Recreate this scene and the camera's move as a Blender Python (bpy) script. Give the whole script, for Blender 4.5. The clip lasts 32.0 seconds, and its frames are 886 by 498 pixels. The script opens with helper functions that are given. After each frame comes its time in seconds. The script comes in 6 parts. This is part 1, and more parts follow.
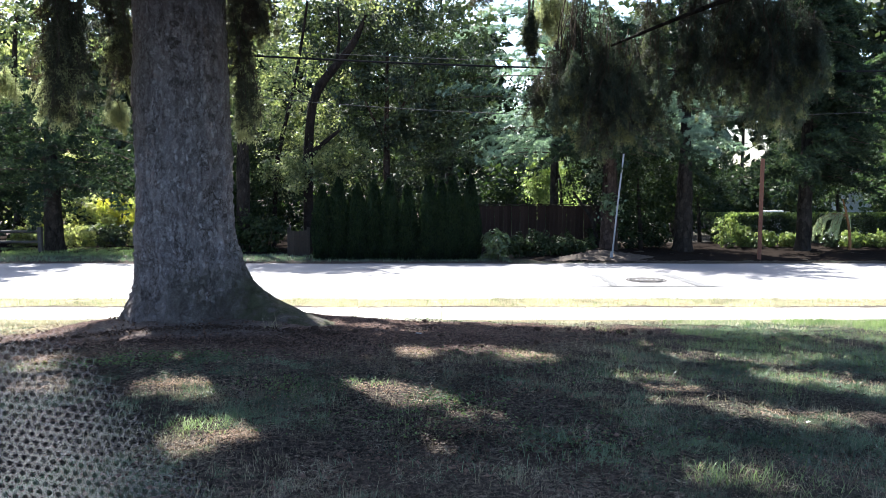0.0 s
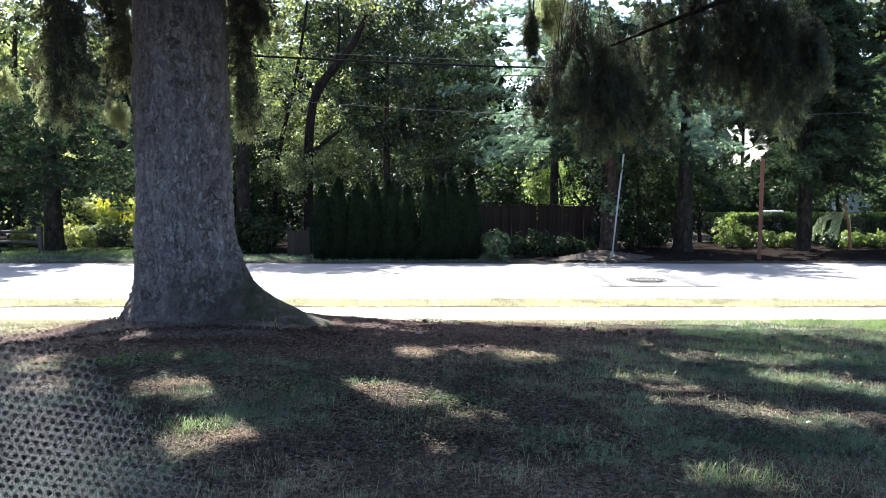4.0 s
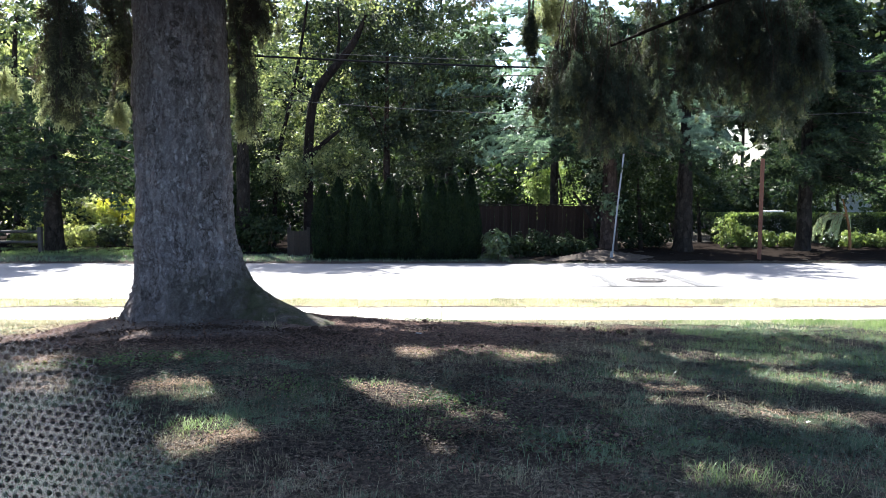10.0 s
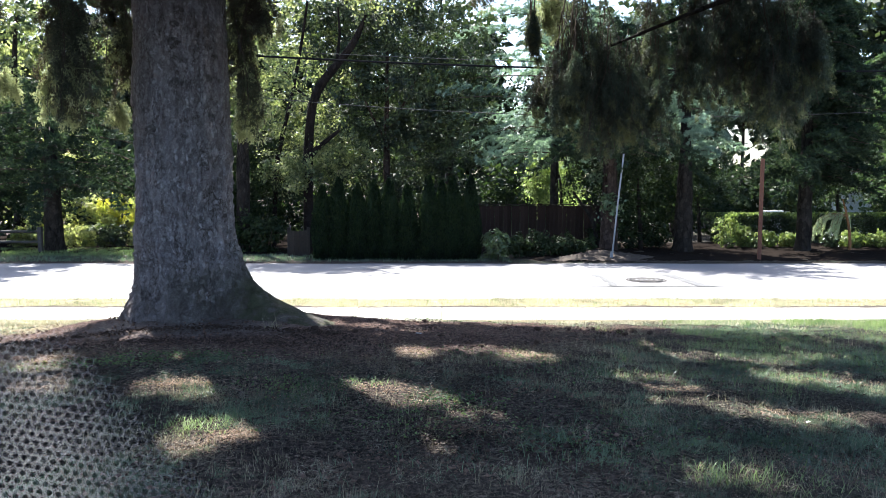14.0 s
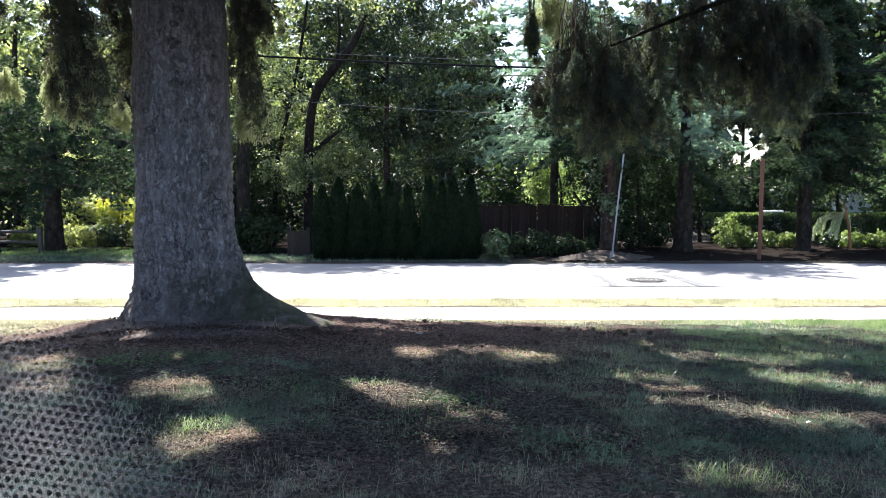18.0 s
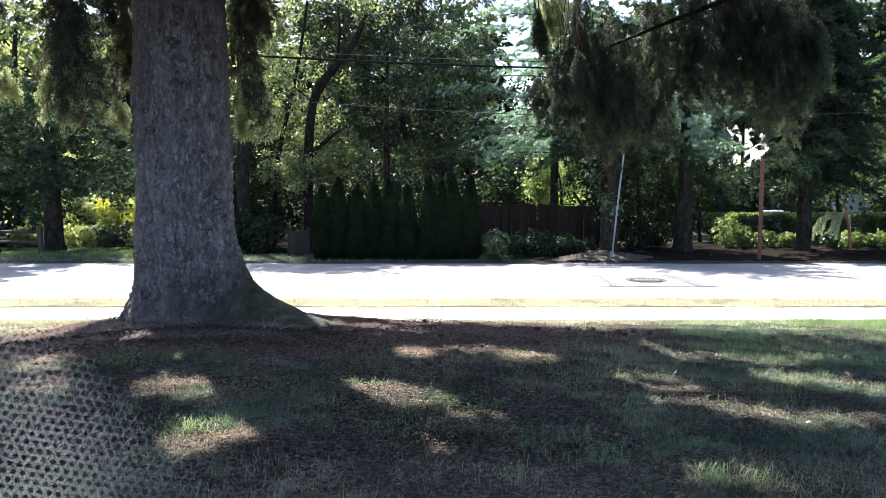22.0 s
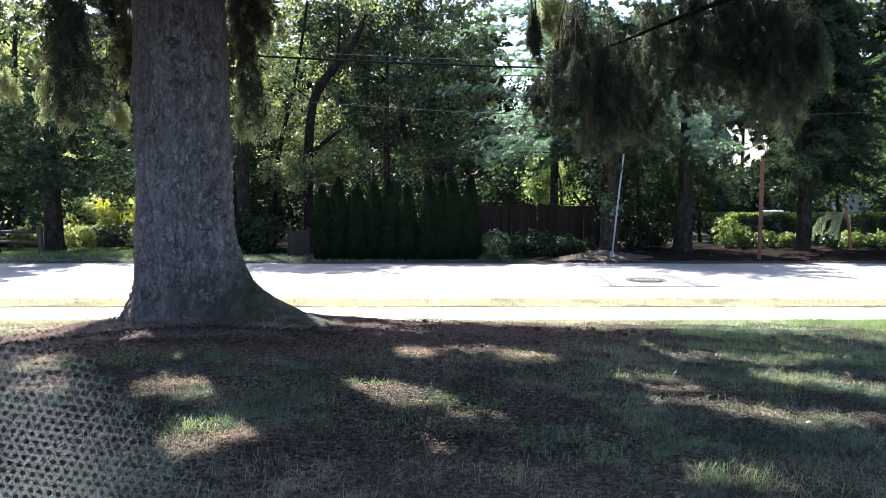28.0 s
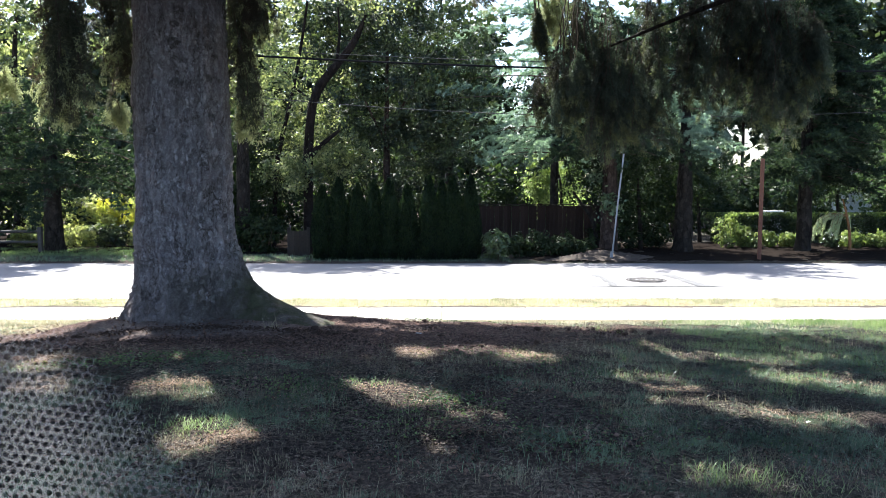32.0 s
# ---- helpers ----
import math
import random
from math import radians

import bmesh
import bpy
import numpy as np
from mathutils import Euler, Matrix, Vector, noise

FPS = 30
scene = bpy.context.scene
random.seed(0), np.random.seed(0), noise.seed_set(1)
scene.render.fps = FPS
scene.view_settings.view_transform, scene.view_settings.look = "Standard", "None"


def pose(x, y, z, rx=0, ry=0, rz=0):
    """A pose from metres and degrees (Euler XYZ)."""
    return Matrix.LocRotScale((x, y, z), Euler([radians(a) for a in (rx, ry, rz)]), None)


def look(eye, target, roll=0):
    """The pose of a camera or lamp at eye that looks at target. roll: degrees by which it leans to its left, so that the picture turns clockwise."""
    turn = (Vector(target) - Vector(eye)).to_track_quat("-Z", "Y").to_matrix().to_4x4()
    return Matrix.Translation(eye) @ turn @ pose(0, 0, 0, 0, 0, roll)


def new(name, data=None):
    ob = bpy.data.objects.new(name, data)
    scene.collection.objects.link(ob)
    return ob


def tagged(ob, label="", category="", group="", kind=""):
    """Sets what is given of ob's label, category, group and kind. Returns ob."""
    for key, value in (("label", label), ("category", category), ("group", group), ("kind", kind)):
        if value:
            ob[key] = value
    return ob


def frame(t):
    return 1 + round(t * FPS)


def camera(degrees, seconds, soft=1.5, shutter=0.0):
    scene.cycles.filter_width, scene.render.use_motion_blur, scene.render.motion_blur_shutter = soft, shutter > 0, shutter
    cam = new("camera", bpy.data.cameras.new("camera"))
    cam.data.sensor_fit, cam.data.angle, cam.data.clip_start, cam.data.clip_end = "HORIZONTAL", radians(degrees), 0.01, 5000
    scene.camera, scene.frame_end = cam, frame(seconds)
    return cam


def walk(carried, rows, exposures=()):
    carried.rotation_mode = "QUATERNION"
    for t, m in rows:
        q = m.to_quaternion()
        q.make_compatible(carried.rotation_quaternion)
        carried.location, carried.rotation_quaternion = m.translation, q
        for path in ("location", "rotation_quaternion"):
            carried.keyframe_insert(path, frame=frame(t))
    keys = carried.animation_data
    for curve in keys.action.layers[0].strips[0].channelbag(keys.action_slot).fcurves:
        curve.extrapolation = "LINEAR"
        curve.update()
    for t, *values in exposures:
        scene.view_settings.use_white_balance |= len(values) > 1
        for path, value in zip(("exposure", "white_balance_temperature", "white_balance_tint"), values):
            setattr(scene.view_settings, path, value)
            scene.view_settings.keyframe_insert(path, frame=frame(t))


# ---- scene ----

cam = camera(59, 32.0, soft=0.8)
EYE = (0.0, 0.0, 1.5)
HELD = pose(*EYE, 85.0, 0, 0)
walk(cam, [(0.0, HELD), (32.0, HELD)], exposures=[(0.0, 2.1, 5950, 10), (32.0, 2.1, 5950, 10)])

# ---------------------------------------------------------------- light
SUN_EL, SUN_AZ = 55.0, -29.0          # degrees up, and to the side of the view's axis
TO_SUN = Vector((math.sin(radians(SUN_AZ)) * math.cos(radians(SUN_EL)),
                 math.cos(radians(SUN_AZ)) * math.cos(radians(SUN_EL)), math.sin(radians(SUN_EL))))
world = bpy.data.worlds.new("sky")
scene.world = world
world.use_nodes = True
wn = world.node_tree
wn.nodes.clear()
sky = wn.nodes.new("ShaderNodeTexSky")
sky.sky_type = 'NISHITA'
sky.sun_disc = False
sky.sun_elevation = radians(SUN_EL)
sky.sun_rotation = radians(SUN_AZ)
sky.dust_density = 2.0
bg = wn.nodes.new("ShaderNodeBackground")
bg.inputs["Strength"].default_value = 0.108
wo = wn.nodes.new("ShaderNodeOutputWorld")
wn.links.new(sky.outputs[0], bg.inputs[0])
wn.links.new(bg.outputs[0], wo.inputs[0])
sun_data = bpy.data.lights.new("sun", 'SUN')
sun_data.energy = 6.0
sun_data.angle = radians(0.53)
sun_data.color = (1.0, 0.94, 0.84)
sun = new("sun", sun_data)
sun.matrix_world = look((0, 0, 30), tuple(Vector((0, 0, 30)) - TO_SUN))


# ---------------------------------------------------------------- materials
def tree_of(name):
    m = bpy.data.materials.new(name)
    m.use_nodes = True
    nt = m.node_tree
    nt.nodes.clear()
    out = nt.nodes.new("ShaderNodeOutputMaterial")
    bs = nt.nodes.new("ShaderNodeBsdfPrincipled")
    nt.links.new(bs.outputs[0], out.inputs[0])
    return m, nt, bs, out


def node(nt, kind, **values):
    n = nt.nodes.new(kind)
    for k, v in values.items():
        n.inputs[k].default_value = v
    return n


def mixed(nt, fac, a, b, blend='MIX'):
    """A colour mix; fac, a and b are sockets or values."""
    n = nt.nodes.new("ShaderNodeMix")
    n.data_type = 'RGBA'
    n.blend_type = blend
    for i, v in ((0, fac), (6, a), (7, b)):
        if isinstance(v, bpy.types.NodeSocket):
            nt.links.new(v, n.inputs[i])
        else:
            n.inputs[i].default_value = v if i == 0 else (*v, 1)
    return n.outputs[2]


def ramp(nt, value, lo, hi):
    n = nt.nodes.new("ShaderNodeMapRange")
    n.inputs[1].default_value, n.inputs[2].default_value = lo, hi
    nt.links.new(value, n.inputs[0])
    return n.outputs[0]


def coords(nt, stretch=(1, 1, 1)):
    tc = nt.nodes.new("ShaderNodeTexCoord")
    mp = nt.nodes.new("ShaderNodeMapping")
    mp.inputs["Scale"].default_value = stretch
    nt.links.new(tc.outputs["Object"], mp.inputs[0])
    return mp.outputs[0]


def noisy(nt, co, scale, detail=5.0, rough=0.6):
    n = node(nt, "ShaderNodeTexNoise", Scale=scale, Detail=detail, Roughness=rough)
    nt.links.new(co, n.inputs["Vector"])
    return n.outputs["Fac"]


def bumped(nt, bs, height, strength, distance):
    b = node(nt, "ShaderNodeBump", Strength=strength, Distance=distance)
    nt.links.new(height, b.inputs["Height"])
    nt.links.new(b.outputs[0], bs.inputs["Normal"])
    return b


def surface(name, c1, c2, c3=None, scale=3.0, fine=40.0, rough=0.85, bump=0.4, dist=0.01,
            stretch=(1, 1, 1), metal=0.0, per_object=0.0, spec=0.3):
    """A matt surface with broad stains, fine grain and relief."""
    m, nt, bs, out = tree_of(name)
    co = coords(nt, stretch)
    broad = noisy(nt, co, scale)
    grain = noisy(nt, co, fine, 6, 0.7)
    col = mixed(nt, ramp(nt, broad, 0.35, 0.65), c1, c2)
    col = mixed(nt, ramp(nt, grain, 0.45, 0.75), col, c3 or tuple(v * 0.5 for v in c1))
    if per_object:
        oi = nt.nodes.new("ShaderNodeObjectInfo")
        hv = node(nt, "ShaderNodeHueSaturation")
        nt.links.new(ramp(nt, oi.outputs["Random"], 0, 1), hv.inputs["Value"])
        mr = hv.inputs["Value"].links[0].from_node
        mr.inputs[3].default_value, mr.inputs[4].default_value = 1 - per_object, 1 + per_object
        nt.links.new(col, hv.inputs["Color"])
        col = hv.outputs[0]
    nt.links.new(col, bs.inputs["Base Color"])
    bs.inputs["Roughness"].default_value = rough
    bs.inputs["Metallic"].default_value = metal
    bs.inputs["Specular IOR Level"].default_value = spec
    bumped(nt, bs, grain, bump, dist)
    return m


def leafy(name, c1, c2, glow=0.45, rough=0.5, shade_scale=0.35, c3=None, spec=0.35, through_tint=(1.45, 1.55, 0.9)):
    """Leaves or needles: each its own tint, with light passing through."""
    m, nt, bs, out = tree_of(name)
    geo = nt.nodes.new("ShaderNodeNewGeometry")
    col = mixed(nt, geo.outputs["Random Per Island"], c1, c2)
    co = coords(nt)
    col = mixed(nt, ramp(nt, noisy(nt, co, shade_scale, 3), 0.44, 0.6), col, c3 or tuple(v * 0.75 for v in c1))
    nt.links.new(col, bs.inputs["Base Color"])
    bs.inputs["Roughness"].default_value = rough
    bs.inputs["Specular IOR Level"].default_value = spec
    tr = nt.nodes.new("ShaderNodeBsdfTranslucent")
    warm = mixed(nt, 1.0, col, through_tint, 'MULTIPLY')
    nt.links.new(warm, tr.inputs[0])
    mx = nt.nodes.new("ShaderNodeMixShader")
    mx.inputs[0].default_value = glow
    nt.links.new(bs.outputs[0], mx.inputs[1])
    nt.links.new(tr.outputs[0], mx.inputs[2])
    nt.links.new(mx.outputs[0], out.inputs[0])
    return m


def bark_material(name, c1, c2, c3, plate=9.0, moss=0.0):
    """Scaly bark in small plates, with broken upright cracks between them; where asked for, moss low on one side and a
    foot darkened as if shaded.
    """
    m, nt, bs, out = tree_of(name)
    co = coords(nt)
    warp = node(nt, "ShaderNodeTexNoise", Scale=plate * 0.6, Detail=5.0, Roughness=0.65)
    nt.links.new(co, warp.inputs["Vector"])

    def warped(stretch, amount):
        add = nt.nodes.new("ShaderNodeMixRGB")
        add.blend_type = 'LINEAR_LIGHT'
        add.inputs[0].default_value = amount
        nt.links.new(coords(nt, stretch), add.inputs[1])
        nt.links.new(warp.outputs["Color"], add.inputs[2])
        return add.outputs[0]

    def cell(feature, scale, stretch, amount):
        vo = node(nt, "ShaderNodeTexVoronoi", Scale=scale, Randomness=1.0)
        vo.feature = feature
        nt.links.new(warped(stretch, amount), vo.inputs["Vector"])
        return vo

    def times(a, b, how='MULTIPLY'):
        n = nt.nodes.new("ShaderNodeMath")
        n.operation = how
        n.use_clamp = True
        for k, v in enumerate((a, b)):
            if isinstance(v, bpy.types.NodeSocket):
                nt.links.new(v, n.inputs[k])
            else:
                n.inputs[k].default_value = v
        return n.outputs[0]

    long_edge = cell('DISTANCE_TO_EDGE', plate * 0.62, (1, 1, 0.22), 0.05).outputs["Distance"]
    small_edge = cell('DISTANCE_TO_EDGE', plate * 1.1, (1, 1, 0.62), 0.05).outputs["Distance"]
    tone = nt.nodes.new("ShaderNodeSeparateColor")
    nt.links.new(cell('F1', plate * 1.1, (1, 1, 0.62), 0.05).outputs["Color"], tone.inputs[0])
    broad = noisy(nt, co, 2.2, 5, 0.6)
    blotch = noisy(nt, co, 6.5, 5, 0.65)
    grain = noisy(nt, co, plate * 3.0, 8, 0.75)
    where = ramp(nt, noisy(nt, coords(nt, (1, 1, 0.35)), plate * 0.30, 4), 0.40, 0.56)
    crack = times(times(ramp(nt, long_edge, 0.085, 0.015), where), ramp(nt, blotch, 0.26, 0.44))
    seam = times(ramp(nt, small_edge, 0.09, 0.02), ramp(nt, blotch, 0.62, 0.42))
    col = mixed(nt, ramp(nt, broad, 0.35, 0.65), c1, c2)
    col = mixed(nt, ramp(nt, tone.outputs[0], 0.35, 1.3), col, c3)
    col = mixed(nt, times(ramp(nt, blotch, 0.56, 0.72), 0.7), col, (c1[0] * 0.95, c1[1] * 0.76, c1[2] * 0.70))
    col = mixed(nt, times(ramp(nt, grain, 0.48, 0.34), 0.6), col, tuple(v * 0.45 for v in c1))
    col = mixed(nt, times(ramp(nt, grain, 0.60, 0.74), 0.8), col, tuple(v * 1.2 for v in c3))
    col = mixed(nt, times(ramp(nt, tone.outputs[1], 0.80, 0.92), 0.6), col, tuple(v * 1.15 for v in c3))
    col = mixed(nt, times(seam, 0.55), col, (c1[0] * 0.42, c1[1] * 0.34, c1[2] * 0.31))
    col = mixed(nt, times(crack, 0.75), col, (c1[0] * 0.26, c1[1] * 0.19, c1[2] * 0.17))
    if moss:
        sep = nt.nodes.new("ShaderNodeSeparateXYZ")
        nt.links.new(co, sep.inputs[0])
        low = ramp(nt, sep.outputs[2], 1.02, 0.74)
        spot = times(ramp(nt, noisy(nt, co, 5.0, 6, 0.7), 0.38, 0.55), ramp(nt, sep.outputs[0], -0.12, 0.25))
        col = mixed(nt, times(times(low, spot), 0.75), col, (0.060, 0.070, 0.036))
        # soil-tinted foot, darkened upwards to stand in for shade near the ground
        foot = nt.nodes.new("ShaderNodeMath")
        foot.operation = 'MULTIPLY_ADD'
        foot.inputs[1].default_value = 0.70
        nt.links.new(blotch, foot.inputs[0])
        nt.links.new(sep.outputs[2], foot.inputs[2])
        col = mixed(nt, times(ramp(nt, foot.outputs[0], 1.45, 0.80), 0.7), col, (0.130, 0.108, 0.102))
        col = mixed(nt, times(times(ramp(nt, sep.outputs[0], 0.45, 0.70), ramp(nt, blotch, 0.36, 0.52)), 0.8), col, mixed(nt, ramp(nt, grain, 0.4, 0.62), (0.035, 0.040, 0.020), (0.115, 0.125, 0.066)))
    nt.links.new(col, bs.inputs["Base Color"])
    bs.inputs["Roughness"].default_value = 0.9
    bs.inputs["Specular IOR Level"].default_value = 0.12
    height = times(times(0.35, grain), 0.55, 'ADD')
    height = times(height, times(seam, 0.25), 'SUBTRACT')
    height = times(height, times(crack, 0.5), 'SUBTRACT')
    bumped(nt, bs, height, 1.0, 0.045)
    return m


def ground_material():
    """Soil, needle litter, straw and worn green turf, mixed in patches."""
    m, nt, bs, out = tree_of("lawn_soil")
    co = coords(nt)
    big = noisy(nt, co, 0.9, 4)
    mid = noisy(nt, co, 4.0, 6, 0.7)
    fine = noisy(nt, co, 34.0, 10, 0.82)
    soil = mixed(nt, ramp(nt, fine, 0.45, 0.68), (0.040, 0.025, 0.021), (0.32, 0.205, 0.168))
    straw = mixed(nt, ramp(nt, fine, 0.47, 0.70), (0.012, 0.009, 0.008), (0.40, 0.31, 0.25))
    turf = mixed(nt, ramp(nt, fine, 0.46, 0.70), (0.008, 0.011, 0.008), (0.11, 0.13, 0.08))
    dark_soil = mixed(nt, ramp(nt, fine, 0.45, 0.68), (0.016, 0.013, 0.012), (0.17, 0.125, 0.104))
    a = mixed(nt, ramp(nt, mid, 0.44, 0.56), dark_soil, straw)
    sep = nt.nodes.new("ShaderNodeSeparateXYZ")
    nt.links.new(co, sep.inputs[0])
    side = ramp(nt, sep.outputs[0], 0.4, 3.0)
    sm = nt.nodes.new("ShaderNodeMath")
    sm.operation = 'MULTIPLY_ADD'
    sm.inputs[1].default_value = 0.45
    nt.links.new(side, sm.inputs[0])
    nt.links.new(ramp(nt, big, 0.5, 0.7), sm.inputs[2])
    green = nt.nodes.new("ShaderNodeMath")
    green.operation = 'MULTIPLY'
    nt.links.new(sm.outputs[0], green.inputs[0])
    nt.links.new(ramp(nt, mid, 0.35, 0.55), green.inputs[1])
    green.use_clamp = True
    b = mixed(nt, green.outputs[0], a, turf)
    # bare dark earth round the big trunk
    vl = nt.nodes.new("ShaderNodeVectorMath")
    vl.operation = 'DISTANCE'
    vl.inputs[1].default_value = (-2.0, 7.2, 0.35)
    mp = nt.nodes.new("ShaderNodeMapping")
    mp.inputs["Scale"].default_value = (0.62, 1.25, 1)
    mp.inputs["Location"].default_value = (-0.76, -1.8, 0)
    nt.links.new(co, mp.inputs[0])
    nt.links.new(mp.outputs[0], vl.inputs[0])
    near = nt.nodes.new("ShaderNodeMath")
    near.operation = 'MULTIPLY_ADD'
    near.inputs[1].default_value = 1.6
    nt.links.new(mid, near.inputs[0])
    nt.links.new(vl.outputs["Value"], near.inputs[2])
    c = mixed(nt, ramp(nt, near.outputs[0], 2.2, 3.1), soil, b)
    # pale trodden dust close before the trunk
    v3 = nt.nodes.new("ShaderNodeVectorMath")
    v3.operation = 'DISTANCE'
    v3.inputs[1].default_value = (-1.88, 13.4, 0.3)
    m3 = nt.nodes.new("ShaderNodeMapping")
    m3.inputs["Scale"].default_value = (0.8, 1.92, 1)
    nt.links.new(co, m3.inputs[0])
    nt.links.new(m3.outputs[0], v3.inputs[0])
    n3 = nt.nodes.new("ShaderNodeMath")
    n3.operation = 'MULTIPLY_ADD'
    n3.inputs[1].default_value = 1.0
    nt.links.new(mid, n3.inputs[0])
    nt.links.new(v3.outputs["Value"], n3.inputs[2])
    dust = mixed(nt, ramp(nt, fine, 0.40, 0.66), (0.115, 0.092, 0.086), (0.30, 0.25, 0.235))
    c = mixed(nt, ramp(nt, n3.outputs[0], 1.05, 1.55), dust, c)
    # and along the lawn's worn far edge
    v2 = nt.nodes.new("ShaderNodeVectorMath")
    v2.operation = 'DISTANCE'
    v2.inputs[1].default_value = (0.57, 11.75, 0.2)
    m2 = nt.nodes.new("ShaderNodeMapping")
    m2.inputs["Scale"].default_value = (0.5, 1.4, 1)
    nt.links.new(co, m2.inputs[0])
    nt.links.new(m2.outputs[0], v2.inputs[0])
    n2 = nt.nodes.new("ShaderNodeMath")
    n2.operation = 'MULTIPLY_ADD'
    n2.inputs[1].default_value = 1.6
    nt.links.new(mid, n2.inputs[0])
    nt.links.new(v2.outputs["Value"], n2.inputs[2])
    c = mixed(nt, ramp(nt, n2.outputs[0], 1.3, 1.9), soil, c)
    # dry turf on the bank and the verges by the pavement, lightened where sun falls
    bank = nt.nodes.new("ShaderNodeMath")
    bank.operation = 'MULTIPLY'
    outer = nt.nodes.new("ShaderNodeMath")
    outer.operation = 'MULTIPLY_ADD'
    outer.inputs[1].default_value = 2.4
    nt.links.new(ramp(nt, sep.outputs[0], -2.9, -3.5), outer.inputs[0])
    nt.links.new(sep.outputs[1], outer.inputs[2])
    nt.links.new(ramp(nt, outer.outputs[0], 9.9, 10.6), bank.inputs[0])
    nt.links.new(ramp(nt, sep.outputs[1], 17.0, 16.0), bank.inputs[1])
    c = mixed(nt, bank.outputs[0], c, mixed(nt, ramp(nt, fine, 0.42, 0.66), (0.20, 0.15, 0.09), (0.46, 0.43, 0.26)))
    nt.links.new(c, bs.inputs["Base Color"])
    bs.inputs["Roughness"].default_value = 0.95
    bs.inputs["Specular IOR Level"].default_value = 0.1
    bumped(nt, bs, fine, 1.0, 0.06)
    return m


M_GROUND = ground_material()
M_ROAD = surface("asphalt", (0.20, 0.19, 0.19), (0.25, 0.24, 0.235), (0.11, 0.105, 0.105), 0.5, 160, 0.8, 0.3, 0.004)
M_PATCH = surface("dark_asphalt", (0.10, 0.098, 0.098), (0.14, 0.137, 0.135), None, 2, 150, 0.85, 0.3, 0.004)
M_CONCRETE = surface("concrete", (0.42, 0.40, 0.36), (0.50, 0.47, 0.42), (0.3, 0.28, 0.25), 1.5, 90, 0.9, 0.25, 0.003, per_object=0.06)
M_IRON = surface("cast_iron", (0.07, 0.066, 0.064), (0.11, 0.104, 0.10), None, 6, 120, 0.95, 0.3, 0.003, spec=0.0)
M_STUD = surface("worn_iron", (0.15, 0.145, 0.14), (0.2, 0.195, 0.19), None, 6, 120, 0.9, 0.2, 0.002, spec=0.1)
# mulch colour lowered nearly to black for the shade lying on it
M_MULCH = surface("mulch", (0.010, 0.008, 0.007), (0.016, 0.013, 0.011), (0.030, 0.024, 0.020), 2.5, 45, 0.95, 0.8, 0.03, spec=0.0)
M_CLOD = surface("red_brown_soil", (0.05, 0.034, 0.028), (0.08, 0.055, 0.044), None, 30, 120, 0.95, 0.6, 0.01, spec=0.05)
M_DRYSOIL = surface("dry_soil", (0.052, 0.040, 0.031), (0.085, 0.066, 0.051), (0.026, 0.020, 0.016), 2.5, 45, 0.95, 0.8, 0.03)
M_BARK = bark_material("spruce_bark", (0.262, 0.236, 0.240), (0.350, 0.318, 0.323), (0.50, 0.468, 0.478), 34, 1.0)
M_KNOT = bark_material("knot_bark", (0.185, 0.165, 0.168), (0.25, 0.226, 0.230), (0.37, 0.345, 0.35), 40)
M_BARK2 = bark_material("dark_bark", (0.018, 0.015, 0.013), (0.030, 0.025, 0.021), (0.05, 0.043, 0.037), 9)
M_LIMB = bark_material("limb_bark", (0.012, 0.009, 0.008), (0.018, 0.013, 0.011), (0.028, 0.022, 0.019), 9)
M_BARK3 = bark_material("red_bark", (0.032, 0.022, 0.018), (0.05, 0.034, 0.028), (0.08, 0.06, 0.05), 9)
M_TWIG = surface("twig_bark", (0.07, 0.05, 0.04), (0.11, 0.085, 0.065), None, 6, 60, 0.9, 0.4, 0.004)
M_DARKSPRUCE = leafy("dark_spruce_needles", (0.042, 0.060, 0.054), (0.105, 0.135, 0.112), 0.24, 0.6, 1.6, (0.040, 0.039, 0.034), spec=0.2)
M_OLIVETIPS = leafy("olive_needles", (0.13, 0.145, 0.09), (0.25, 0.26, 0.16), 0.38, 0.6)
M_SPRUCE = leafy("spruce_needles", (0.046, 0.053, 0.040), (0.115, 0.128, 0.090), 0.30, 0.6, 1.6, (0.068, 0.055, 0.043), spec=0.2, through_tint=(1.4, 1.45, 0.95))
# needle colour lightened to stand in for sunlight on bough ends
M_TIPS = leafy("sunlit_needles", (0.33, 0.36, 0.24), (0.60, 0.63, 0.43), 0.62, through_tint=(1.3, 1.32, 0.9))
M_FIR = leafy("green_needles", (0.042, 0.082, 0.042), (0.145, 0.20, 0.095), 0.36, 0.5, 0.5)
M_BLUE = leafy("blue_needles", (0.18, 0.27, 0.235), (0.42, 0.53, 0.46), 0.32, 0.5, 0.6, (0.115, 0.175, 0.155))
M_CONIFER = leafy("dark_needles", (0.018, 0.034, 0.023), (0.062, 0.090, 0.050), 0.30, 0.7, 0.4, spec=0.15)
# in these two, the third colour darkens patches like shade between lit clumps
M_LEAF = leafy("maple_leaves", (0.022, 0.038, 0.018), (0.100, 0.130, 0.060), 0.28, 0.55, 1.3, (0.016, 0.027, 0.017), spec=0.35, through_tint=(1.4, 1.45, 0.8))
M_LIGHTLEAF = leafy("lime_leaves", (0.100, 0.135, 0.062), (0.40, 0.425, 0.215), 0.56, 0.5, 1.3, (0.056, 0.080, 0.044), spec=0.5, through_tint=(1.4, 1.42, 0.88))
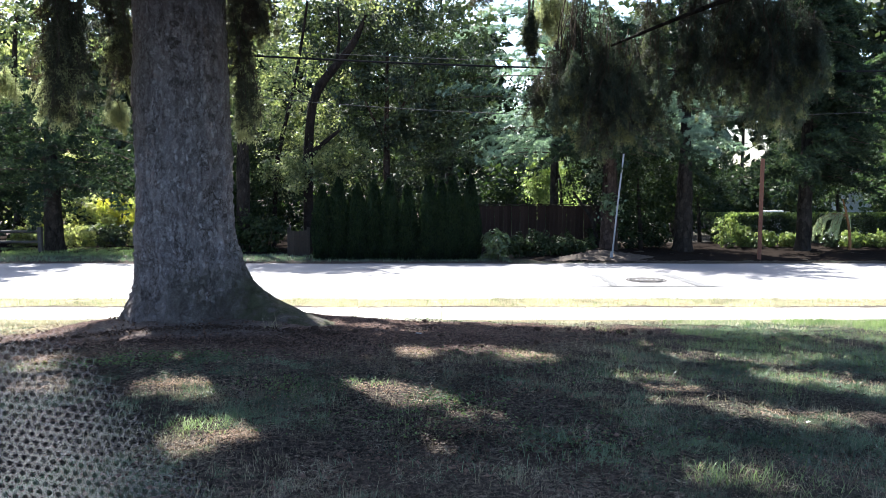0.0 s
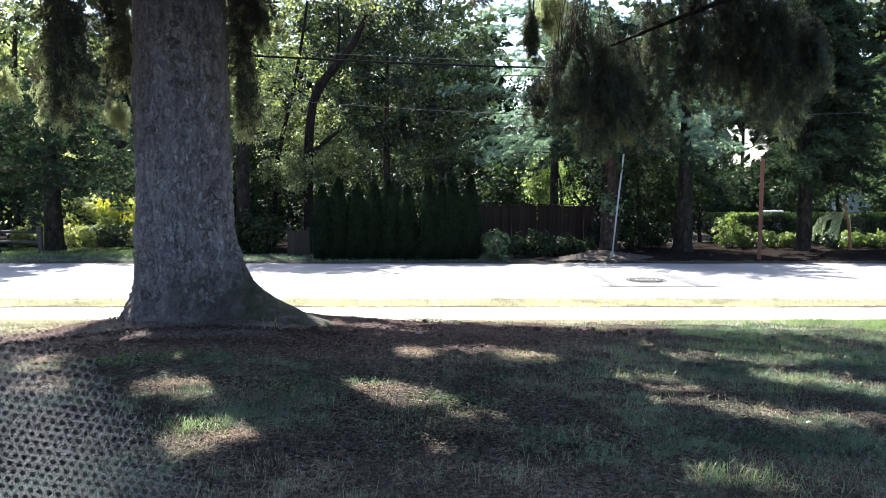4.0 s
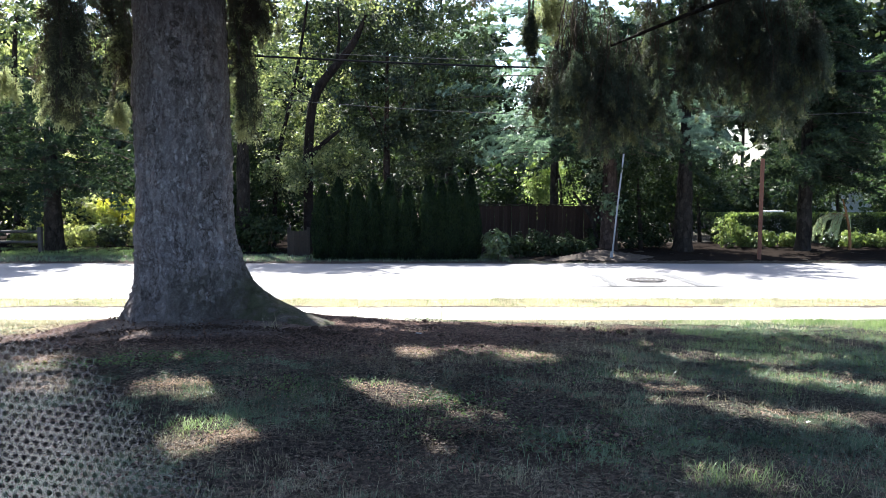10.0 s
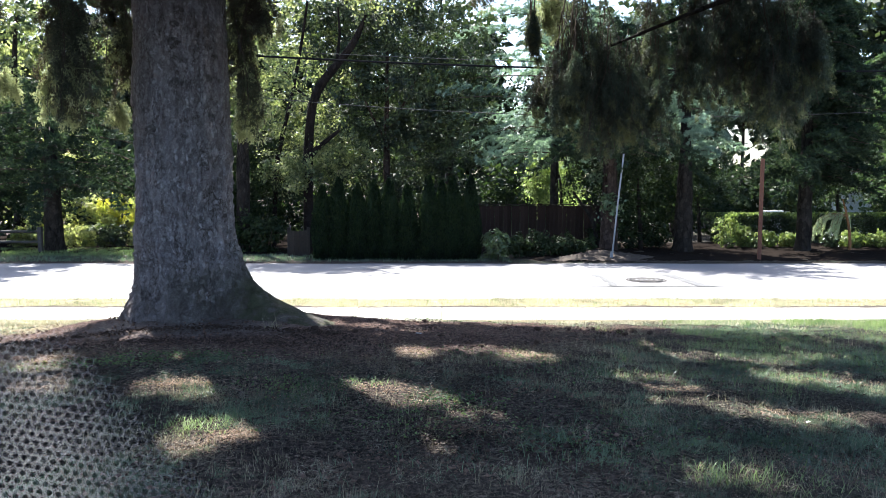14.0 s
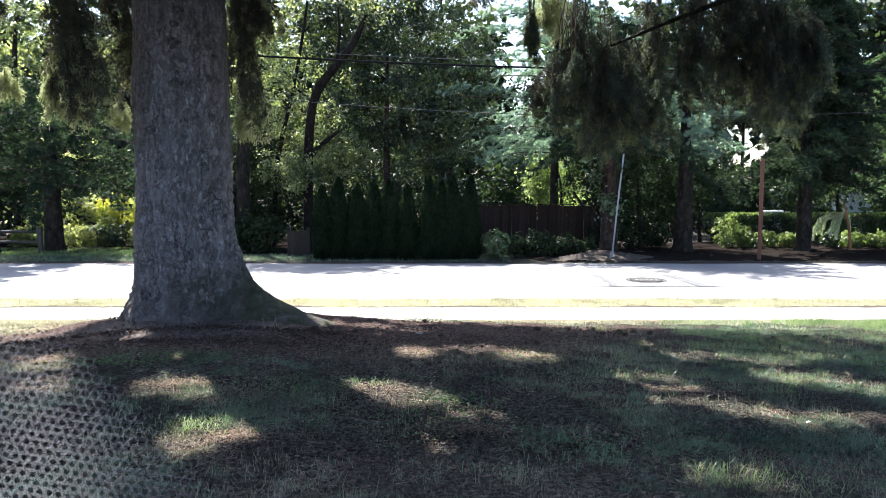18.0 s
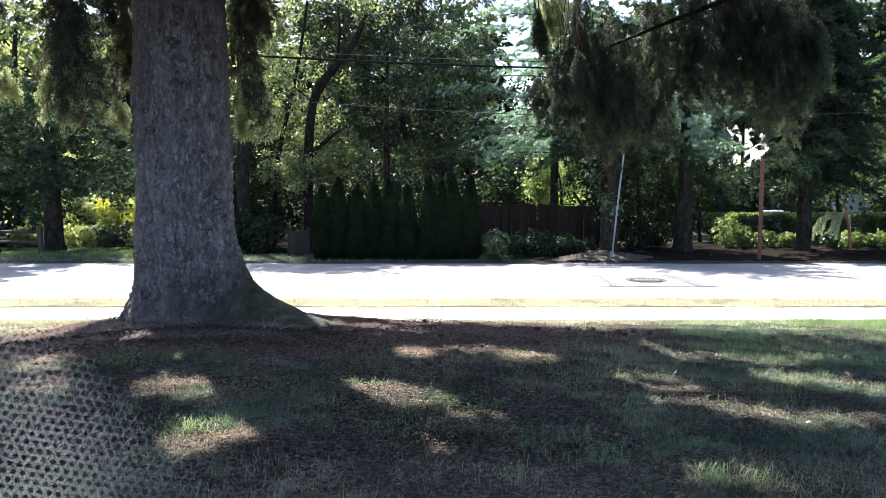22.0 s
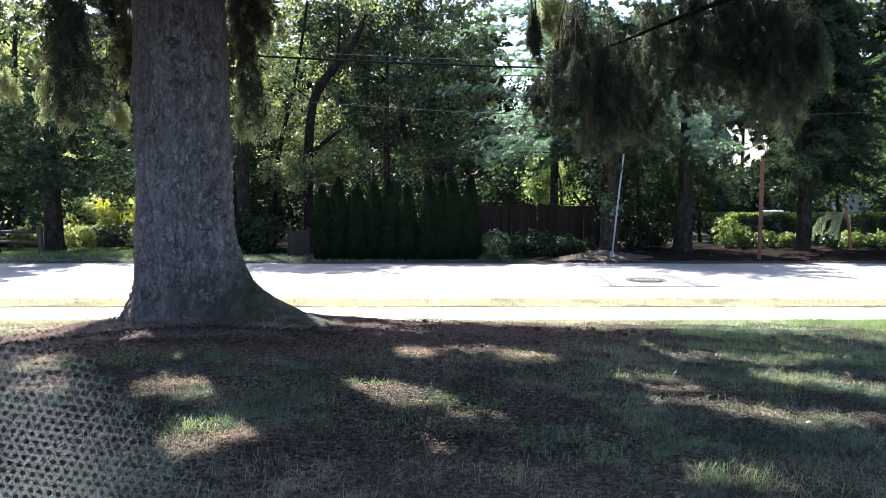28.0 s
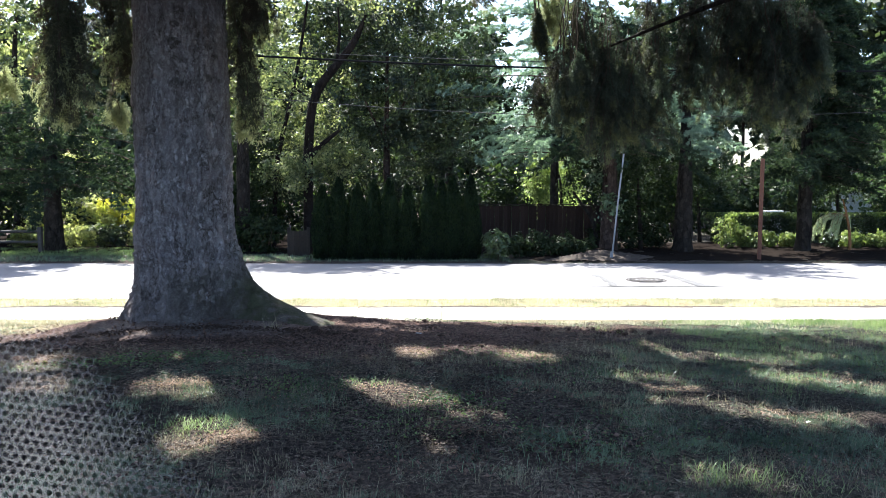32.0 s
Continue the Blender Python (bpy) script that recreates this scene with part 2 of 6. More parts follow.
# leaf colour lightened to stand in for sunlight on shrubs and low trees
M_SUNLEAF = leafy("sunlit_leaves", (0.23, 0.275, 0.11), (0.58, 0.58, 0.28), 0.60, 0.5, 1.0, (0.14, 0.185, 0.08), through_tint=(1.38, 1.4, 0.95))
M_SPRING = leafy("spring_leaves", (0.15, 0.205, 0.09), (0.40, 0.455, 0.22), 0.62, 0.35, 0.9)
M_YELLOW = leafy("golden_leaves", (0.46, 0.44, 0.08), (0.78, 0.70, 0.18), 0.55, 0.5, 1.6, (0.26, 0.30, 0.07))
# hedge leaf darkened for the shaded face
M_CLIPPED = leafy("clipped_leaves", (0.03, 0.055, 0.02), (0.10, 0.14, 0.05), 0.22, 0.35, 0.9, spec=0.5)
M_IVY = leafy("ivy_leaves", (0.06, 0.10, 0.05), (0.20, 0.26, 0.15), 0.35, 0.3, 0.9, spec=0.7)
M_SIDING = surface("grey_green_siding", (0.34, 0.36, 0.34), (0.42, 0.44, 0.415), (0.27, 0.29, 0.27), 0.6, 30, 0.7, 0.15, 0.004)
# dark leaf colour, lowered further for foliage that stands in shade
M_DARKLEAF = leafy("shaded_leaves", (0.014, 0.027, 0.011), (0.042, 0.062, 0.024), 0.3, 0.6, 0.6, spec=0.15)
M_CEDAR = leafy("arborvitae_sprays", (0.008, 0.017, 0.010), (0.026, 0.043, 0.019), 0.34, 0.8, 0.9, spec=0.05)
# hedge leaf lightened for tops and shrubs that should look sunlit
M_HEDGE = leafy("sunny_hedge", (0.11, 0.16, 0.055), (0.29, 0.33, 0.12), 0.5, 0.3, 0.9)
M_PALE = leafy("pale_leaves", (0.40, 0.46, 0.36), (0.58, 0.62, 0.50), 0.45, 0.5, 0.7, (0.34, 0.40, 0.30))
M_GRASS = leafy("grass_blades", (0.058, 0.096, 0.064), (0.205, 0.265, 0.172), 0.4, 0.42, 1.2, spec=0.7, through_tint=(1.15, 1.35, 0.9))
# greener grass, lightened further to look sunlit
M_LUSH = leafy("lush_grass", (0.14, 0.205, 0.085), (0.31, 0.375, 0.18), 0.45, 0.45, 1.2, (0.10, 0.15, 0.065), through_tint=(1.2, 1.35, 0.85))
# dry straw colour, lightened towards the glare of full sun
M_SUNSTRAW = leafy("sunlit_straw", (0.46, 0.43, 0.31), (0.72, 0.67, 0.52), 0.35, 0.6, 1.2, through_tint=(1.15, 1.15, 1.0))
M_CLOVER = leafy("clover_leaves", (0.056, 0.094, 0.046), (0.16, 0.215, 0.095), 0.36, 0.6, 2.0, spec=0.25)
M_STRAW = leafy("straw_blades", (0.16, 0.137, 0.108), (0.44, 0.39, 0.315), 0.35, 0.6, 1.2)
M_THATCH = leafy("thatch", (0.07, 0.062, 0.050), (0.38, 0.335, 0.27), 0.2, 0.7, 2.5, (0.045, 0.038, 0.032))
# straw colour kept pale to brighten the sun flecks
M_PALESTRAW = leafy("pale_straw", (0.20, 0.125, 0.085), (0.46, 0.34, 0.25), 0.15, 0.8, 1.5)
M_CHAFF = leafy("chaff", (0.15, 0.115, 0.088), (0.50, 0.405, 0.32), 0.15, 0.8, 1.5)
M_LITTER = leafy("needle_litter", (0.040, 0.024, 0.018), (0.23, 0.145, 0.112), 0.1, 0.8, 1.5)
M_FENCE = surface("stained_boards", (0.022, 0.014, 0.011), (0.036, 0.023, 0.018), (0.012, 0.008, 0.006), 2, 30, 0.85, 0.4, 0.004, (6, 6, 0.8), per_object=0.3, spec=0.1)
M_GREYWOOD = surface("weathered_wood", (0.03, 0.025, 0.021), (0.046, 0.038, 0.032), (0.018, 0.015, 0.013), 2, 30, 0.9, 0.5, 0.004, (6, 6, 0.8), per_object=0.15)
M_RAIL = surface("pale_weathered_wood", (0.05, 0.047, 0.044), (0.075, 0.07, 0.066), (0.03, 0.027, 0.025), 2, 30, 0.9, 0.5, 0.004, (0.8, 6, 6), per_object=0.15)
M_STEEL = surface("galvanised_steel", (0.20, 0.22, 0.25), (0.27, 0.29, 0.32), (0.14, 0.15, 0.16), 8, 90, 0.6, 0.1, 0.002)
M_RUST = surface("red_brown_post", (0.12, 0.055, 0.036), (0.165, 0.078, 0.052), (0.065, 0.03, 0.02), 3, 40, 0.8, 0.4, 0.004, (5, 5, 0.6))
M_ORANGE = surface("orange_bark", (0.22, 0.105, 0.045), (0.32, 0.165, 0.075), (0.10, 0.05, 0.03), 3, 40, 0.8, 0.4, 0.004, (5, 5, 0.6))
M_CABLE = surface("cable_sheath", (0.012, 0.012, 0.014), (0.018, 0.018, 0.018), None, 3, 30, 1.0, 0.1, 0.002, spec=0.0)
M_WIRE = surface("bare_wire", (0.05, 0.05, 0.052), (0.07, 0.07, 0.07), None, 3, 30, 0.8, 0.1, 0.002)
M_HOUSE = surface("white_siding", (0.72, 0.72, 0.70), (0.8, 0.8, 0.78), (0.6, 0.6, 0.58), 0.6, 30, 0.7, 0.15, 0.004)
M_ROOF = surface("grey_shingles", (0.12, 0.11, 0.11), (0.18, 0.17, 0.16), None, 2, 30, 0.9, 0.4, 0.01)
M_WALL = surface("dark_wall", (0.018, 0.020, 0.023), (0.024, 0.027, 0.030), None, 2, 60, 0.95, 0.2, 0.003, spec=0.05)
M_PERF = surface("grey_sheet_metal", (0.47, 0.48, 0.51), (0.53, 0.54, 0.57), (0.42, 0.43, 0.45), 3, 60, 0.55, 0.05, 0.001)
M_FRAME = surface("dark_metal", (0.05, 0.05, 0.052), (0.07, 0.07, 0.07), None, 5, 80, 0.5, 0.1, 0.002, metal=0.5)

M_GLASS, _nt, _bs, _out = tree_of("window_glass")
_nt.nodes.remove(_bs)
_tr = _nt.nodes.new("ShaderNodeBsdfTransparent")
_gl = node(_nt, "ShaderNodeBsdfGlossy", Roughness=0.0)
_mx = _nt.nodes.new("ShaderNodeMixShader")
_mx.inputs[0].default_value = 0.11
_nt.links.new(_tr.outputs[0], _mx.inputs[1])
_nt.links.new(_gl.outputs[0], _mx.inputs[2])
_nt.links.new(_mx.outputs[0], _out.inputs[0])

M_CLEAR, _nt, _bs, _out = tree_of("clear_glass")
_nt.nodes.remove(_bs)
_nt.links.new(_nt.nodes.new("ShaderNodeBsdfTransparent").outputs[0], _out.inputs[0])

M_PANE, _nt, _bs, _out = tree_of("house_glass")
_bs.inputs["Base Color"].default_value = (0.03, 0.035, 0.04, 1)
_bs.inputs["Roughness"].default_value = 0.05


# ---------------------------------------------------------------- mesh helpers
def mesh_of(name, verts, faces, material, smooth=False):
    me = bpy.data.meshes.new(name)
    verts = np.asarray(verts, dtype=np.float32).reshape(-1, 3)
    if isinstance(faces, np.ndarray):
        n, k = faces.shape
        me.vertices.add(len(verts))
        me.vertices.foreach_set("co", verts.ravel())
        me.loops.add(n * k)
        me.loops.foreach_set("vertex_index", faces.ravel().astype(np.int32))
        me.polygons.add(n)
        me.polygons.foreach_set("loop_start", np.arange(0, n * k, k, dtype=np.int32))
        me.update(calc_edges=True)
    else:
        me.from_pydata([tuple(v) for v in verts], [], faces)
    if smooth:
        me.polygons.foreach_set("use_smooth", np.ones(len(me.polygons), dtype=bool))
    me.materials.append(material)
    return me


def thing(name, data, label, category, group="", at=(0, 0, 0), rz=0.0, kind=""):
    ob = new(name, data)
    ob.matrix_basis = pose(*at, 0, 0, rz)
    return tagged(ob, label, category, group, kind)


def part_of(name, data, parent, label="", at=None):
    ob = new(name, data)
    ob.parent = parent
    if at is not None:
        ob.location = at
    if label:
        ob["label"] = label
    return ob


def bm_mesh(name, bm, material, smooth=False):
    me = bpy.data.meshes.new(name)
    bm.to_mesh(me)
    bm.free()
    if smooth:
        me.polygons.foreach_set("use_smooth", np.ones(len(me.polygons), dtype=bool))
    me.materials.append(material)
    return me


def box(name, size, material, bevel=0.01, centre=(0, 0, 0)):
    bm = bmesh.new()
    bmesh.ops.create_cube(bm, size=1.0)
    for v in bm.verts:
        v.co = Vector((v.co.x * size[0] + centre[0], v.co.y * size[1] + centre[1], v.co.z * size[2] + centre[2]))
    if bevel:
        bmesh.ops.bevel(bm, geom=bm.edges[:], offset=bevel, segments=1, affect='EDGES')
    return bm_mesh(name, bm, material)


def tube_arrays(path, radii, sides=8, wobble=0.0, seed=0):
    """Vertices and quads of a tapered tube along a path of points."""
    path = np.asarray(path, dtype=float)
    n = len(path)
    radii = np.interp(np.linspace(0, 1, n), np.linspace(0, 1, len(radii)), radii)
    tang = np.gradient(path, axis=0)
    tang /= np.linalg.norm(tang, axis=1)[:, None] + 1e-9
    ref = np.array([0.0, 1.0, 0.0]) if abs(tang[:, 1]).mean() < 0.8 else np.array([1.0, 0.0, 0.0])
    u = np.cross(tang, ref)
    u /= np.linalg.norm(u, axis=1)[:, None] + 1e-9
    w = np.cross(tang, u)
    ang = np.linspace(0, 2 * np.pi, sides, endpoint=False)
    rng = np.random.default_rng(seed)
    rr = radii[:, None] * (1 + wobble * rng.standard_normal((n, sides)))
    v = path[:, None, :] + rr[:, :, None] * (np.cos(ang)[None, :, None] * u[:, None, :] + np.sin(ang)[None, :, None] * w[:, None, :])
    i = np.arange(n - 1)[:, None] * sides
    j = np.arange(sides)[None, :]
    k = (j + 1) % sides
    f = np.stack([i + j, i + k, i + sides + k, i + sides + j], axis=-1).reshape(-1, 4)
    return v.reshape(-1, 3), f


def joined(pairs):
    vs, fs, base = [], [], 0
    for v, f in pairs:
        vs.append(v)
        fs.append(f + base)
        base += len(v)
    return np.concatenate(vs), np.concatenate(fs)


def bent(points, n=14):
    """A smooth path through a few points."""
    pts = np.asarray(points, dtype=float)
    t = np.linspace(0, 1, len(pts))
    s = np.linspace(0, 1, n)
    out = np.stack([np.interp(s, t, pts[:, c]) for c in range(3)], axis=1)
    for _ in range(2):
        out[1:-1] = 0.25 * out[:-2] + 0.5 * out[1:-1] + 0.25 * out[2:]
    return out


def blades(centres, along, across, length, width):
    """Pointed four-cornered leaves: one rhombus at each centre."""
    c = np.asarray(centres)
    L = np.asarray(length).reshape(-1, 1) * 0.5
    W = np.asarray(width).reshape(-1, 1) * 0.5
    v = np.stack([c - along * L, c + across * W, c + along * L, c - across * W], axis=1).reshape(-1, 3)
    f = np.arange(len(c) * 4).reshape(-1, 4)
    return v, f


def needles(roots, along, across, length, width):
    """Single needles: a slim triangle from each root to its tip."""
    L = np.asarray(length).reshape(-1, 1)
    W = np.asarray(width).reshape(-1, 1) * 0.5
    return np.stack([roots - across * W, roots + across * W, roots + along * L], axis=1).reshape(-1, 3), np.arange(len(roots) * 3).reshape(-1, 3)


def unit(v):
    return v / (np.linalg.norm(v, axis=1)[:, None] + 1e-9)


def random_frames(rng, n, flat=0.0, droop=0.0):
    a = rng.standard_normal((n, 3))
    a[:, 2] *= 1 - flat
    a[:, 2] -= droop
    a = unit(a)
    b = rng.standard_normal((n, 3))
    b[:, 2] *= 1 - flat
    b = unit(np.cross(a, b) if flat == 0 else b - (b * a).sum(1)[:, None] * a)
    return a, b


def clumps(rng, centre, radii, n_clumps, n_leaves, clump=0.45, size=0.14, slim=0.6, flat=0.3, droop=0.2, shell=0.5, floor=0.05):
    """A crown of leafy sprigs: in each, the leaves lie like scales on a small uneven dome, so that it catches the light as one."""
    n_clumps = int(n_clumps * 1.7)
    d = unit(rng.standard_normal((n_clumps, 3)))
    r = (shell + (1 - shell) * rng.random((n_clumps, 1))) ** 0.8
    cc = np.asarray(centre) + d * r * np.asarray(radii)
    own = clump * 0.78 * (0.5 + 1.0 * rng.random((n_clumps, 1)))
    lean = unit(d * np.array([0.5, 0.5, 0.2]) + np.array([0, 0, 0.75]) + 0.45 * rng.standard_normal((n_clumps, 3)))
    per = max(1, n_leaves // n_clumps)
    idx = np.repeat(np.arange(n_clumps), per)
    off = rng.standard_normal((len(idx), 3)) * own[idx] * 0.55
    high = (off * lean[idx]).sum(1)[:, None] * lean[idx]
    off = off - 0.6 * high - 0.35 * lean[idx] * ((off - high) ** 2).sum(1)[:, None] / (own[idx] + 1e-6)
    p = cc[idx] + off
    idx = idx[p[:, 2] > floor]
    off, p = off[p[:, 2] > floor], p[p[:, 2] > floor]
    face = unit(lean[idx] + 0.8 * unit(off) + 0.42 * rng.standard_normal((len(p), 3)))
    a = rng.standard_normal((len(p), 3))
    a[:, 2] -= 0.5 + droop
    a = unit(a - (a * face).sum(1)[:, None] * face)
    s = size * (0.6 + 0.8 * rng.random(len(p)))
    return blades(p, a, np.cross(face, a), s, s * slim)


def smooth01(a, b, x):
    t = np.clip((x - a) / (b - a), 0, 1)
    return t * t * (3 - 2 * t)


ROAD_Z = -0.88
FALL = 0.0377          # the land falls away from the house


def ground_z(x, y):
    """The lie of the land: a lawn with a low mound by the big tree, a bank down to the pavement and the road, woods beyond."""
    x, y = np.asarray(x, float), np.asarray(y, float)
    lawn = 0.15 - 0.05 * smooth01(8.2, 10.0, y) - FALL * np.clip(y, -20, 12)
    lawn = lawn + 0.26 * np.exp(-((x + 2.0) / np.where(x < -2.0, 2.2, 4.0)) ** 2) * (1 - smooth01(7.6, 9.6, y)) * smooth01(2.0, 6.0, y)
    lawn = lawn + 0.12 * np.exp(-((x + 2.6) / 1.4) ** 2 - ((y - 7.5) / 0.8) ** 2)
    down = smooth01(9.3, 12.9, y)
    beyond = 0.03 + 0.20 * smooth01(22.8, 30.0, y) - FALL * np.clip(y, 22.4, 60)
    flat = ROAD_Z - 0.02 + 0.08 * (1 - smooth01(15.2, 15.6, y)) - 0.06 * smooth01(15.4, 15.8, y)
    z = lawn * (1 - down) + flat * down
    far = smooth01(22.2, 22.7, y)
    return z * (1 - far) + beyond * far


# ---------------------------------------------------------------- ground, road, pavement
def build_ground():
    xs = np.concatenate([[-2500, -900, -300, -120, -60], np.arange(-40, -8, 2.0), np.arange(-8, 8, 0.09), np.arange(8, 42, 2.0), [60, 120, 300, 900, 2500]])
    ys = np.concatenate([[-2500, -600, -150, -50, -20, -8, -4], np.arange(-2, 3, 0.3), np.arange(3, 10.5, 0.07), np.arange(10.5, 16.2, 0.2), np.arange(16.5, 22, 1.5), np.arange(22.1, 32, 0.45), [35, 40, 50, 80, 150, 600, 2500]])
    X, Y = np.meshgrid(xs, ys)
    Z = ground_z(X, Y)
    near = (np.abs(X) < 8.2) & (Y > 2.5) & (Y < 10.4)
    for i, j in zip(*np.nonzero(near)):
        p = Vector((X[i, j], Y[i, j], 0))
        Z[i, j] += 0.035 * noise.noise(p * 1.6) + 0.02 * noise.noise(p * 5.0) + 0.012 * noise.noise(p * 13.0)
    n, m = X.shape
    v = np.stack([X, Y, Z], axis=-1).reshape(-1, 3)
    i = np.arange(n - 1)[:, None] * m
    j = np.arange(m - 1)[None, :]
    f = np.stack([i + j, i + j + 1, i + m + j + 1, i + m + j], axis=-1).reshape(-1, 4)
    return thing("ground", mesh_of("ground", v, f, M_GROUND, True), "worn lawn of patchy grass, straw and bare dark soil", "ground", kind="structure")


build_ground()
ROAD_NEAR, ROAD_FAR = 15.5, 22.4


def build_road():
    xs = np.concatenate([[-400, -150], np.arange(-60, 61, 1.0), [150, 400]])
    ys = np.linspace(ROAD_NEAR, ROAD_FAR, 22)
    X, Y = np.meshgrid(xs, ys)
    edge = 0.05 * np.sin(X * 2.3) + 0.04 * np.sin(X * 5.1 + 1)
    Y = Y + edge * np.where((Y < ROAD_NEAR + 0.1) | (Y > ROAD_FAR - 0.1), 1, 0)
    Z = ROAD_Z + 0.03 * (1 - ((Y - 18.95) / 3.45) ** 2)
    n, m = X.shape
    i = np.arange(n - 1)[:, None] * m
    j = np.arange(m - 1)[None, :]
    f = np.stack([i + j, i + j + 1, i + m + j + 1, i + m + j], axis=-1).reshape(-1, 4)
    return thing("road", mesh_of("road", np.stack([X, Y, Z], -1).reshape(-1, 3), f, M_ROAD, True), "sunlit pale grey asphalt residential road", "road", kind="structure")


build_road()


def build_pavement():
    ground_piece = thing("pavement", box("pavement_bed", (120, 1.15, 0.06), M_MULCH, 0, (0, 13.52, ROAD_Z + 0.025)), "narrow concrete pavement of pale slabs along the road", "pavement", kind="structure")
    slab = box("slab", (1.505, 1.25, 0.06), M_CONCRETE, 0.008)
    for k in range(-22, 22):
        s = part_of("slab", slab, ground_piece, at=(5.3 + 1.52 * k, 13.52, ROAD_Z + 0.042 + 0.004 * math.sin(k * 3.1)))
        s.rotation_euler = (0, radians(0.25 * math.sin(k * 5.3)), 0)


def build_soil_edge():
    """A worn line of bare red-brown soil between the pavement and its verge."""
    rng = np.random.default_rng(9)
    xs = np.linspace(-12, 12, 400)
    z = float(ground_z(0, 14.25)) + 0.012
    near = np.stack([xs, np.full(400, 14.12), np.full(400, z)], 1)
    wave = 0.10 + 0.06 * np.sin(xs * 1.7 + 1) + 0.05 * np.sin(xs * 4.1) + 0.03 * rng.standard_normal(400)
    far = np.stack([xs, 14.13 + np.maximum(0.02, wave), np.full(400, z + 0.006)], 1)
    f = np.array([[i, i + 1, 401 + i, 400 + i] for i in range(399)])
    thing("soil_edge", mesh_of("soil_edge", np.concatenate([near, far]), f, M_DRYSOIL), "worn line of bare red-brown soil along the pavement", "soil", kind="structure")


build_pavement()
build_soil_edge()


def build_manhole():
    """Cast-iron cover in a ring, in a square asphalt repair."""
    x, y = 4.81, 18.4
    z = ROAD_Z + 0.034
    bm = bmesh.new()
    bmesh.ops.create_cone(bm, cap_ends=True, segments=40, radius1=0.40, radius2=0.395, depth=0.02)
    cover = thing("manhole_cover", bm_mesh("manhole_plate", bm, M_IRON), "round dark cast-iron manhole cover in the road", "manhole", at=(x, y, z))
    bm = bmesh.new()
    for r0, r1, h in ((0.42, 0.48, 0.004), (0.30, 0.33, 0.013)):
        inner = [bm.verts.new((r0 * math.cos(a * math.pi / 20), r0 * math.sin(a * math.pi / 20), h)) for a in range(40)]
        outer = [bm.verts.new((r1 * math.cos(a * math.pi / 20), r1 * math.sin(a * math.pi / 20), h - 0.002)) for a in range(40)]
        for a in range(40):
            bm.faces.new((inner[a], inner[(a + 1) % 40], outer[(a + 1) % 40], outer[a]))
    part_of("ring", bm_mesh("ring", bm, M_IRON), cover, "iron ring")
    bar = box("raised_bar", (0.075, 0.20, 0.012), M_STUD, 0.004)
    for a in range(-2, 3):
        part_of("raised_bar", bar, cover, at=(a * 0.115, 0, 0.014))
    stud = box("stud", (0.05, 0.05, 0.012), M_STUD, 0.004)
    for a in range(12):
        part_of("stud", stud, cover, at=(0.36 * math.cos(a * math.pi / 6), 0.36 * math.sin(a * math.pi / 6), 0.014))
    rng = np.random.default_rng(5)
    for x0, x1, w in ((-0.98, -0.94, 0.17), (0.80, 1.04, 0.30)):
        n = 14
        ys = np.linspace(1.0, -1.15, n)
        mid = np.linspace(x0, x1, n) + 0.03 * rng.standard_normal(n)
        wide = w * (0.5 + 0.12 * rng.standard_normal(n)) * (1 + 0.7 * np.abs(np.linspace(-1, 1, n)) ** 4)
        v = np.concatenate([np.stack([mid - wide, ys, np.zeros(n)], 1), np.stack([mid + wide, ys, np.zeros(n)], 1)])
        f = np.array([[i, i + 1, n + i + 1, n + i] for i in range(n - 1)])
        thing("asphalt_patch", mesh_of("asphalt_patch", v, f, M_PATCH), "grey strip of sealed asphalt beside the manhole", "road patch", "repairs round the manhole", at=(x, y, z + 0.004))
    for x0, x1, dy in ((-1.9, 1.45, 1.0), (-1.65, 1.7, -1.15)):
        path = np.stack([np.linspace(x0, x1, 16), dy + 0.015 * rng.standard_normal(16), np.zeros(16)], 1)
        v, f = tube_arrays(path, [0.008, 0.022, 0.022, 0.02, 0.006], 5)
        v[:, 2] *= 0.3
        thing("tar_seam", mesh_of("tar_seam", v, f, M_PATCH), "thin grey tar seam of a road repair", "road seam", "repairs round the manhole", at=(x, y, z))


build_manhole()


# ---------------------------------------------------------------- the near spruces
TRUNK_1 = (-2.51, 7.6)
TRUNK_2 = (9.8, 8.6)
SINK_1, SINK_2 = -0.285, -0.333          # how far the trees' own zero lies under the house's
# sunny flecks on the lawn, where the crowns overhead have gaps: x, y, half-widths
FLECKS = [(-1.94, 5.80, -0.06, 0.10), (-2.20, 6.27, -0.06, 0.10), (-2.44, 6.68, -0.06, 0.10), (-1.25, 4.14, 0.13, 0.11), (-1.66, 4.92, 0.20, 0.07), (-0.62, 4.98, 0.30, 0.10), (0.68, 6.20, 0.13, 0.08),
          (2.72, 6.69, 0.25, 0.20), (2.73, 5.90, 0.28, 0.13), (1.92, 4.87, 0.14, 0.09),
          (-0.62, 4.62, 0.06, 0.00), (-0.14, 4.80, 0.13, 0.06), (2.15, 7.15, 0.20, 0.08), (3.3, 7.0, 0.25, 0.12),
          (-2.86, 5.68, 0.20, 0.20), (-2.64, 6.63, 0.00, 0.02), (-1.12, 7.30, 0.06, 0.0)]
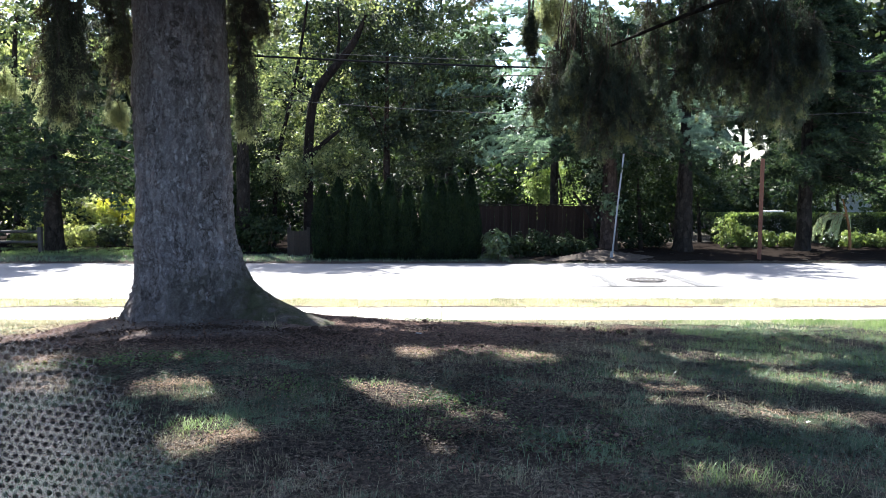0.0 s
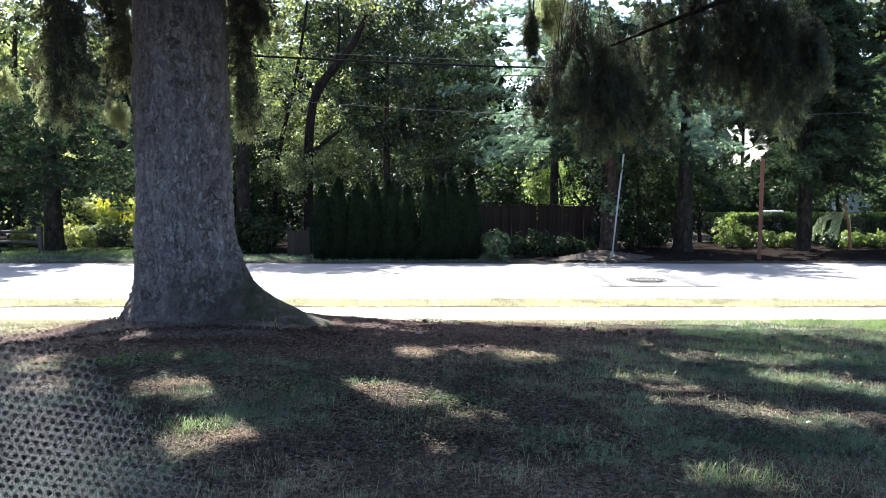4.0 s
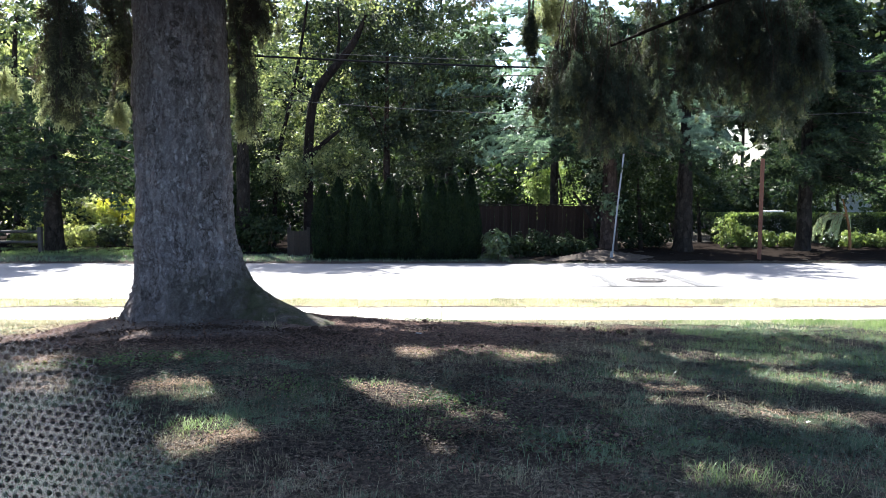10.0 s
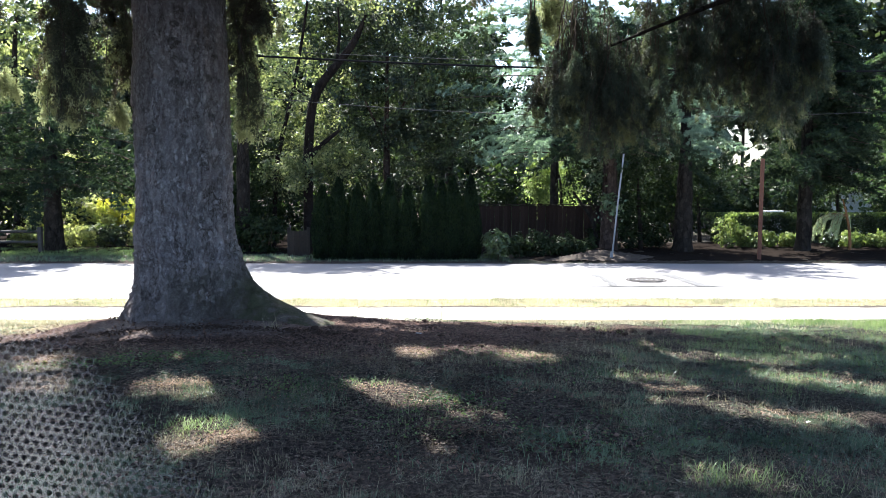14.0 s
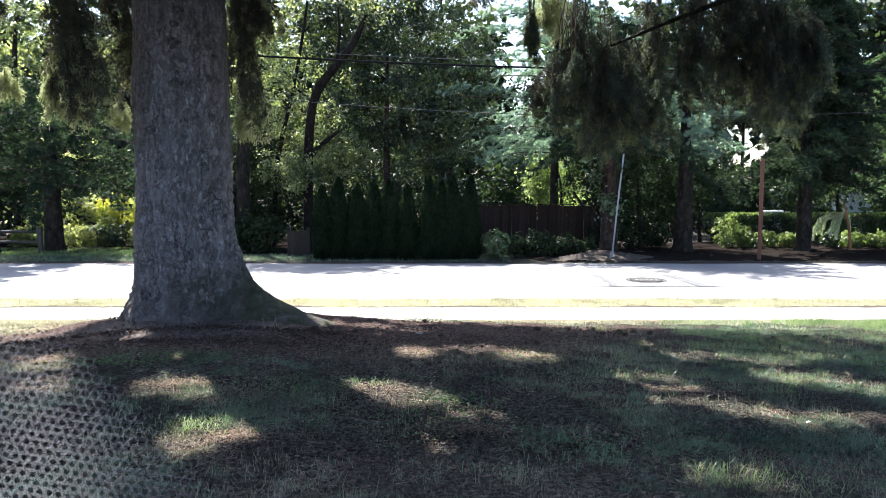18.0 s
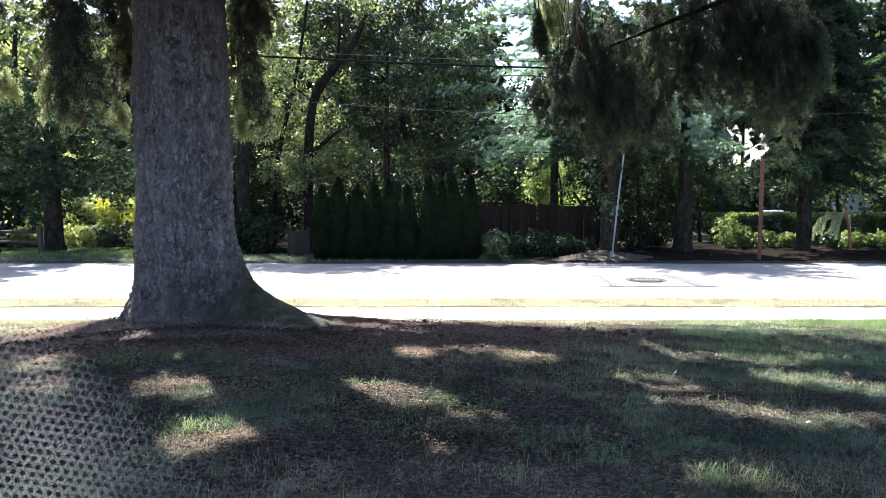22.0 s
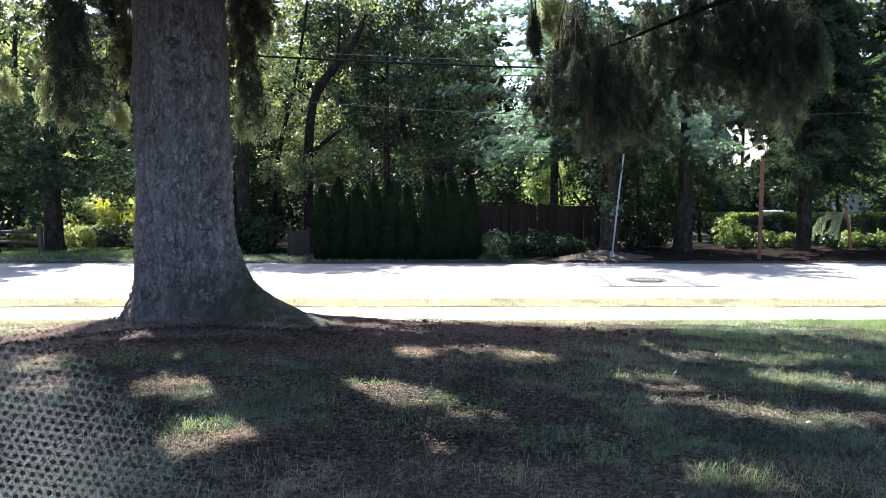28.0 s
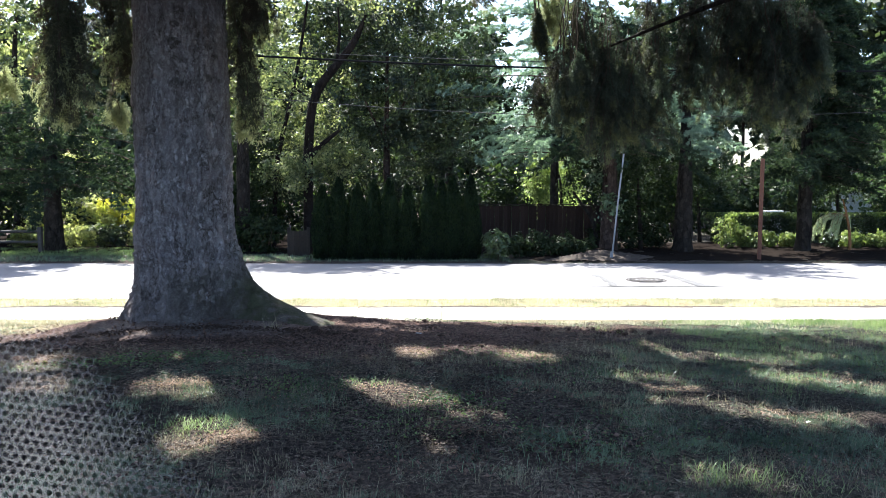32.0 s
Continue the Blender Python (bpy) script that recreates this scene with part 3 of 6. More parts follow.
# and dappled places, where the crowns are thin
DAPPLES = [(1.40, 3.70, 0.13, 0.08), (-0.1, 8.05, 0.7, 0.16), (-1.36, 5.48, 0.07, 0.18), (-2.64, 5.04, 0.12, 0.06), (-0.20, 6.14, 0.11, 0.18), (0.29, 6.43, 0.20, 0.10),
           (-0.45, 4.20, 0.08, 0.04), (-0.13, 4.00, 0.15, 0.05), (0.23, 4.48, 0.10, 0.02), (2.18, 6.70, 0.19, 0.16),
           (1.51, 5.60, 0.20, 0.09), (1.62, 4.98, 0.16, 0.05), (2.18, 4.58, 0.11, 0.03), (2.53, 4.71, 0.15, 0.05),
           (3.08, 5.56, 0.13, 0.10), (1.57, 3.58, 0.11, 0.03), (-3.05, 5.86, 0.26, 0.09),
           (1.26, 8.60, 0.90, 0.40), (1.59, 5.32, 0.17, 0.06), (-0.50, 7.33, 0.28, 0.06), (-1.37, 3.91, 0.10, 0.02)]


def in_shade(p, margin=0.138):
    """Which points of a crown may carry foliage: its shadow is to fall on the lawn and leave the flecks of sun open."""
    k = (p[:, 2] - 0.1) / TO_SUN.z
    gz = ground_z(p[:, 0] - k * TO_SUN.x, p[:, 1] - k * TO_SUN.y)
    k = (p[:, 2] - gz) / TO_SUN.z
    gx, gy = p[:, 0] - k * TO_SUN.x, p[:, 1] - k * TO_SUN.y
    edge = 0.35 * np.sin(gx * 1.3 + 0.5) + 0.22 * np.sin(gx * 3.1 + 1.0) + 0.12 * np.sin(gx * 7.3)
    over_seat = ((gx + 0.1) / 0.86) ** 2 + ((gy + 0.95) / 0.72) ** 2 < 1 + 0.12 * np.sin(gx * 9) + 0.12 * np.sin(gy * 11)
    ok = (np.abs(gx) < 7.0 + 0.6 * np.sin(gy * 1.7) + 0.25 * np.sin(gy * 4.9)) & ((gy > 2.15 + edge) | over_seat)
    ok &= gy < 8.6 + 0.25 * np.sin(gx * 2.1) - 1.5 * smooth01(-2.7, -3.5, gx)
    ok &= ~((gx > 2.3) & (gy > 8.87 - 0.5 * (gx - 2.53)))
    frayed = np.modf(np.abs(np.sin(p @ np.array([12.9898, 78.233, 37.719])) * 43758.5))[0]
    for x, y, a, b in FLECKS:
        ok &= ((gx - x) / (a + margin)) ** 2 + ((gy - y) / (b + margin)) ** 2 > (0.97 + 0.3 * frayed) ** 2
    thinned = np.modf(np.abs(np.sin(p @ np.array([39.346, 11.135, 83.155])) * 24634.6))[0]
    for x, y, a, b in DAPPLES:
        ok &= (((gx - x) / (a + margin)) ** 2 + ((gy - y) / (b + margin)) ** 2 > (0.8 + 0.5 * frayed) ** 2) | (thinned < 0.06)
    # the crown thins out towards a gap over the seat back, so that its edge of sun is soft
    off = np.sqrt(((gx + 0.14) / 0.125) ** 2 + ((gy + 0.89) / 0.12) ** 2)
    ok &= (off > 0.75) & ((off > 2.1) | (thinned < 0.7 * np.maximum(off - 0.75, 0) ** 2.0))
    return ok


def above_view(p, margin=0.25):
    # overhead foliage stays out of sight; it is there for its shade
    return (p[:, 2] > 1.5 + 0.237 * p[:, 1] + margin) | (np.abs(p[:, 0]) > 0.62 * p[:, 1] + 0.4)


def spruce_crown(rng, x, y, reach, z0, z1, count):
    """The high boughs of a spruce: flat sprays of needles out to the edge of the crown, kept unseen and only where
    shade is wanted.
    """
    z = z0 + (z1 - z0) * rng.random(count) ** 1.5
    R = reach * (1 - (z - z0) / (z1 - z0)) ** 0.75
    r = R * np.sqrt(0.02 + 0.98 * rng.random(count))
    a = rng.random(count) * 2 * np.pi
    p = np.stack([x + r * np.cos(a), y + r * np.sin(a), z - 0.09 * r + 0.15 * np.sin(a * 9)], axis=1)
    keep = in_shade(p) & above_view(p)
    p, a = p[keep], a[keep]
    out = np.stack([np.cos(a), np.sin(a), -0.35 * np.ones(len(a))], axis=1) + 0.45 * rng.standard_normal((len(a), 3))
    out = unit(out)
    side = unit(np.cross(out, np.array([0, 0, 1.0]) + 0.5 * rng.standard_normal((len(a), 3))))
    L = 0.17 + 0.13 * rng.random(len(a))
    return blades(p, out, side, L, L * 0.42)


def trunk_mesh(name, height, radius, material, flare=(), rings=(), lean=(0, 0), sides=96, rough=0.012, foot=0.0, taper=0.85):
    """A tapered trunk with root flares. flare: direction in degrees, reach, spread, fall-off in height."""
    zs = np.asarray(rings)
    ang = np.linspace(0, 2 * np.pi, sides, endpoint=False)
    V = np.zeros((len(zs), sides, 3))
    for i, z in enumerate(zs):
        base = radius * (1 - taper * max(0, z - 1.0) / height)
        r = np.full(sides, base)
        for d, reach, spread, fall in flare:
            w = np.exp(-((np.angle(np.exp(1j * (ang - radians(d))))) / spread) ** 2)
            r = r + reach * w * np.exp(-max(-0.1, z - foot) / fall)
        for j in range(sides):
            q = Vector((math.cos(ang[j]) * 3.0, math.sin(ang[j]) * 3.0, z * 1.3))
            r[j] += rough * (noise.noise(q * 1.6) * 1.5 + noise.noise(Vector((q.x * 4, q.y * 4, z * 6))) + 1.1 * noise.noise(Vector((q.x * 9, q.y * 9, z * 18))) + 0.9 * noise.noise(Vector((q.x * 17, q.y * 17, z * 38))))
        V[i, :, 0] = r * np.cos(ang) + lean[0] * z
        V[i, :, 1] = r * np.sin(ang) + lean[1] * z
        V[i, :, 2] = z
    i = np.arange(len(zs) - 1)[:, None] * sides
    j = np.arange(sides)[None, :]
    k = (j + 1) % sides
    f = np.stack([i + j, i + k, i + sides + k, i + sides + j], axis=-1).reshape(-1, 4)
    return mesh_of(name, V.reshape(-1, 3), f, material, True)


def hanging_spray(rng, strands, per_strand, width, depth, length, top_bare=0.0, thick=0.09, ragged=0.35, taper=0.0):
    """A curtain of drooping needle twigs below the origin: needles, paler tips, and the bare twigs."""
    pos, dirs, lens, tip = [], [], [], []
    wood = []
    bunch = rng.random(max(2, strands // 4)) * 2 - 1
    for s in range(strands):
        u = float(np.clip(bunch[s % len(bunch)] + 0.13 * rng.standard_normal(), -1, 1))
        x0, y0 = u * width * 0.42, (rng.random() - 0.5) * depth
        L = length * (1 - ragged * rng.random() ** 1.3) * (1 - 0.3 * u * u)
        sway = rng.standard_normal(2) * 0.16
        t = np.linspace(0, 1, 9)
        wav = 0.03 * np.sin(t * (5 + 4 * rng.random()) + 6 * rng.random())
        down = 0.5 * length * rng.random() ** 2 * (1 - taper) if ragged > 0.15 else 0.0
        L = L - 0.8 * down
        pull = 1 - taper * 0.75 * t * t
        path = np.stack([x0 * pull + (1 - 0.7 * taper) * (sway[0] * t * L + wav * L), y0 * pull + (1 - 0.7 * taper) * sway[1] * t * L, -down - L * t], axis=1)
        wood.append(tube_arrays(path, [0.006, 0.003], 4))
        m = max(4, int(L * 10))
        n = max(10, int(2.9 * per_strand / m))
        for k in range(m):
            tt = top_bare + (1 - top_bare) * (k + rng.random()) / m
            base = np.array([np.interp(tt, t, path[:, c]) for c in range(3)])
            a = rng.random() * 2 * np.pi
            ln = thick * (1.0 + 1.3 * rng.random()) * (1.15 - 0.5 * tt)
            s1 = rng.random(n)
            out = np.array([math.cos(a), math.sin(a), 0])
            q = base + out * (s1 * ln * 0.75)[:, None] + np.array([0, 0, -1.0]) * (s1 ** 1.6 * ln * 1.1)[:, None]
            q += 0.017 * rng.standard_normal((n, 3))
            d = out * (0.5 - 0.3 * s1)[:, None] + np.array([0, 0, -1.0]) * (0.2 + 0.6 * s1)[:, None] + 0.6 * rng.standard_normal((n, 3))
            pos.append(q)
            dirs.append(d)
            lens.append(0.018 + 0.020 * rng.random(n))
            tip.append((s1 > 0.62) & (rng.random() < 0.12 + 0.8 * tt ** 3))
    pos, dirs, lens, tip = np.concatenate(pos), unit(np.concatenate(dirs)), np.concatenate(lens), np.concatenate(tip)
    side = unit(np.cross(dirs, rng.standard_normal((len(dirs), 3))))
    w = lens * 0.2
    old = needles(pos[~tip], dirs[~tip], side[~tip], lens[~tip], w[~tip] * 1.3)
    young = needles(pos[tip], dirs[tip], side[tip], lens[tip], w[tip] * 1.6)
    return old, young, joined(wood)


SWAYING = {}


def add_spray(tree, key, origin, seed, strands, per_strand, width, depth, length, top_bare=0.0, thick=0.09, ragged=0.35, taper=0.0, needles=None, tips=None):
    """A drooping branch of a spruce, hung at its upper end so that it can swing."""
    rng = np.random.default_rng(seed)
    old, young, wood = hanging_spray(rng, strands, per_strand, width, depth, length, top_bare, thick, ragged, taper)
    b = part_of("branch", mesh_of("branch_needles", *old, needles or M_SPRUCE), tree, at=(origin[0] - tree.location.x, origin[1] - tree.location.y, origin[2]))
    if len(young[1]):
        tagged(part_of("shoots", mesh_of("branch_shoots", *young, tips or M_TIPS), b, "paler needle tips"), kind="stuff")
    part_of("twigs", mesh_of("branch_twigs", *wood, M_TWIG), b, "thin brown hanging twigs")
    SWAYING.setdefault(key, []).append(b)
    return b


def build_spruce_1():
    z0 = float(ground_z(*TRUNK_1)) - SINK_1
    t = thing("spruce_tree", None, "big spruce with grey scaly trunk and drooping dark boughs", "tree", at=(*TRUNK_1, SINK_1))
    rings = np.concatenate([np.linspace(z0 - 0.25, 1.4, 110), np.linspace(1.42, 4.0, 150), np.linspace(4.2, 15, 14)])
    part_of("trunk", trunk_mesh("trunk", 14.5, 0.447, M_BARK,
            [(-10, 0.72, 0.36, 0.27), (-22, 0.22, 0.22, 0.5), (180, 0.16, 0.7, 0.22), (-68, 0.20, 0.45, 0.22), (-120, 0.10, 0.5, 0.25), (70, 0.4, 0.6, 0.25)],
            rings, (0.003, 0), 160, 0.019, z0, 0.45), t, "grey furrowed bark with knots, mossy at the foot")
    rng = np.random.default_rng(11)
    # eye-shaped knots, where lost limbs have healed over: direction, height, size
    for a, z, R in ((-82, 3.03, 0.060), (-79, 2.67, 0.064), (-42, 2.72, 0.072), (-36, 2.365, 0.062), (-113, 2.25, 0.055), (-80, 3.19, 0.050), (-75, 3.32, 0.055), (-118, 2.42, 0.05)):
        rows = [(0.0, -0.004), (0.22, -0.002), (0.34, 0.012), (0.52, 0.020), (0.66, 0.006), (0.80, 0.010), (1.0, -0.012)]
        v = [(0, 0, 0)]
        for r, h in rows[1:]:
            for k in range(18):
                q = k * math.pi / 9
                rr = R * r * (1 + 0.16 * noise.noise(Vector((math.cos(q) * 2 + z * 9, math.sin(q) * 2, r * 4))))
                v.append((rr * math.cos(q) * 1.15, rr * math.sin(q) * 0.8, h + 0.004 * noise.noise(Vector((q * 3, r * 9, z)))))
        f = [(0, 1 + k, 1 + (k + 1) % 18) for k in range(18)]
        for i in range(len(rows) - 2):
            f += [(1 + 18 * i + k, 19 + 18 * i + k, 19 + 18 * i + (k + 1) % 18, 1 + 18 * i + (k + 1) % 18) for k in range(18)]
        r = 0.447 * (1 - 0.45 * (z - 1) / 14.5)
        knot = part_of("knot", mesh_of("knot", v, f, M_KNOT, True), t, "dark healed knot", at=(0.003 * z + r * math.cos(radians(a)), r * math.sin(radians(a)), z))
        knot.rotation_euler = (radians(90), 0, radians(a + 90))
    for k in range(34):
        z = 4.3 + k * 0.28
        a = k * 2.4
        R = 6.6 * (1 - (z - 3.5) / 11.5)
        path = bent([(0, 0, z), (0.45 * R * math.cos(a), 0.45 * R * math.sin(a), z + 0.1), (R * math.cos(a), R * math.sin(a), z - 0.1 * R)], 24)
        # a limb ends where it would shade a sun fleck
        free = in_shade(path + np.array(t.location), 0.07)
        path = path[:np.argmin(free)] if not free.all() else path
        if len(path) < 5:
            continue
        part_of("limb", mesh_of("limb", *tube_arrays(path, [0.07, 0.015], 6), M_TWIG), t)
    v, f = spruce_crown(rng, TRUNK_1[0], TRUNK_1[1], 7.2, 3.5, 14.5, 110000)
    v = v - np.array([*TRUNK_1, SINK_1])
    part_of("crown", mesh_of("crown", v, f, M_SPRUCE), t, "unseen dark needle sprays overhead, cut to shade the lawn")
    add_spray(t, "left_outer", (-3.34, 7.0, 3.75), 21, 22, 600, 0.38, 0.3, 1.42, 0, 0.11, 0.3, 0.35)
    # sprays in the lightened needles stand for sunlit bough ends
    add_spray(t, "left_outer", (-3.66, 7.22, 2.92), 28, 12, 440, 0.50, 0.2, 0.66, 0, 0.08, 0.35, 0.1, M_TIPS)
    add_spray(t, "left_outer", (-3.92, 7.25, 2.80), 29, 3, 260, 0.16, 0.1, 0.26, 0, 0.06, 0.3, 0.1, M_TIPS)
    add_spray(t, "left_inner", (-3.30, 8.15, 2.60), 30, 6, 240, 0.34, 0.2, 0.32, 0, 0.06, 0.6, 0.0, M_TIPS)
    add_spray(t, "right_inner", (-2.09, 8.15, 2.56), 33, 4, 300, 0.16, 0.15, 0.30, 0, 0.06, 0.3, 0.2, M_TIPS)
    add_spray(t, "left_wisp", (-3.95, 7.2, 3.85), 22, 4, 240, 0.4, 0.3, 0.65)
    add_spray(t, "left_inner", (-3.20, 7.9, 3.95), 23, 18, 560, 0.36, 0.3, 1.56, 0, 0.095, 0.3, 0.25)
    add_spray(t, "right_inner", (-2.02, 7.9, 3.95), 24, 16, 560, 0.24, 0.25, 1.70, 0, 0.08, 0.18, 0.6)
    add_spray(t, "right_outer", (-1.66, 7.5, 3.8), 25, 11, 420, 0.24, 0.2, 0.85, 0, 0.08, 0.2, 0.6)
    add_spray(t, "right_wisp", (-1.88, 7.7, 3.85), 27, 7, 260, 0.4, 0.2, 0.55)
    add_spray(t, "middle_tip", (0.42, 7.4, 3.75), 26, 5, 160, 0.18, 0.2, 0.36)
    return t


def build_spruce_2():
    z0 = float(ground_z(*TRUNK_2)) - SINK_2
    t = thing("spruce_tree", None, "dark spruce with long curtains of hanging needle twigs", "tree", at=(*TRUNK_2, SINK_2))
    rings = np.concatenate([np.linspace(z0 - 0.2, 2, 20), np.linspace(2.2, 13, 14)])
    part_of("trunk", trunk_mesh("trunk", 12.5, 0.4, M_BARK, [(0, 0.3, 0.6, 0.3), (120, 0.35, 0.6, 0.3), (240, 0.35, 0.6, 0.3)], rings, (0, 0), 48, 0.012, z0), t, "grey scaly bark")
    rng = np.random.default_rng(12)
    for k in range(26):
        z = 4.4 + k * 0.3
        a = k * 2.4
        R = 6.0 * (1 - (z - 3.5) / 10)
        path = bent([(0, 0, z), (0.45 * R * math.cos(a), 0.45 * R * math.sin(a), z + 0.1), (R * math.cos(a), R * math.sin(a), z - 0.1 * R)], 24)
        # cut short before it shades a sun fleck
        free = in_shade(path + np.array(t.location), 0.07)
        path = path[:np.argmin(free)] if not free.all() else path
        if len(path) < 5:
            continue
        part_of("limb", mesh_of("limb", *tube_arrays(path, [0.06, 0.015], 6), M_TWIG), t)
    # the long low limbs that reach out over the lawn
    for pts in ([(9.8, 8.6, 6.2), (5.95, 8.8, 4.9), (3.6, 8.7, 3.98), (2.64, 8.6, 3.62), (1.80, 8.55, 3.27)], [(9.8, 8.6, 6.4), (5.4, 8.2, 5.5), (2.07, 8.67, 4.41), (0.9, 8.73, 4.24)],
                [(9.8, 8.6, 6.0), (6.6, 9.0, 5.0), (4.1, 8.9, 4.09), (3.4, 8.9, 3.44)]):
        pts = [(x - TRUNK_2[0], y - TRUNK_2[1], z) for x, y, z in pts]
        part_of("limb", mesh_of("limb", *tube_arrays(bent(pts, 14), [0.06, 0.012], 7), M_BARK2), t, "long bare limb")
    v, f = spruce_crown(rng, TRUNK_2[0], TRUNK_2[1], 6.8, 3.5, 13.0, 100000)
    part_of("crown", mesh_of("crown", v - np.array([*TRUNK_2, SINK_2]), f, M_SPRUCE), t, "unseen dark needle sprays overhead, cut to shade the lawn")
    # hanging boughs: what they sway with, x, depth, height of top and lower end, width, twigs, bare share
    for k, (key, x, y, top, low, w, n, bare) in enumerate((
            ("tassel", 0.955, 8.80, 4.24, 2.98, 0.10, 8, 0.60), 
            ("curtain_a", 1.20, 8.85, 3.08, 2.44, 0.40, 8, 0.1), ("curtain_a", 1.38, 8.80, 3.92, 2.38, 0.55, 13, 0.5), ("curtain_a", 1.66, 8.90, 4.12, 2.20, 0.52, 17, 0.05),
            ("curtain_b", 1.86, 8.75, 3.50, 2.12, 0.56, 15, 0.1), ("curtain_b", 2.12, 8.85, 3.45, 2.13, 0.56, 15, 0.2), ("curtain_b", 2.34, 8.95, 3.48, 2.24, 0.42, 8, 0.3),
            ("curtain_c", 2.42, 9.00, 4.10, 3.05, 0.70, 9, 0.0), ("curtain_c", 2.74, 8.90, 3.75, 2.76, 0.56, 10, 0.1), ("curtain_c", 3.02, 8.95, 4.05, 2.58, 0.62, 21, 0.0),
            ("curtain_d", 3.33, 8.85, 4.10, 2.34, 0.62, 24, 0.0), ("curtain_d", 3.62, 8.75, 4.04, 2.20, 0.56, 24, 0.0), ("curtain_d", 3.90, 8.90, 3.80, 2.40, 0.56, 20, 0.0),
            ("curtain_e", 4.13, 8.85, 3.68, 2.80, 0.50, 16, 0.0), ("curtain_e", 3.22, 9.15, 4.15, 3.10, 1.30, 22, 0.0))):
        small = key == "tassel"
        add_spray(t, key, (x, y, top), 31 + k, max(4, int(n * 0.95)), 560, w, 0.1 if small else 0.45, top - low, bare, 0.045 if small else 0.12, 0.12 if small else 0.4, 1.0 if small else 0.15, M_DARKSPRUCE, M_OLIVETIPS)
    # a bough made pale by colour to look sunlit
    add_spray(t, "curtain_a", (1.38, 9.25, 4.14), 60, 9, 460, 0.6, 0.2, 0.74, 0, 0.11, 0.4, 0.1, M_TIPS)
    return t


build_spruce_1()
build_spruce_2()


# ---------------------------------------------------------------- trees beyond the road
def conifer(rng, height, reach, z0, boughs, tufts, size=0.1, droop=0.25, slim=0.34, power=0.8, min_reach=0.0, bare=None):
    """Boughs in uneven tiers: each a flat pad of side twigs, set all round with needles."""
    root, tip, wide, wood = [], [], [], []
    for k in range(boughs):
        z = z0 + (height - z0) * ((k + rng.random()) / boughs) ** 1.15
        R = max(min_reach, reach * (1 - (z - z0) / (height - z0 + 0.4)) ** power) * (0.45 + 0.72 * rng.random())
        a = k * 2.399 + rng.random()
        hang = droop * (0.2 + 1.7 * rng.random())
        if bare and bare[0] < z < bare[1] and math.cos(a) < -0.2:
            continue
        d = np.array([math.cos(a), math.sin(a), 0])
        s = np.array([-math.sin(a), math.cos(a), 0])
        twigs = max(8, int(R * 11))
        t = 0.12 + 0.88 * (np.arange(twigs) + rng.random(twigs)) / twigs
        hand = np.where(np.arange(twigs) % 2 == 0, 1.0, -1.0)
        reach_out = (0.12 + 0.34 * np.sqrt(R) * (1.02 - t)) * (0.6 + 0.7 * rng.random(twigs))
        lift = 0.10 * R * np.sin(t * 2.2) - hang * R * t * t + 0.07 * rng.standard_normal(twigs)
        base = d * (t * R)[:, None] + np.array([0, 0, 1.0]) * (z + lift)[:, None]
        run = unit(d * 0.75 + s * (hand * 0.75)[:, None] + np.array([0, 0, -0.22]) + 0.26 * rng.standard_normal((twigs, 3)))
        n = max(4, int(tufts * 2.3 * (0.35 + R / reach) / twigs))
        i = np.repeat(np.arange(twigs), n)
        u = rng.random(len(i)) ** 0.7
        p = base[i] + run[i] * (u * reach_out[i])[:, None] + np.array([0, 0, -0.10]) * (u * u * reach_out[i])[:, None]
        ray = rng.standard_normal((len(i), 3)) + np.array([0, 0, 0.35])
        al = unit(run[i] * 0.75 + 0.85 * unit(ray))
        root.append(p)
        tip.append(al)
        wide.append(unit(np.cross(al, rng.standard_normal((len(i), 3)))))
        if k % 2 == 0:
            wood.append(tube_arrays(bent([(0, 0, z), tuple(d * R * 0.5 + np.array([0, 0, z + 0.03 * R])), tuple(d * R * 0.9 + np.array([0, 0, z - hang * R * 0.6]))], 6), [0.03, 0.008], 5))
    p = np.concatenate(root)
    L = size * (0.6 + 0.8 * rng.random(len(p)))
    return needles(p, np.concatenate(tip), np.concatenate(wide), L, L * slim), joined(wood)


def build_conifer(seed, at, height, reach, z0, boughs, tufts, material, bark, label, trunk_r=0.25, size=0.2, droop=0.25, slim=0.34, power=0.8, min_reach=0.0, bare=None):
    rng = np.random.default_rng(seed)
    g = float(ground_z(*at))
    t = thing("conifer_tree", None, label, "tree", at=(*at, g))
    crown, wood = conifer(rng, height, reach, z0, boughs, tufts, size, droop, slim, power, min_reach, bare)
    rings = np.concatenate([np.linspace(-0.15, 1.2, 12), np.linspace(1.5, height * 0.97, 16)])
    part_of("trunk", trunk_mesh("trunk", height, trunk_r, bark, [(a, trunk_r * 0.5, 0.5, 0.25) for a in (20, 150, 260)], rings, (0, 0), 20, 0.02), t)
    part_of("boughs", mesh_of("boughs", *wood, M_TWIG), t)
    part_of("crown", mesh_of("crown", *crown, material), t)
    return t


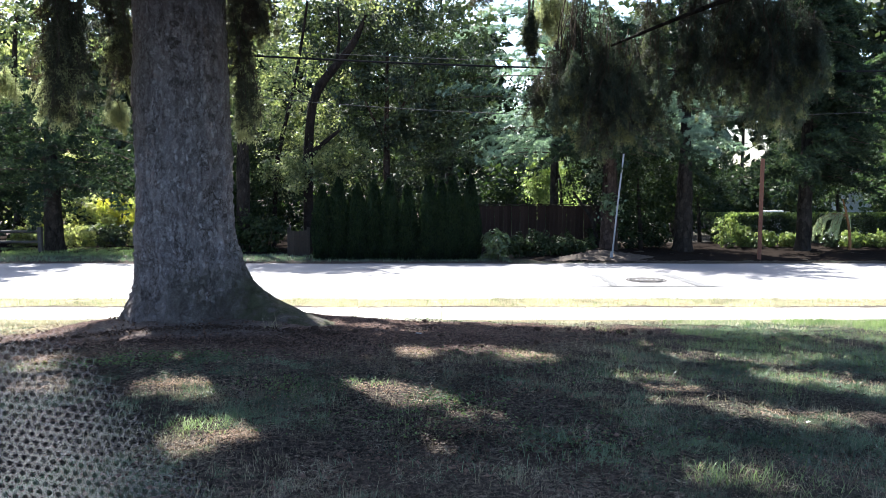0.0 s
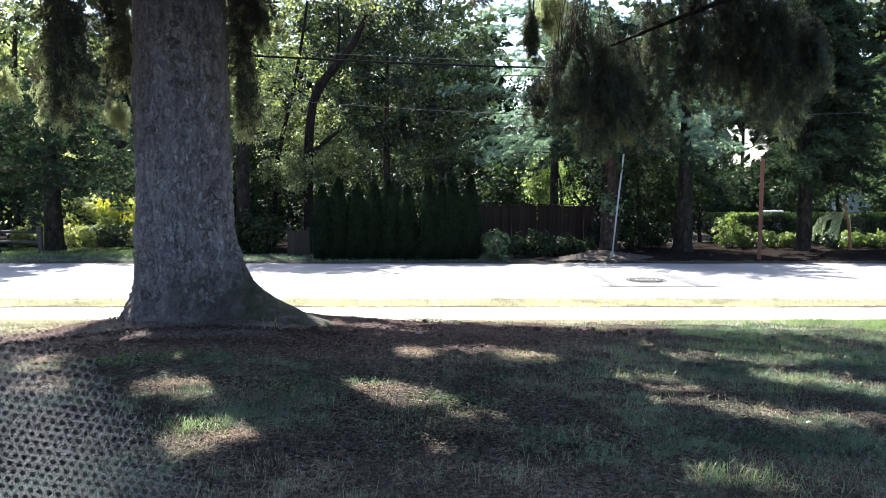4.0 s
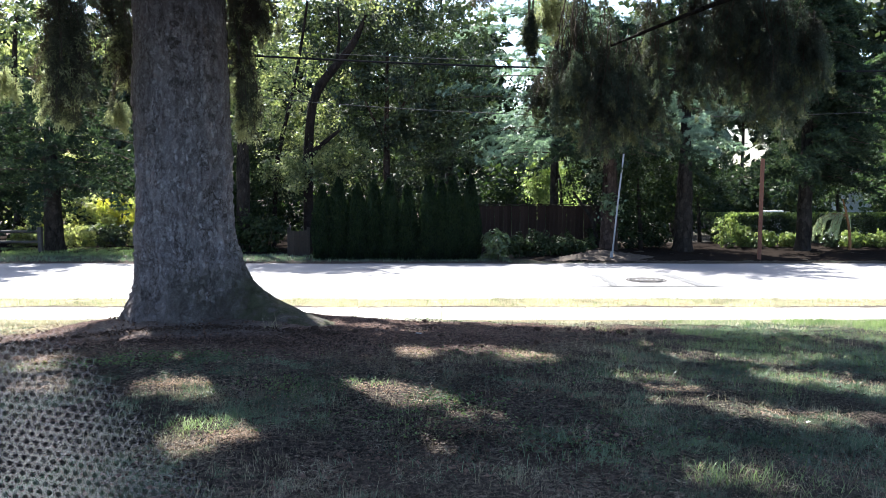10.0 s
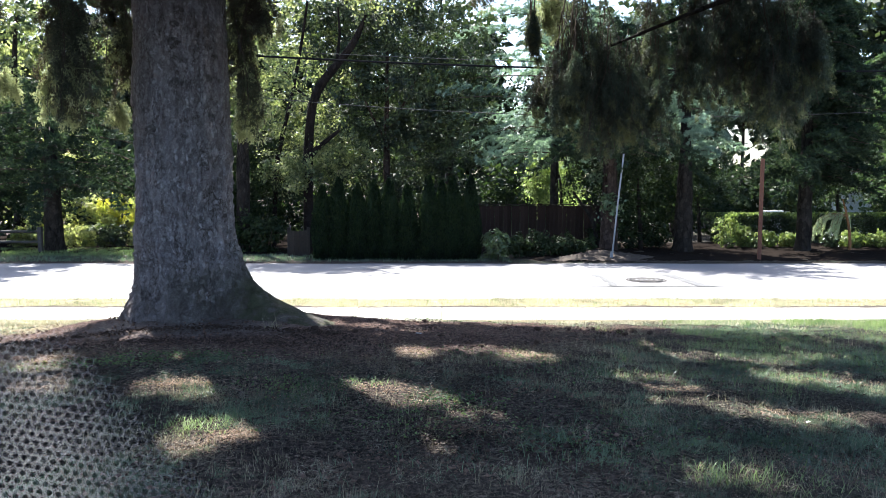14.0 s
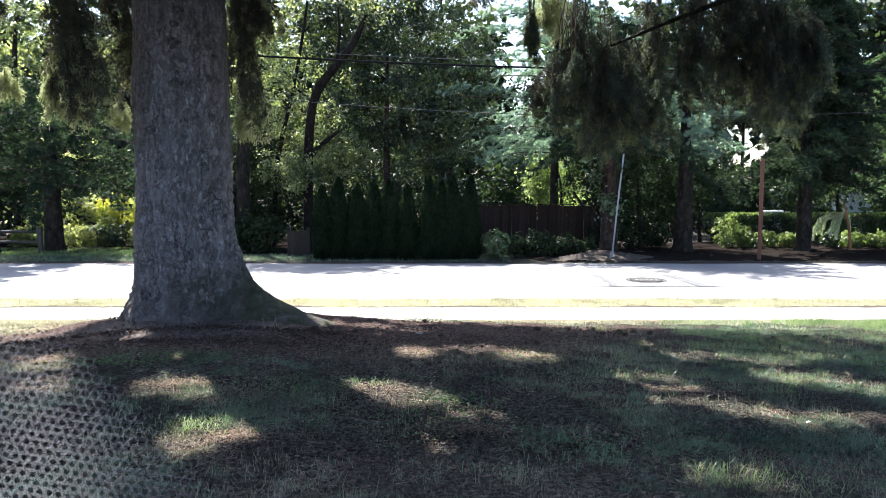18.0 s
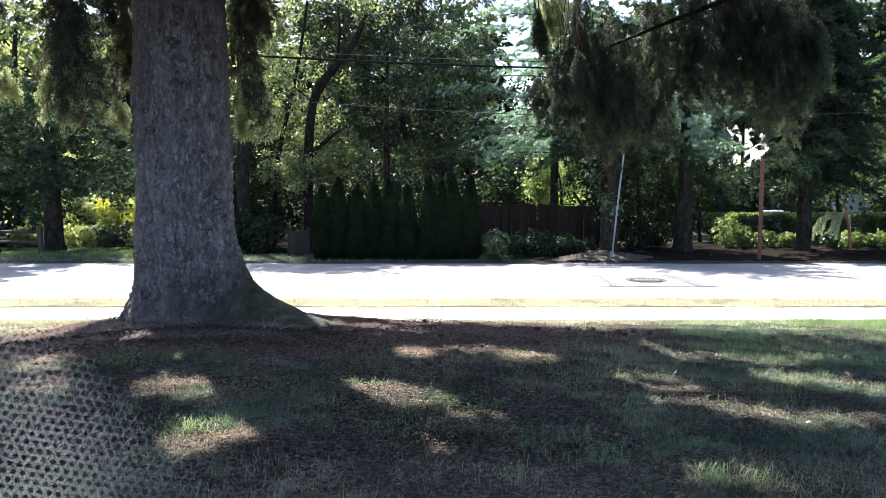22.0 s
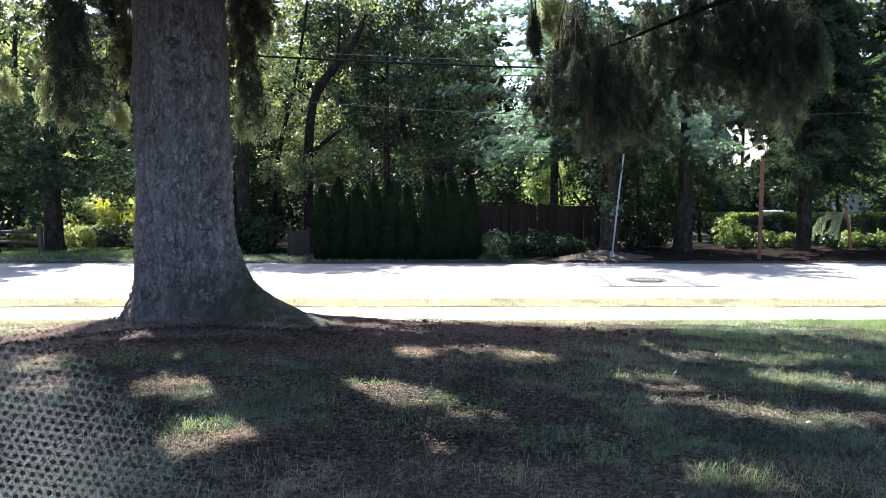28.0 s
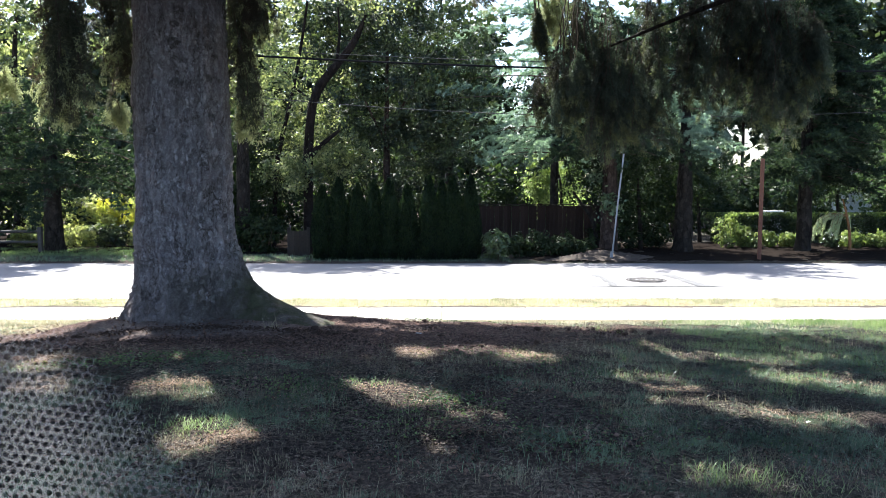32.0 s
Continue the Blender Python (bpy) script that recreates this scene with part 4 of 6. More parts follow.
def build_broadleaf(seed, at, label, limbs, crowns, material, bark=None, name="broadleaf_tree"):
    """limbs: (points, radii) in the tree's space; crowns: (centre, radii, clumps, leaves, leaf size)."""
    rng = np.random.default_rng(seed)
    g = float(ground_z(*at))
    t = thing(name, None, label, "tree" if "tree" in name else "shrub", at=(*at, g))
    for k, (pts, radii) in enumerate(limbs):
        part_of("trunk" if k == 0 else "limb", mesh_of("limb", *tube_arrays(bent(pts, 16), radii, 9, 0.05, seed + k), bark or M_BARK2, True), t)
    got = [clumps(rng, c, r, n, m, clump=0.40 if material == M_LIGHTLEAF else 0.6 if material == M_DARKLEAF else 0.44, size=s, shell=0.35) for c, r, n, m, s in crowns]
    part_of("crown", mesh_of("crown", *joined(got), material), t)
    return t


def trees_beyond():
    # dark conifers at the rail fence
    build_conifer(101, (-13.0, 26.1), 5.6, 4.9, 2.1, 64, 330, M_CONIFER, M_BARK2, "dark spreading conifer beside the rail fence", 0.29, 0.13, 0.22, 0.36, 0.5, 1.0)
    # unseen conifer, added only for its shadow on the road
    build_conifer(122, (-15.7, 26.3), 13.0, 2.9, 9.0, 50, 150, M_CONIFER, M_BARK2, "tall conifer added out of view to shade the road", 0.2, 0.22, 0.2, 0.36, 0.6, 1.0)
    build_conifer(102, (-17.5, 29.0), 5.8, 4.8, 1.2, 80, 300, M_CONIFER, M_BARK2, "dark conifer at the wood's edge", 0.3, 0.14, 0.2, 0.36, 0.6, 1.0)
    build_broadleaf(103, (-18.2, 33.5), "tall broadleaf tree with yellow-green leaves in the sun",
                    [([(0, 0, -0.1), (0.2, 0, 3), (0.1, 0, 7), (0.4, 0, 10)], [0.25, 0.06]), ([(0.1, 0, 4), (-1.5, 0.2, 6.5), (-2.5, 0, 8)], [0.12, 0.03])],
                    [((-0.5, 0, 7.6), (3.3, 2.2, 4.4), 120, 13000, 0.16), ((3.6, 5.0, 9.2), (2.4, 1.2, 2.2), 50, 6000, 0.16)], M_LIGHTLEAF)
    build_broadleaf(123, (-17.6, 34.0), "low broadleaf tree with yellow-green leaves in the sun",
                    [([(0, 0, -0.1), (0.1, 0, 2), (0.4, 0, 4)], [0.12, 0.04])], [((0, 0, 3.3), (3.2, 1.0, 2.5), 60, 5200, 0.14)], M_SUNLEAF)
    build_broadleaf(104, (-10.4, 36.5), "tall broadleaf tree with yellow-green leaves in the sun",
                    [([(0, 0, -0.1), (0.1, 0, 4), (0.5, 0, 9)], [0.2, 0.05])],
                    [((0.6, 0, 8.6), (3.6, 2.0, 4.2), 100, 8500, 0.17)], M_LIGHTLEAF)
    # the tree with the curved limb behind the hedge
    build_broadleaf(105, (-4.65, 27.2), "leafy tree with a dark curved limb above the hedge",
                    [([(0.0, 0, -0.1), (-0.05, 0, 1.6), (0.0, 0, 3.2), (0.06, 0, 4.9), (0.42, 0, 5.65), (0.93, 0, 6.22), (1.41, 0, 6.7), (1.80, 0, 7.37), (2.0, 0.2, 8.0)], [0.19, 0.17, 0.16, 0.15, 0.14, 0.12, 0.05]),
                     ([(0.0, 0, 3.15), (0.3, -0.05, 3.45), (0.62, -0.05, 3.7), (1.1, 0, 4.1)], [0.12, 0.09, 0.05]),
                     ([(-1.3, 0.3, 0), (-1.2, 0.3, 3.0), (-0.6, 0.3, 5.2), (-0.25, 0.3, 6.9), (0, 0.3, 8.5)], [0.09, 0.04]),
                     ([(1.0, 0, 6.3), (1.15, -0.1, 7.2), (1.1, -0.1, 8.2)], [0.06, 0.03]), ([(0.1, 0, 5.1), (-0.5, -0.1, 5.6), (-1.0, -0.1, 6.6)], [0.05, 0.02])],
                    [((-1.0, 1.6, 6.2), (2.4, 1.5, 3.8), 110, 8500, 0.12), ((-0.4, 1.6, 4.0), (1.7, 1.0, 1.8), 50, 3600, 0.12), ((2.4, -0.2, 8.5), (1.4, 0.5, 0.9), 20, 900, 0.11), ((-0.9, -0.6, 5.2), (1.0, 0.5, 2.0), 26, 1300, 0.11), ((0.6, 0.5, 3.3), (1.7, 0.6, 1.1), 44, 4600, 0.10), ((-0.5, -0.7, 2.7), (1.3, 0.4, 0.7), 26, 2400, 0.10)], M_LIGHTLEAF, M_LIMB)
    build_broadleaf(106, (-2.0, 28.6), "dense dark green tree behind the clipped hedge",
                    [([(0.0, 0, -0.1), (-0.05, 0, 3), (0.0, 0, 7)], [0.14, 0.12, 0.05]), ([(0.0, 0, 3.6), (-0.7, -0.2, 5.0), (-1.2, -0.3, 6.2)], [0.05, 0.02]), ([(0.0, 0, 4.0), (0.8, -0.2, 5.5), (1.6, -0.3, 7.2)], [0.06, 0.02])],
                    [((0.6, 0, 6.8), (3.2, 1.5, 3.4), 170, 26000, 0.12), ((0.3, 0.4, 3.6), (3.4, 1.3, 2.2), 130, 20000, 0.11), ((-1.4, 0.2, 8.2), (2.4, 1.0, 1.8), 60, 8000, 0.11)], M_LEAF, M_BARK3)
    # its upper crown stands above the view, added to shade the road
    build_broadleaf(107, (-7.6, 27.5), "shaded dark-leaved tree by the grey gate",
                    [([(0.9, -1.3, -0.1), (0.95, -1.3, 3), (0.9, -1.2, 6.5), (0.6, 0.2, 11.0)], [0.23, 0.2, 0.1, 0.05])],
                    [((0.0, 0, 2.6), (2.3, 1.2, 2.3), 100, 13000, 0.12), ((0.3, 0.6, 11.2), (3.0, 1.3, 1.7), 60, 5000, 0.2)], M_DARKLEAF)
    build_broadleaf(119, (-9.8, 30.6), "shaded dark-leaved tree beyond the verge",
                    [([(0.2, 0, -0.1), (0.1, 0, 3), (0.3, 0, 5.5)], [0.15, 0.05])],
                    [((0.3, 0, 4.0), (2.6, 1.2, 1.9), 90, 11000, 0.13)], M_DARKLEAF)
    # blue spruces
    build_conifer(110, (4.0, 28.2), 14.0, 4.7, 3.0, 92, 820, M_BLUE, M_BARK2, "blue-green spruce with soft tiered boughs", 0.15, 0.10, 0.10, 0.32, 0.42, 1.2, (5.35, 5.85))
    build_conifer(111, (8.0, 26.0), 6.0, 2.3, 3.2, 32, 800, M_BLUE, M_BARK2, "blue-green spruce with soft tiered boughs", 0.29, 0.095, 0.13, 0.30, 0.5, 0.8)
    # dark conifers on the mulch bed
    ivied = build_conifer(112, (5.35, 25.2), 7.4, 2.8, 3.2, 64, 330, M_CONIFER, M_BARK3, "tall conifer with a reddish trunk wrapped in ivy", 0.27, 0.13, 0.3, 0.34, 0.5, 0.8)
    rng = np.random.default_rng(250)
    got = [clumps(rng, (cx, -0.32, cz), (rx, 0.12, rz), 9, n, clump=0.3, size=0.11, shell=0.2) for cx, cz, rx, rz, n in ((-0.12, 1.75, 0.22, 0.3, 260), (0.12, 1.45, 0.2, 0.2, 120), (-0.55, 2.55, 0.18, 0.25, 150))]
    part_of("ivy", mesh_of("ivy", *joined(got), M_IVY), ivied, "pale glossy ivy leaves")
    build_conifer(113, (12.12, 26.25), 9.5, 3.0, 2.45, 210, 330, M_CONIFER, M_BARK2, "dark conifer with drooping boughs by the red-brown post", 0.23, 0.13, 0.22, 0.34, 0.5, 1.0, (3.1, 4.4))
    build_conifer(114, (17.4, 27.2), 10, 3.6, 2.45, 190, 330, M_FIR, M_BARK2, "dark conifer with drooping boughs", 0.25, 0.13, 0.3, 0.34, 0.5, 1.0)
    build_conifer(115, (10.7, 36.0), 13.5, 3.4, 1.2, 120, 240, M_CONIFER, M_BARK2, "tall dark conifer behind the garden fence", 0.25, 0.15, 0.3, 0.34, 0.5, 1.0)
    build_conifer(124, (19.0, 50.0), 18, 3.4, 6.8, 90, 170, M_CONIFER, M_BARK2, "tall dark conifer far behind the garden", 0.12, 0.32, 0.3, 0.34, 0.5, 1.4)
    build_broadleaf(116, (4.6, 31.5), "young tree with bright green sunlit leaves", [([(0, 0, -0.1), (0.2, 0, 2), (-0.3, 0, 4)], [0.08, 0.03])],
                    [((-0.75, 0, 2.5), (0.55, 0.6, 1.3), 26, 2400, 0.11), ((-0.1, 0.3, 3.1), (0.9, 0.6, 1.0), 26, 1700, 0.11), ((0.6, 0.2, 2.2), (0.6, 0.5, 0.8), 14, 700, 0.1)], M_SPRING)
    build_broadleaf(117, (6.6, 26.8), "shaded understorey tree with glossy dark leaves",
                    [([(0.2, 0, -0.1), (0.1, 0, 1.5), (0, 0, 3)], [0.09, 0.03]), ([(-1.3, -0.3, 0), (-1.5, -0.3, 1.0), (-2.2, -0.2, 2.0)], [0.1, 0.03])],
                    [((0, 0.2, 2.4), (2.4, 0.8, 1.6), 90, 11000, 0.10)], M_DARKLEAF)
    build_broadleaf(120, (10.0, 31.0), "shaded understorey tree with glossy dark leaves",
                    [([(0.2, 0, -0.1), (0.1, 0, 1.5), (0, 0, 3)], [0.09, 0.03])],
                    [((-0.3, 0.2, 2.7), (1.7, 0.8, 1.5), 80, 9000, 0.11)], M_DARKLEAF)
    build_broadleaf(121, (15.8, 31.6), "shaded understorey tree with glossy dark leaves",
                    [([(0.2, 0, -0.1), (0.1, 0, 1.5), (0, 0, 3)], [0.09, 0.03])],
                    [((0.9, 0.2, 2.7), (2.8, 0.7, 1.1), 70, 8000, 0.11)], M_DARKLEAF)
    build_broadleaf(118, (0.2, 32.5), "tall broadleaf tree at the back of the garden",
                    [([(0, 0, -0.1), (0.1, 0, 5), (-0.3, 0, 10)], [0.2, 0.05])],
                    [((0, 0, 6.8), (2.4, 1.6, 3.4), 100, 14000, 0.13)], M_LEAF)


trees_beyond()


def far_woods():
    rng = np.random.default_rng(140)
    for material, count, y0, label in ((M_DARKLEAF, 42, 56, "distant shaded green woodland"), (M_LEAF, 30, 52, "distant mixed green woodland")):
        got = []
        for k in range(count):
            x = -40 + k * 80 / count + rng.standard_normal() * 0.8
            y = y0 + rng.random() * 5
            h = (16 + 4 * rng.random()) * (0.4 if 3.5 < x < 5.4 else 0.8 if x < 8.4 and x > 5.4 else 0.72 if -1.0 < x < 1.0 or -12 < x < -9.6 else 0.25 if 20.0 < x < 23.8 else 1.0)
            fine = h < 13
            got.append(clumps(rng, (x, y, h * 0.5 - 2), (2.6, 1.5, h * 0.5), 90, 2400 if fine else 1350 if x < 22 else 2600, clump=1.0, size=0.28 if fine else 0.66, shell=0.15, floor=-2))
        thing("far_woods", mesh_of("far_woods", *joined(got), material), label, "woods", kind="stuff")
    # low growth that closes the view between the trunks
    got = []
    for k in range(54):
        x = -27 + k * 0.98
        if 19.3 < x < 21.9:
            continue
        low = 0.95 if x > 13.0 else 1.0
        got.append(clumps(rng, (x, 38 + rng.random() * 2, 1.9 * low - 1.45), (1.3, 0.8, (2.2 + rng.random()) * low), 30, 900, clump=0.6, size=0.27, shell=0.1, floor=-1.4))
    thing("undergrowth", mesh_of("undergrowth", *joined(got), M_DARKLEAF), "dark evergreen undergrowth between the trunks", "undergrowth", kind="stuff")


far_woods()


# ---------------------------------------------------------------- hedges, shrubs
def build_arborvitae():
    rng = np.random.default_rng(150)
    xs = [-3.57, -3.06, -2.56, -2.06, -1.56, -1.05, -0.42, -0.02, 0.28, 0.80]
    hs = [2.18, 2.42, 2.26, 2.36, 2.38, 2.22, 2.46, 2.34, 2.46, 2.50]
    for x, h in zip(xs, hs):
        g = float(ground_z(x, 23.2))
        n = 7500
        t = rng.random(n)
        a = rng.random(n) * 2 * np.pi
        prof = 0.31 * np.where(t < 0.12, 0.9 + 0.8 * t, 1 - 0.12 * t) * np.clip(1 - (np.maximum(t - 0.3, 0) / 0.72) ** 2.4, 0, 1)
        lump = 1 + 0.12 * np.sin(a * 3 + t * 9 + x * 7) + 0.1 * rng.standard_normal(n)
        r = prof * lump * (0.8 + 0.2 * rng.random(n))
        p = np.stack([r * np.cos(a) + 0.05 * t * math.sin(x * 9), r * np.sin(a), t * h], axis=1)
        spike = rng.random(n) < 0.045
        lead = rng.integers(0, 5, n)
        sx, sy = 0.11 * np.cos(lead * 2.4 + x), 0.11 * np.sin(lead * 2.4 + x)
        up = rng.random(n) * (0.12 + 0.05 * lead)
        p = np.where(spike[:, None], np.stack([sx * (1 - up) + 0.014 * rng.standard_normal(n), sy + 0.014 * rng.standard_normal(n), h * 0.86 + up], 1), p)
        al = unit(np.stack([np.cos(a) * 0.45, np.sin(a) * 0.45, np.ones(n)], axis=1) + 0.3 * rng.standard_normal((n, 3)))
        ac = unit(np.cross(al, rng.standard_normal((n, 3))))
        L = 0.06 + 0.06 * rng.random(n)
        th = thing("arborvitae", None, "narrow dark green clipped arborvitae in a row", "hedge tree", "arborvitae row", at=(x, 23.2 + 0.06 * rng.standard_normal(), g))
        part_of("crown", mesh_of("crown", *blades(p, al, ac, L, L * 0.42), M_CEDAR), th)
        # solid dark core in place of the shaded foliage inside
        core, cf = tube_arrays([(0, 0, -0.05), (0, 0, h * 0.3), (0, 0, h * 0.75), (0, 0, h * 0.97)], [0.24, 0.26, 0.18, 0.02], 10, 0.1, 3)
        part_of("inner_core", mesh_of("inner_core", core, cf, M_CEDAR, True), th, "dense shaded inner foliage")


build_arborvitae()


def shrub(seed, at, radii, n, leaves, size, material, label, name="shrub", category="shrub", stems=4, lift=0.0, group=""):
    rng = np.random.default_rng(seed)
    g = float(ground_z(*at))
    t = thing(name, None, label, category, group, at=(*at, g))
    v, f = clumps(rng, (0, 0, radii[2] * 0.95 + lift), radii, n, leaves, clump=min(radii) * 0.45, size=size, shell=0.3, flat=0.1)
    part_of("crown", mesh_of("crown", v, f, material), t)
    for k in range(stems):
        a = k * 2.4 + seed
        e = (0.6 * radii[0] * math.cos(a), 0.6 * radii[1] * math.sin(a), radii[2] * 1.3 + lift)
        part_of("stem", mesh_of("stem", *tube_arrays(bent([(0.05 * math.cos(a), 0.05 * math.sin(a), -0.05), (e[0] * 0.4, e[1] * 0.4, e[2] * 0.5), e], 7), [0.02, 0.006], 5), M_TWIG), t)
    return t


def shrubs():
    shrub(245, (1.57, 22.98), (0.46, 0.36, 0.50), 34, 2600, 0.085, M_CLIPPED, "leafy green shrub at the end of the clipped row")
    for k, (x, w, h) in enumerate(((2.3, 0.38, 0.4), (2.9, 0.45, 0.42), (3.6, 0.5, 0.42), (4.25, 0.4, 0.36))):
        shrub(160 + k, (x, 23.9 + 0.1 * (k % 2)), (w, 0.4, h), 26, 1500, 0.1, M_DARKLEAF, "low glossy laurel shrub at the road's edge", group="laurels by the fence")
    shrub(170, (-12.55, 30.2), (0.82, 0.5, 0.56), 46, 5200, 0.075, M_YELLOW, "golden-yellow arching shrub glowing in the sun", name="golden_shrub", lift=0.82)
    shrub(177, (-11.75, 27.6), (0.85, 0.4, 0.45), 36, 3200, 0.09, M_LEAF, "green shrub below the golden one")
    # the sun on these shrubs is put into their leaf colour
    shrub(178, (-13.6, 30.4), (0.95, 0.5, 0.95), 44, 4000, 0.11, M_SUNLEAF, "yellow-green shrub behind the fence, coloured as if sunlit", group="sunlit shrubs behind the rail fence")
    shrub(179, (-12.6, 30.0), (0.7, 0.5, 0.55), 40, 3000, 0.10, M_SUNLEAF, "yellow-green shrub behind the fence, coloured as if sunlit", group="sunlit shrubs behind the rail fence")
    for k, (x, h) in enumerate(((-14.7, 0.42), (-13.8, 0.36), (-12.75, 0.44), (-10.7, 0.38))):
        shrub(240 + k, (x, 27.5 + 0.25 * (k % 2)), (0.6, 0.4, h), 34, 2600, 0.085, M_SUNLEAF, "low green shrub at the back of the verge, lightened as if sunlit", group="low shrubs by the rail fence")
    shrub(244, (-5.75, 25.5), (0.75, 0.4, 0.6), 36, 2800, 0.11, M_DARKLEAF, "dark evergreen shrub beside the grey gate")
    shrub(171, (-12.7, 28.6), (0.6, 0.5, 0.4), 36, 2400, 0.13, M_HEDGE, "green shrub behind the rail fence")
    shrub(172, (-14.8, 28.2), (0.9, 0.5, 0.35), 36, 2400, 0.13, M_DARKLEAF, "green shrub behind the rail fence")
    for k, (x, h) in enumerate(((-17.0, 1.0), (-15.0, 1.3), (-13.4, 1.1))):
        shrub(230 + k, (x, 33.6 + 0.3 * k), (1.1, 0.7, h), 40, 3000, 0.12, M_SUNLEAF, "yellow-green shrub behind the fence, coloured as if sunlit", group="sunlit shrubs behind the rail fence")
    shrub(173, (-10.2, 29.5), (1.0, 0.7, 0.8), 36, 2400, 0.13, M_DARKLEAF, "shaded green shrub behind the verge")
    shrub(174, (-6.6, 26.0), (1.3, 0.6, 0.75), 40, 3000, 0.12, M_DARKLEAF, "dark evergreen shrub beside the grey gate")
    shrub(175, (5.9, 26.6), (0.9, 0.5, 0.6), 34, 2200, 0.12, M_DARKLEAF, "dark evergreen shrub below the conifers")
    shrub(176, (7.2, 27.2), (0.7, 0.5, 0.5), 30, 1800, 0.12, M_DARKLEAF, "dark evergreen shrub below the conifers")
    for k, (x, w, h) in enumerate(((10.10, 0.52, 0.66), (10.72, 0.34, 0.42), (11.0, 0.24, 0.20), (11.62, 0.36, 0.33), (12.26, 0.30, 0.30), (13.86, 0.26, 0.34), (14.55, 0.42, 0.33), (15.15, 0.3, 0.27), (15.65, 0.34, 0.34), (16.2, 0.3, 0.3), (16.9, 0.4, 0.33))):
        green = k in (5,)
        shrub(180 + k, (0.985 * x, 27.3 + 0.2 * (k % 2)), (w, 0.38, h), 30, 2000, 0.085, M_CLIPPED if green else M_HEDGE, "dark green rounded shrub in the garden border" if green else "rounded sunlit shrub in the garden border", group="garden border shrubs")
    rng = np.random.default_rng(190)
    n = 32000
    hx = 10.4 + rng.random(n) * 10.5
    hy = rng.random(n)
    top = 0.98 + 0.05 * np.sin(hx * 1.7) + 0.04 * np.sin(hx * 4.3 + 1) + 0.03 * rng.standard_normal(n)
    face = rng.random(n)
    p = np.stack([hx, 30.3 + np.where(face < 0.3, hy * 0.7, 0.06 * rng.standard_normal(n)), -0.9 + np.where(face < 0.3, top, top * rng.random(n))], axis=1)
    a, b = random_frames(rng, n, 0.1, 0)
    L = 0.07 + 0.06 * rng.random(n)
    hedge = thing("garden_hedge", mesh_of("garden_hedge", *blades(p, a, b, L, L * 0.6), M_CLIPPED), "clipped green hedge with a sunlit top before the house", "hedge")
    # lighter leaves set along the top in place of sunlight there
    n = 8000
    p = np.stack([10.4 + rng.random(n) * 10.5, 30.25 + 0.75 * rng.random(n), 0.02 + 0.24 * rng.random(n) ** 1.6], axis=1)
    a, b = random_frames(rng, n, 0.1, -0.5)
    tagged(part_of("lit_top", mesh_of("lit_top", *blades(p, a, b, np.full(n, 0.10), np.full(n, 0.055)), M_HEDGE), hedge, "lighter leaves along the top, standing in for sunlight"), kind="stuff")


shrubs()


def weeping_tree():
    rng = np.random.default_rng(200)
    at = (13.75, 26.35)
    t = thing("weeping_tree", None, "small weeping tree with pale hanging foliage", "tree", at=(*at, float(ground_z(*at))))
    part_of("trunk", mesh_of("trunk", *tube_arrays(bent([(0.0, 0, -0.1), (-0.02, 0, 0.5), (-0.10, 0, 0.95), (-0.2, 0, 1.35), (-0.32, 0, 1.75)], 14), [0.055, 0.045, 0.02], 8), M_ORANGE, True), t, "orange-brown stem")
    pos, dirs = [], []
    for k in range(15):
        # long whips that arch out from the stem and hang
        out = -0.25 - 0.95 * rng.random() if k < 14 else 0.16
        y = 0.5 * (rng.random() - 0.5)
        rise = 0.12 * rng.random()
        fall = 0.35 + 0.35 * rng.random()
        whip = bent([(-0.14, 0, 1.16), (-0.14 + 0.5 * out, 0.5 * y, 1.20 + rise), (-0.12 + 0.88 * out, 0.9 * y, 1.08 + 0.5 * rise), (-0.12 + out, y, 1.0 - 0.4 * fall), (-0.14 + 1.03 * out, y, 1.05 - fall)], 18)
        part_of("whip", mesh_of("whip", *tube_arrays(whip, [0.012, 0.004], 5), M_ORANGE), t)
        m = 170
        s = 0.25 + 0.75 * rng.random(m)
        u = np.linspace(0, 1, len(whip))
        pos.append(np.stack([np.interp(s, u, whip[:, c]) for c in range(3)], 1) + 0.02 * rng.standard_normal((m, 3)) - np.array([0, 0, 0.07]) * rng.random((m, 1)))
        dirs.append(np.stack([0.35 * rng.standard_normal(m), 0.35 * rng.standard_normal(m), -np.ones(m)], 1))
    p, d = np.concatenate(pos), unit(np.concatenate(dirs))
    part_of("crown", mesh_of("crown", *blades(p, d, unit(np.cross(d, rng.standard_normal((len(d), 3)))), np.full(len(d), 0.085), np.full(len(d), 0.024)), M_PALE), t)


weeping_tree()


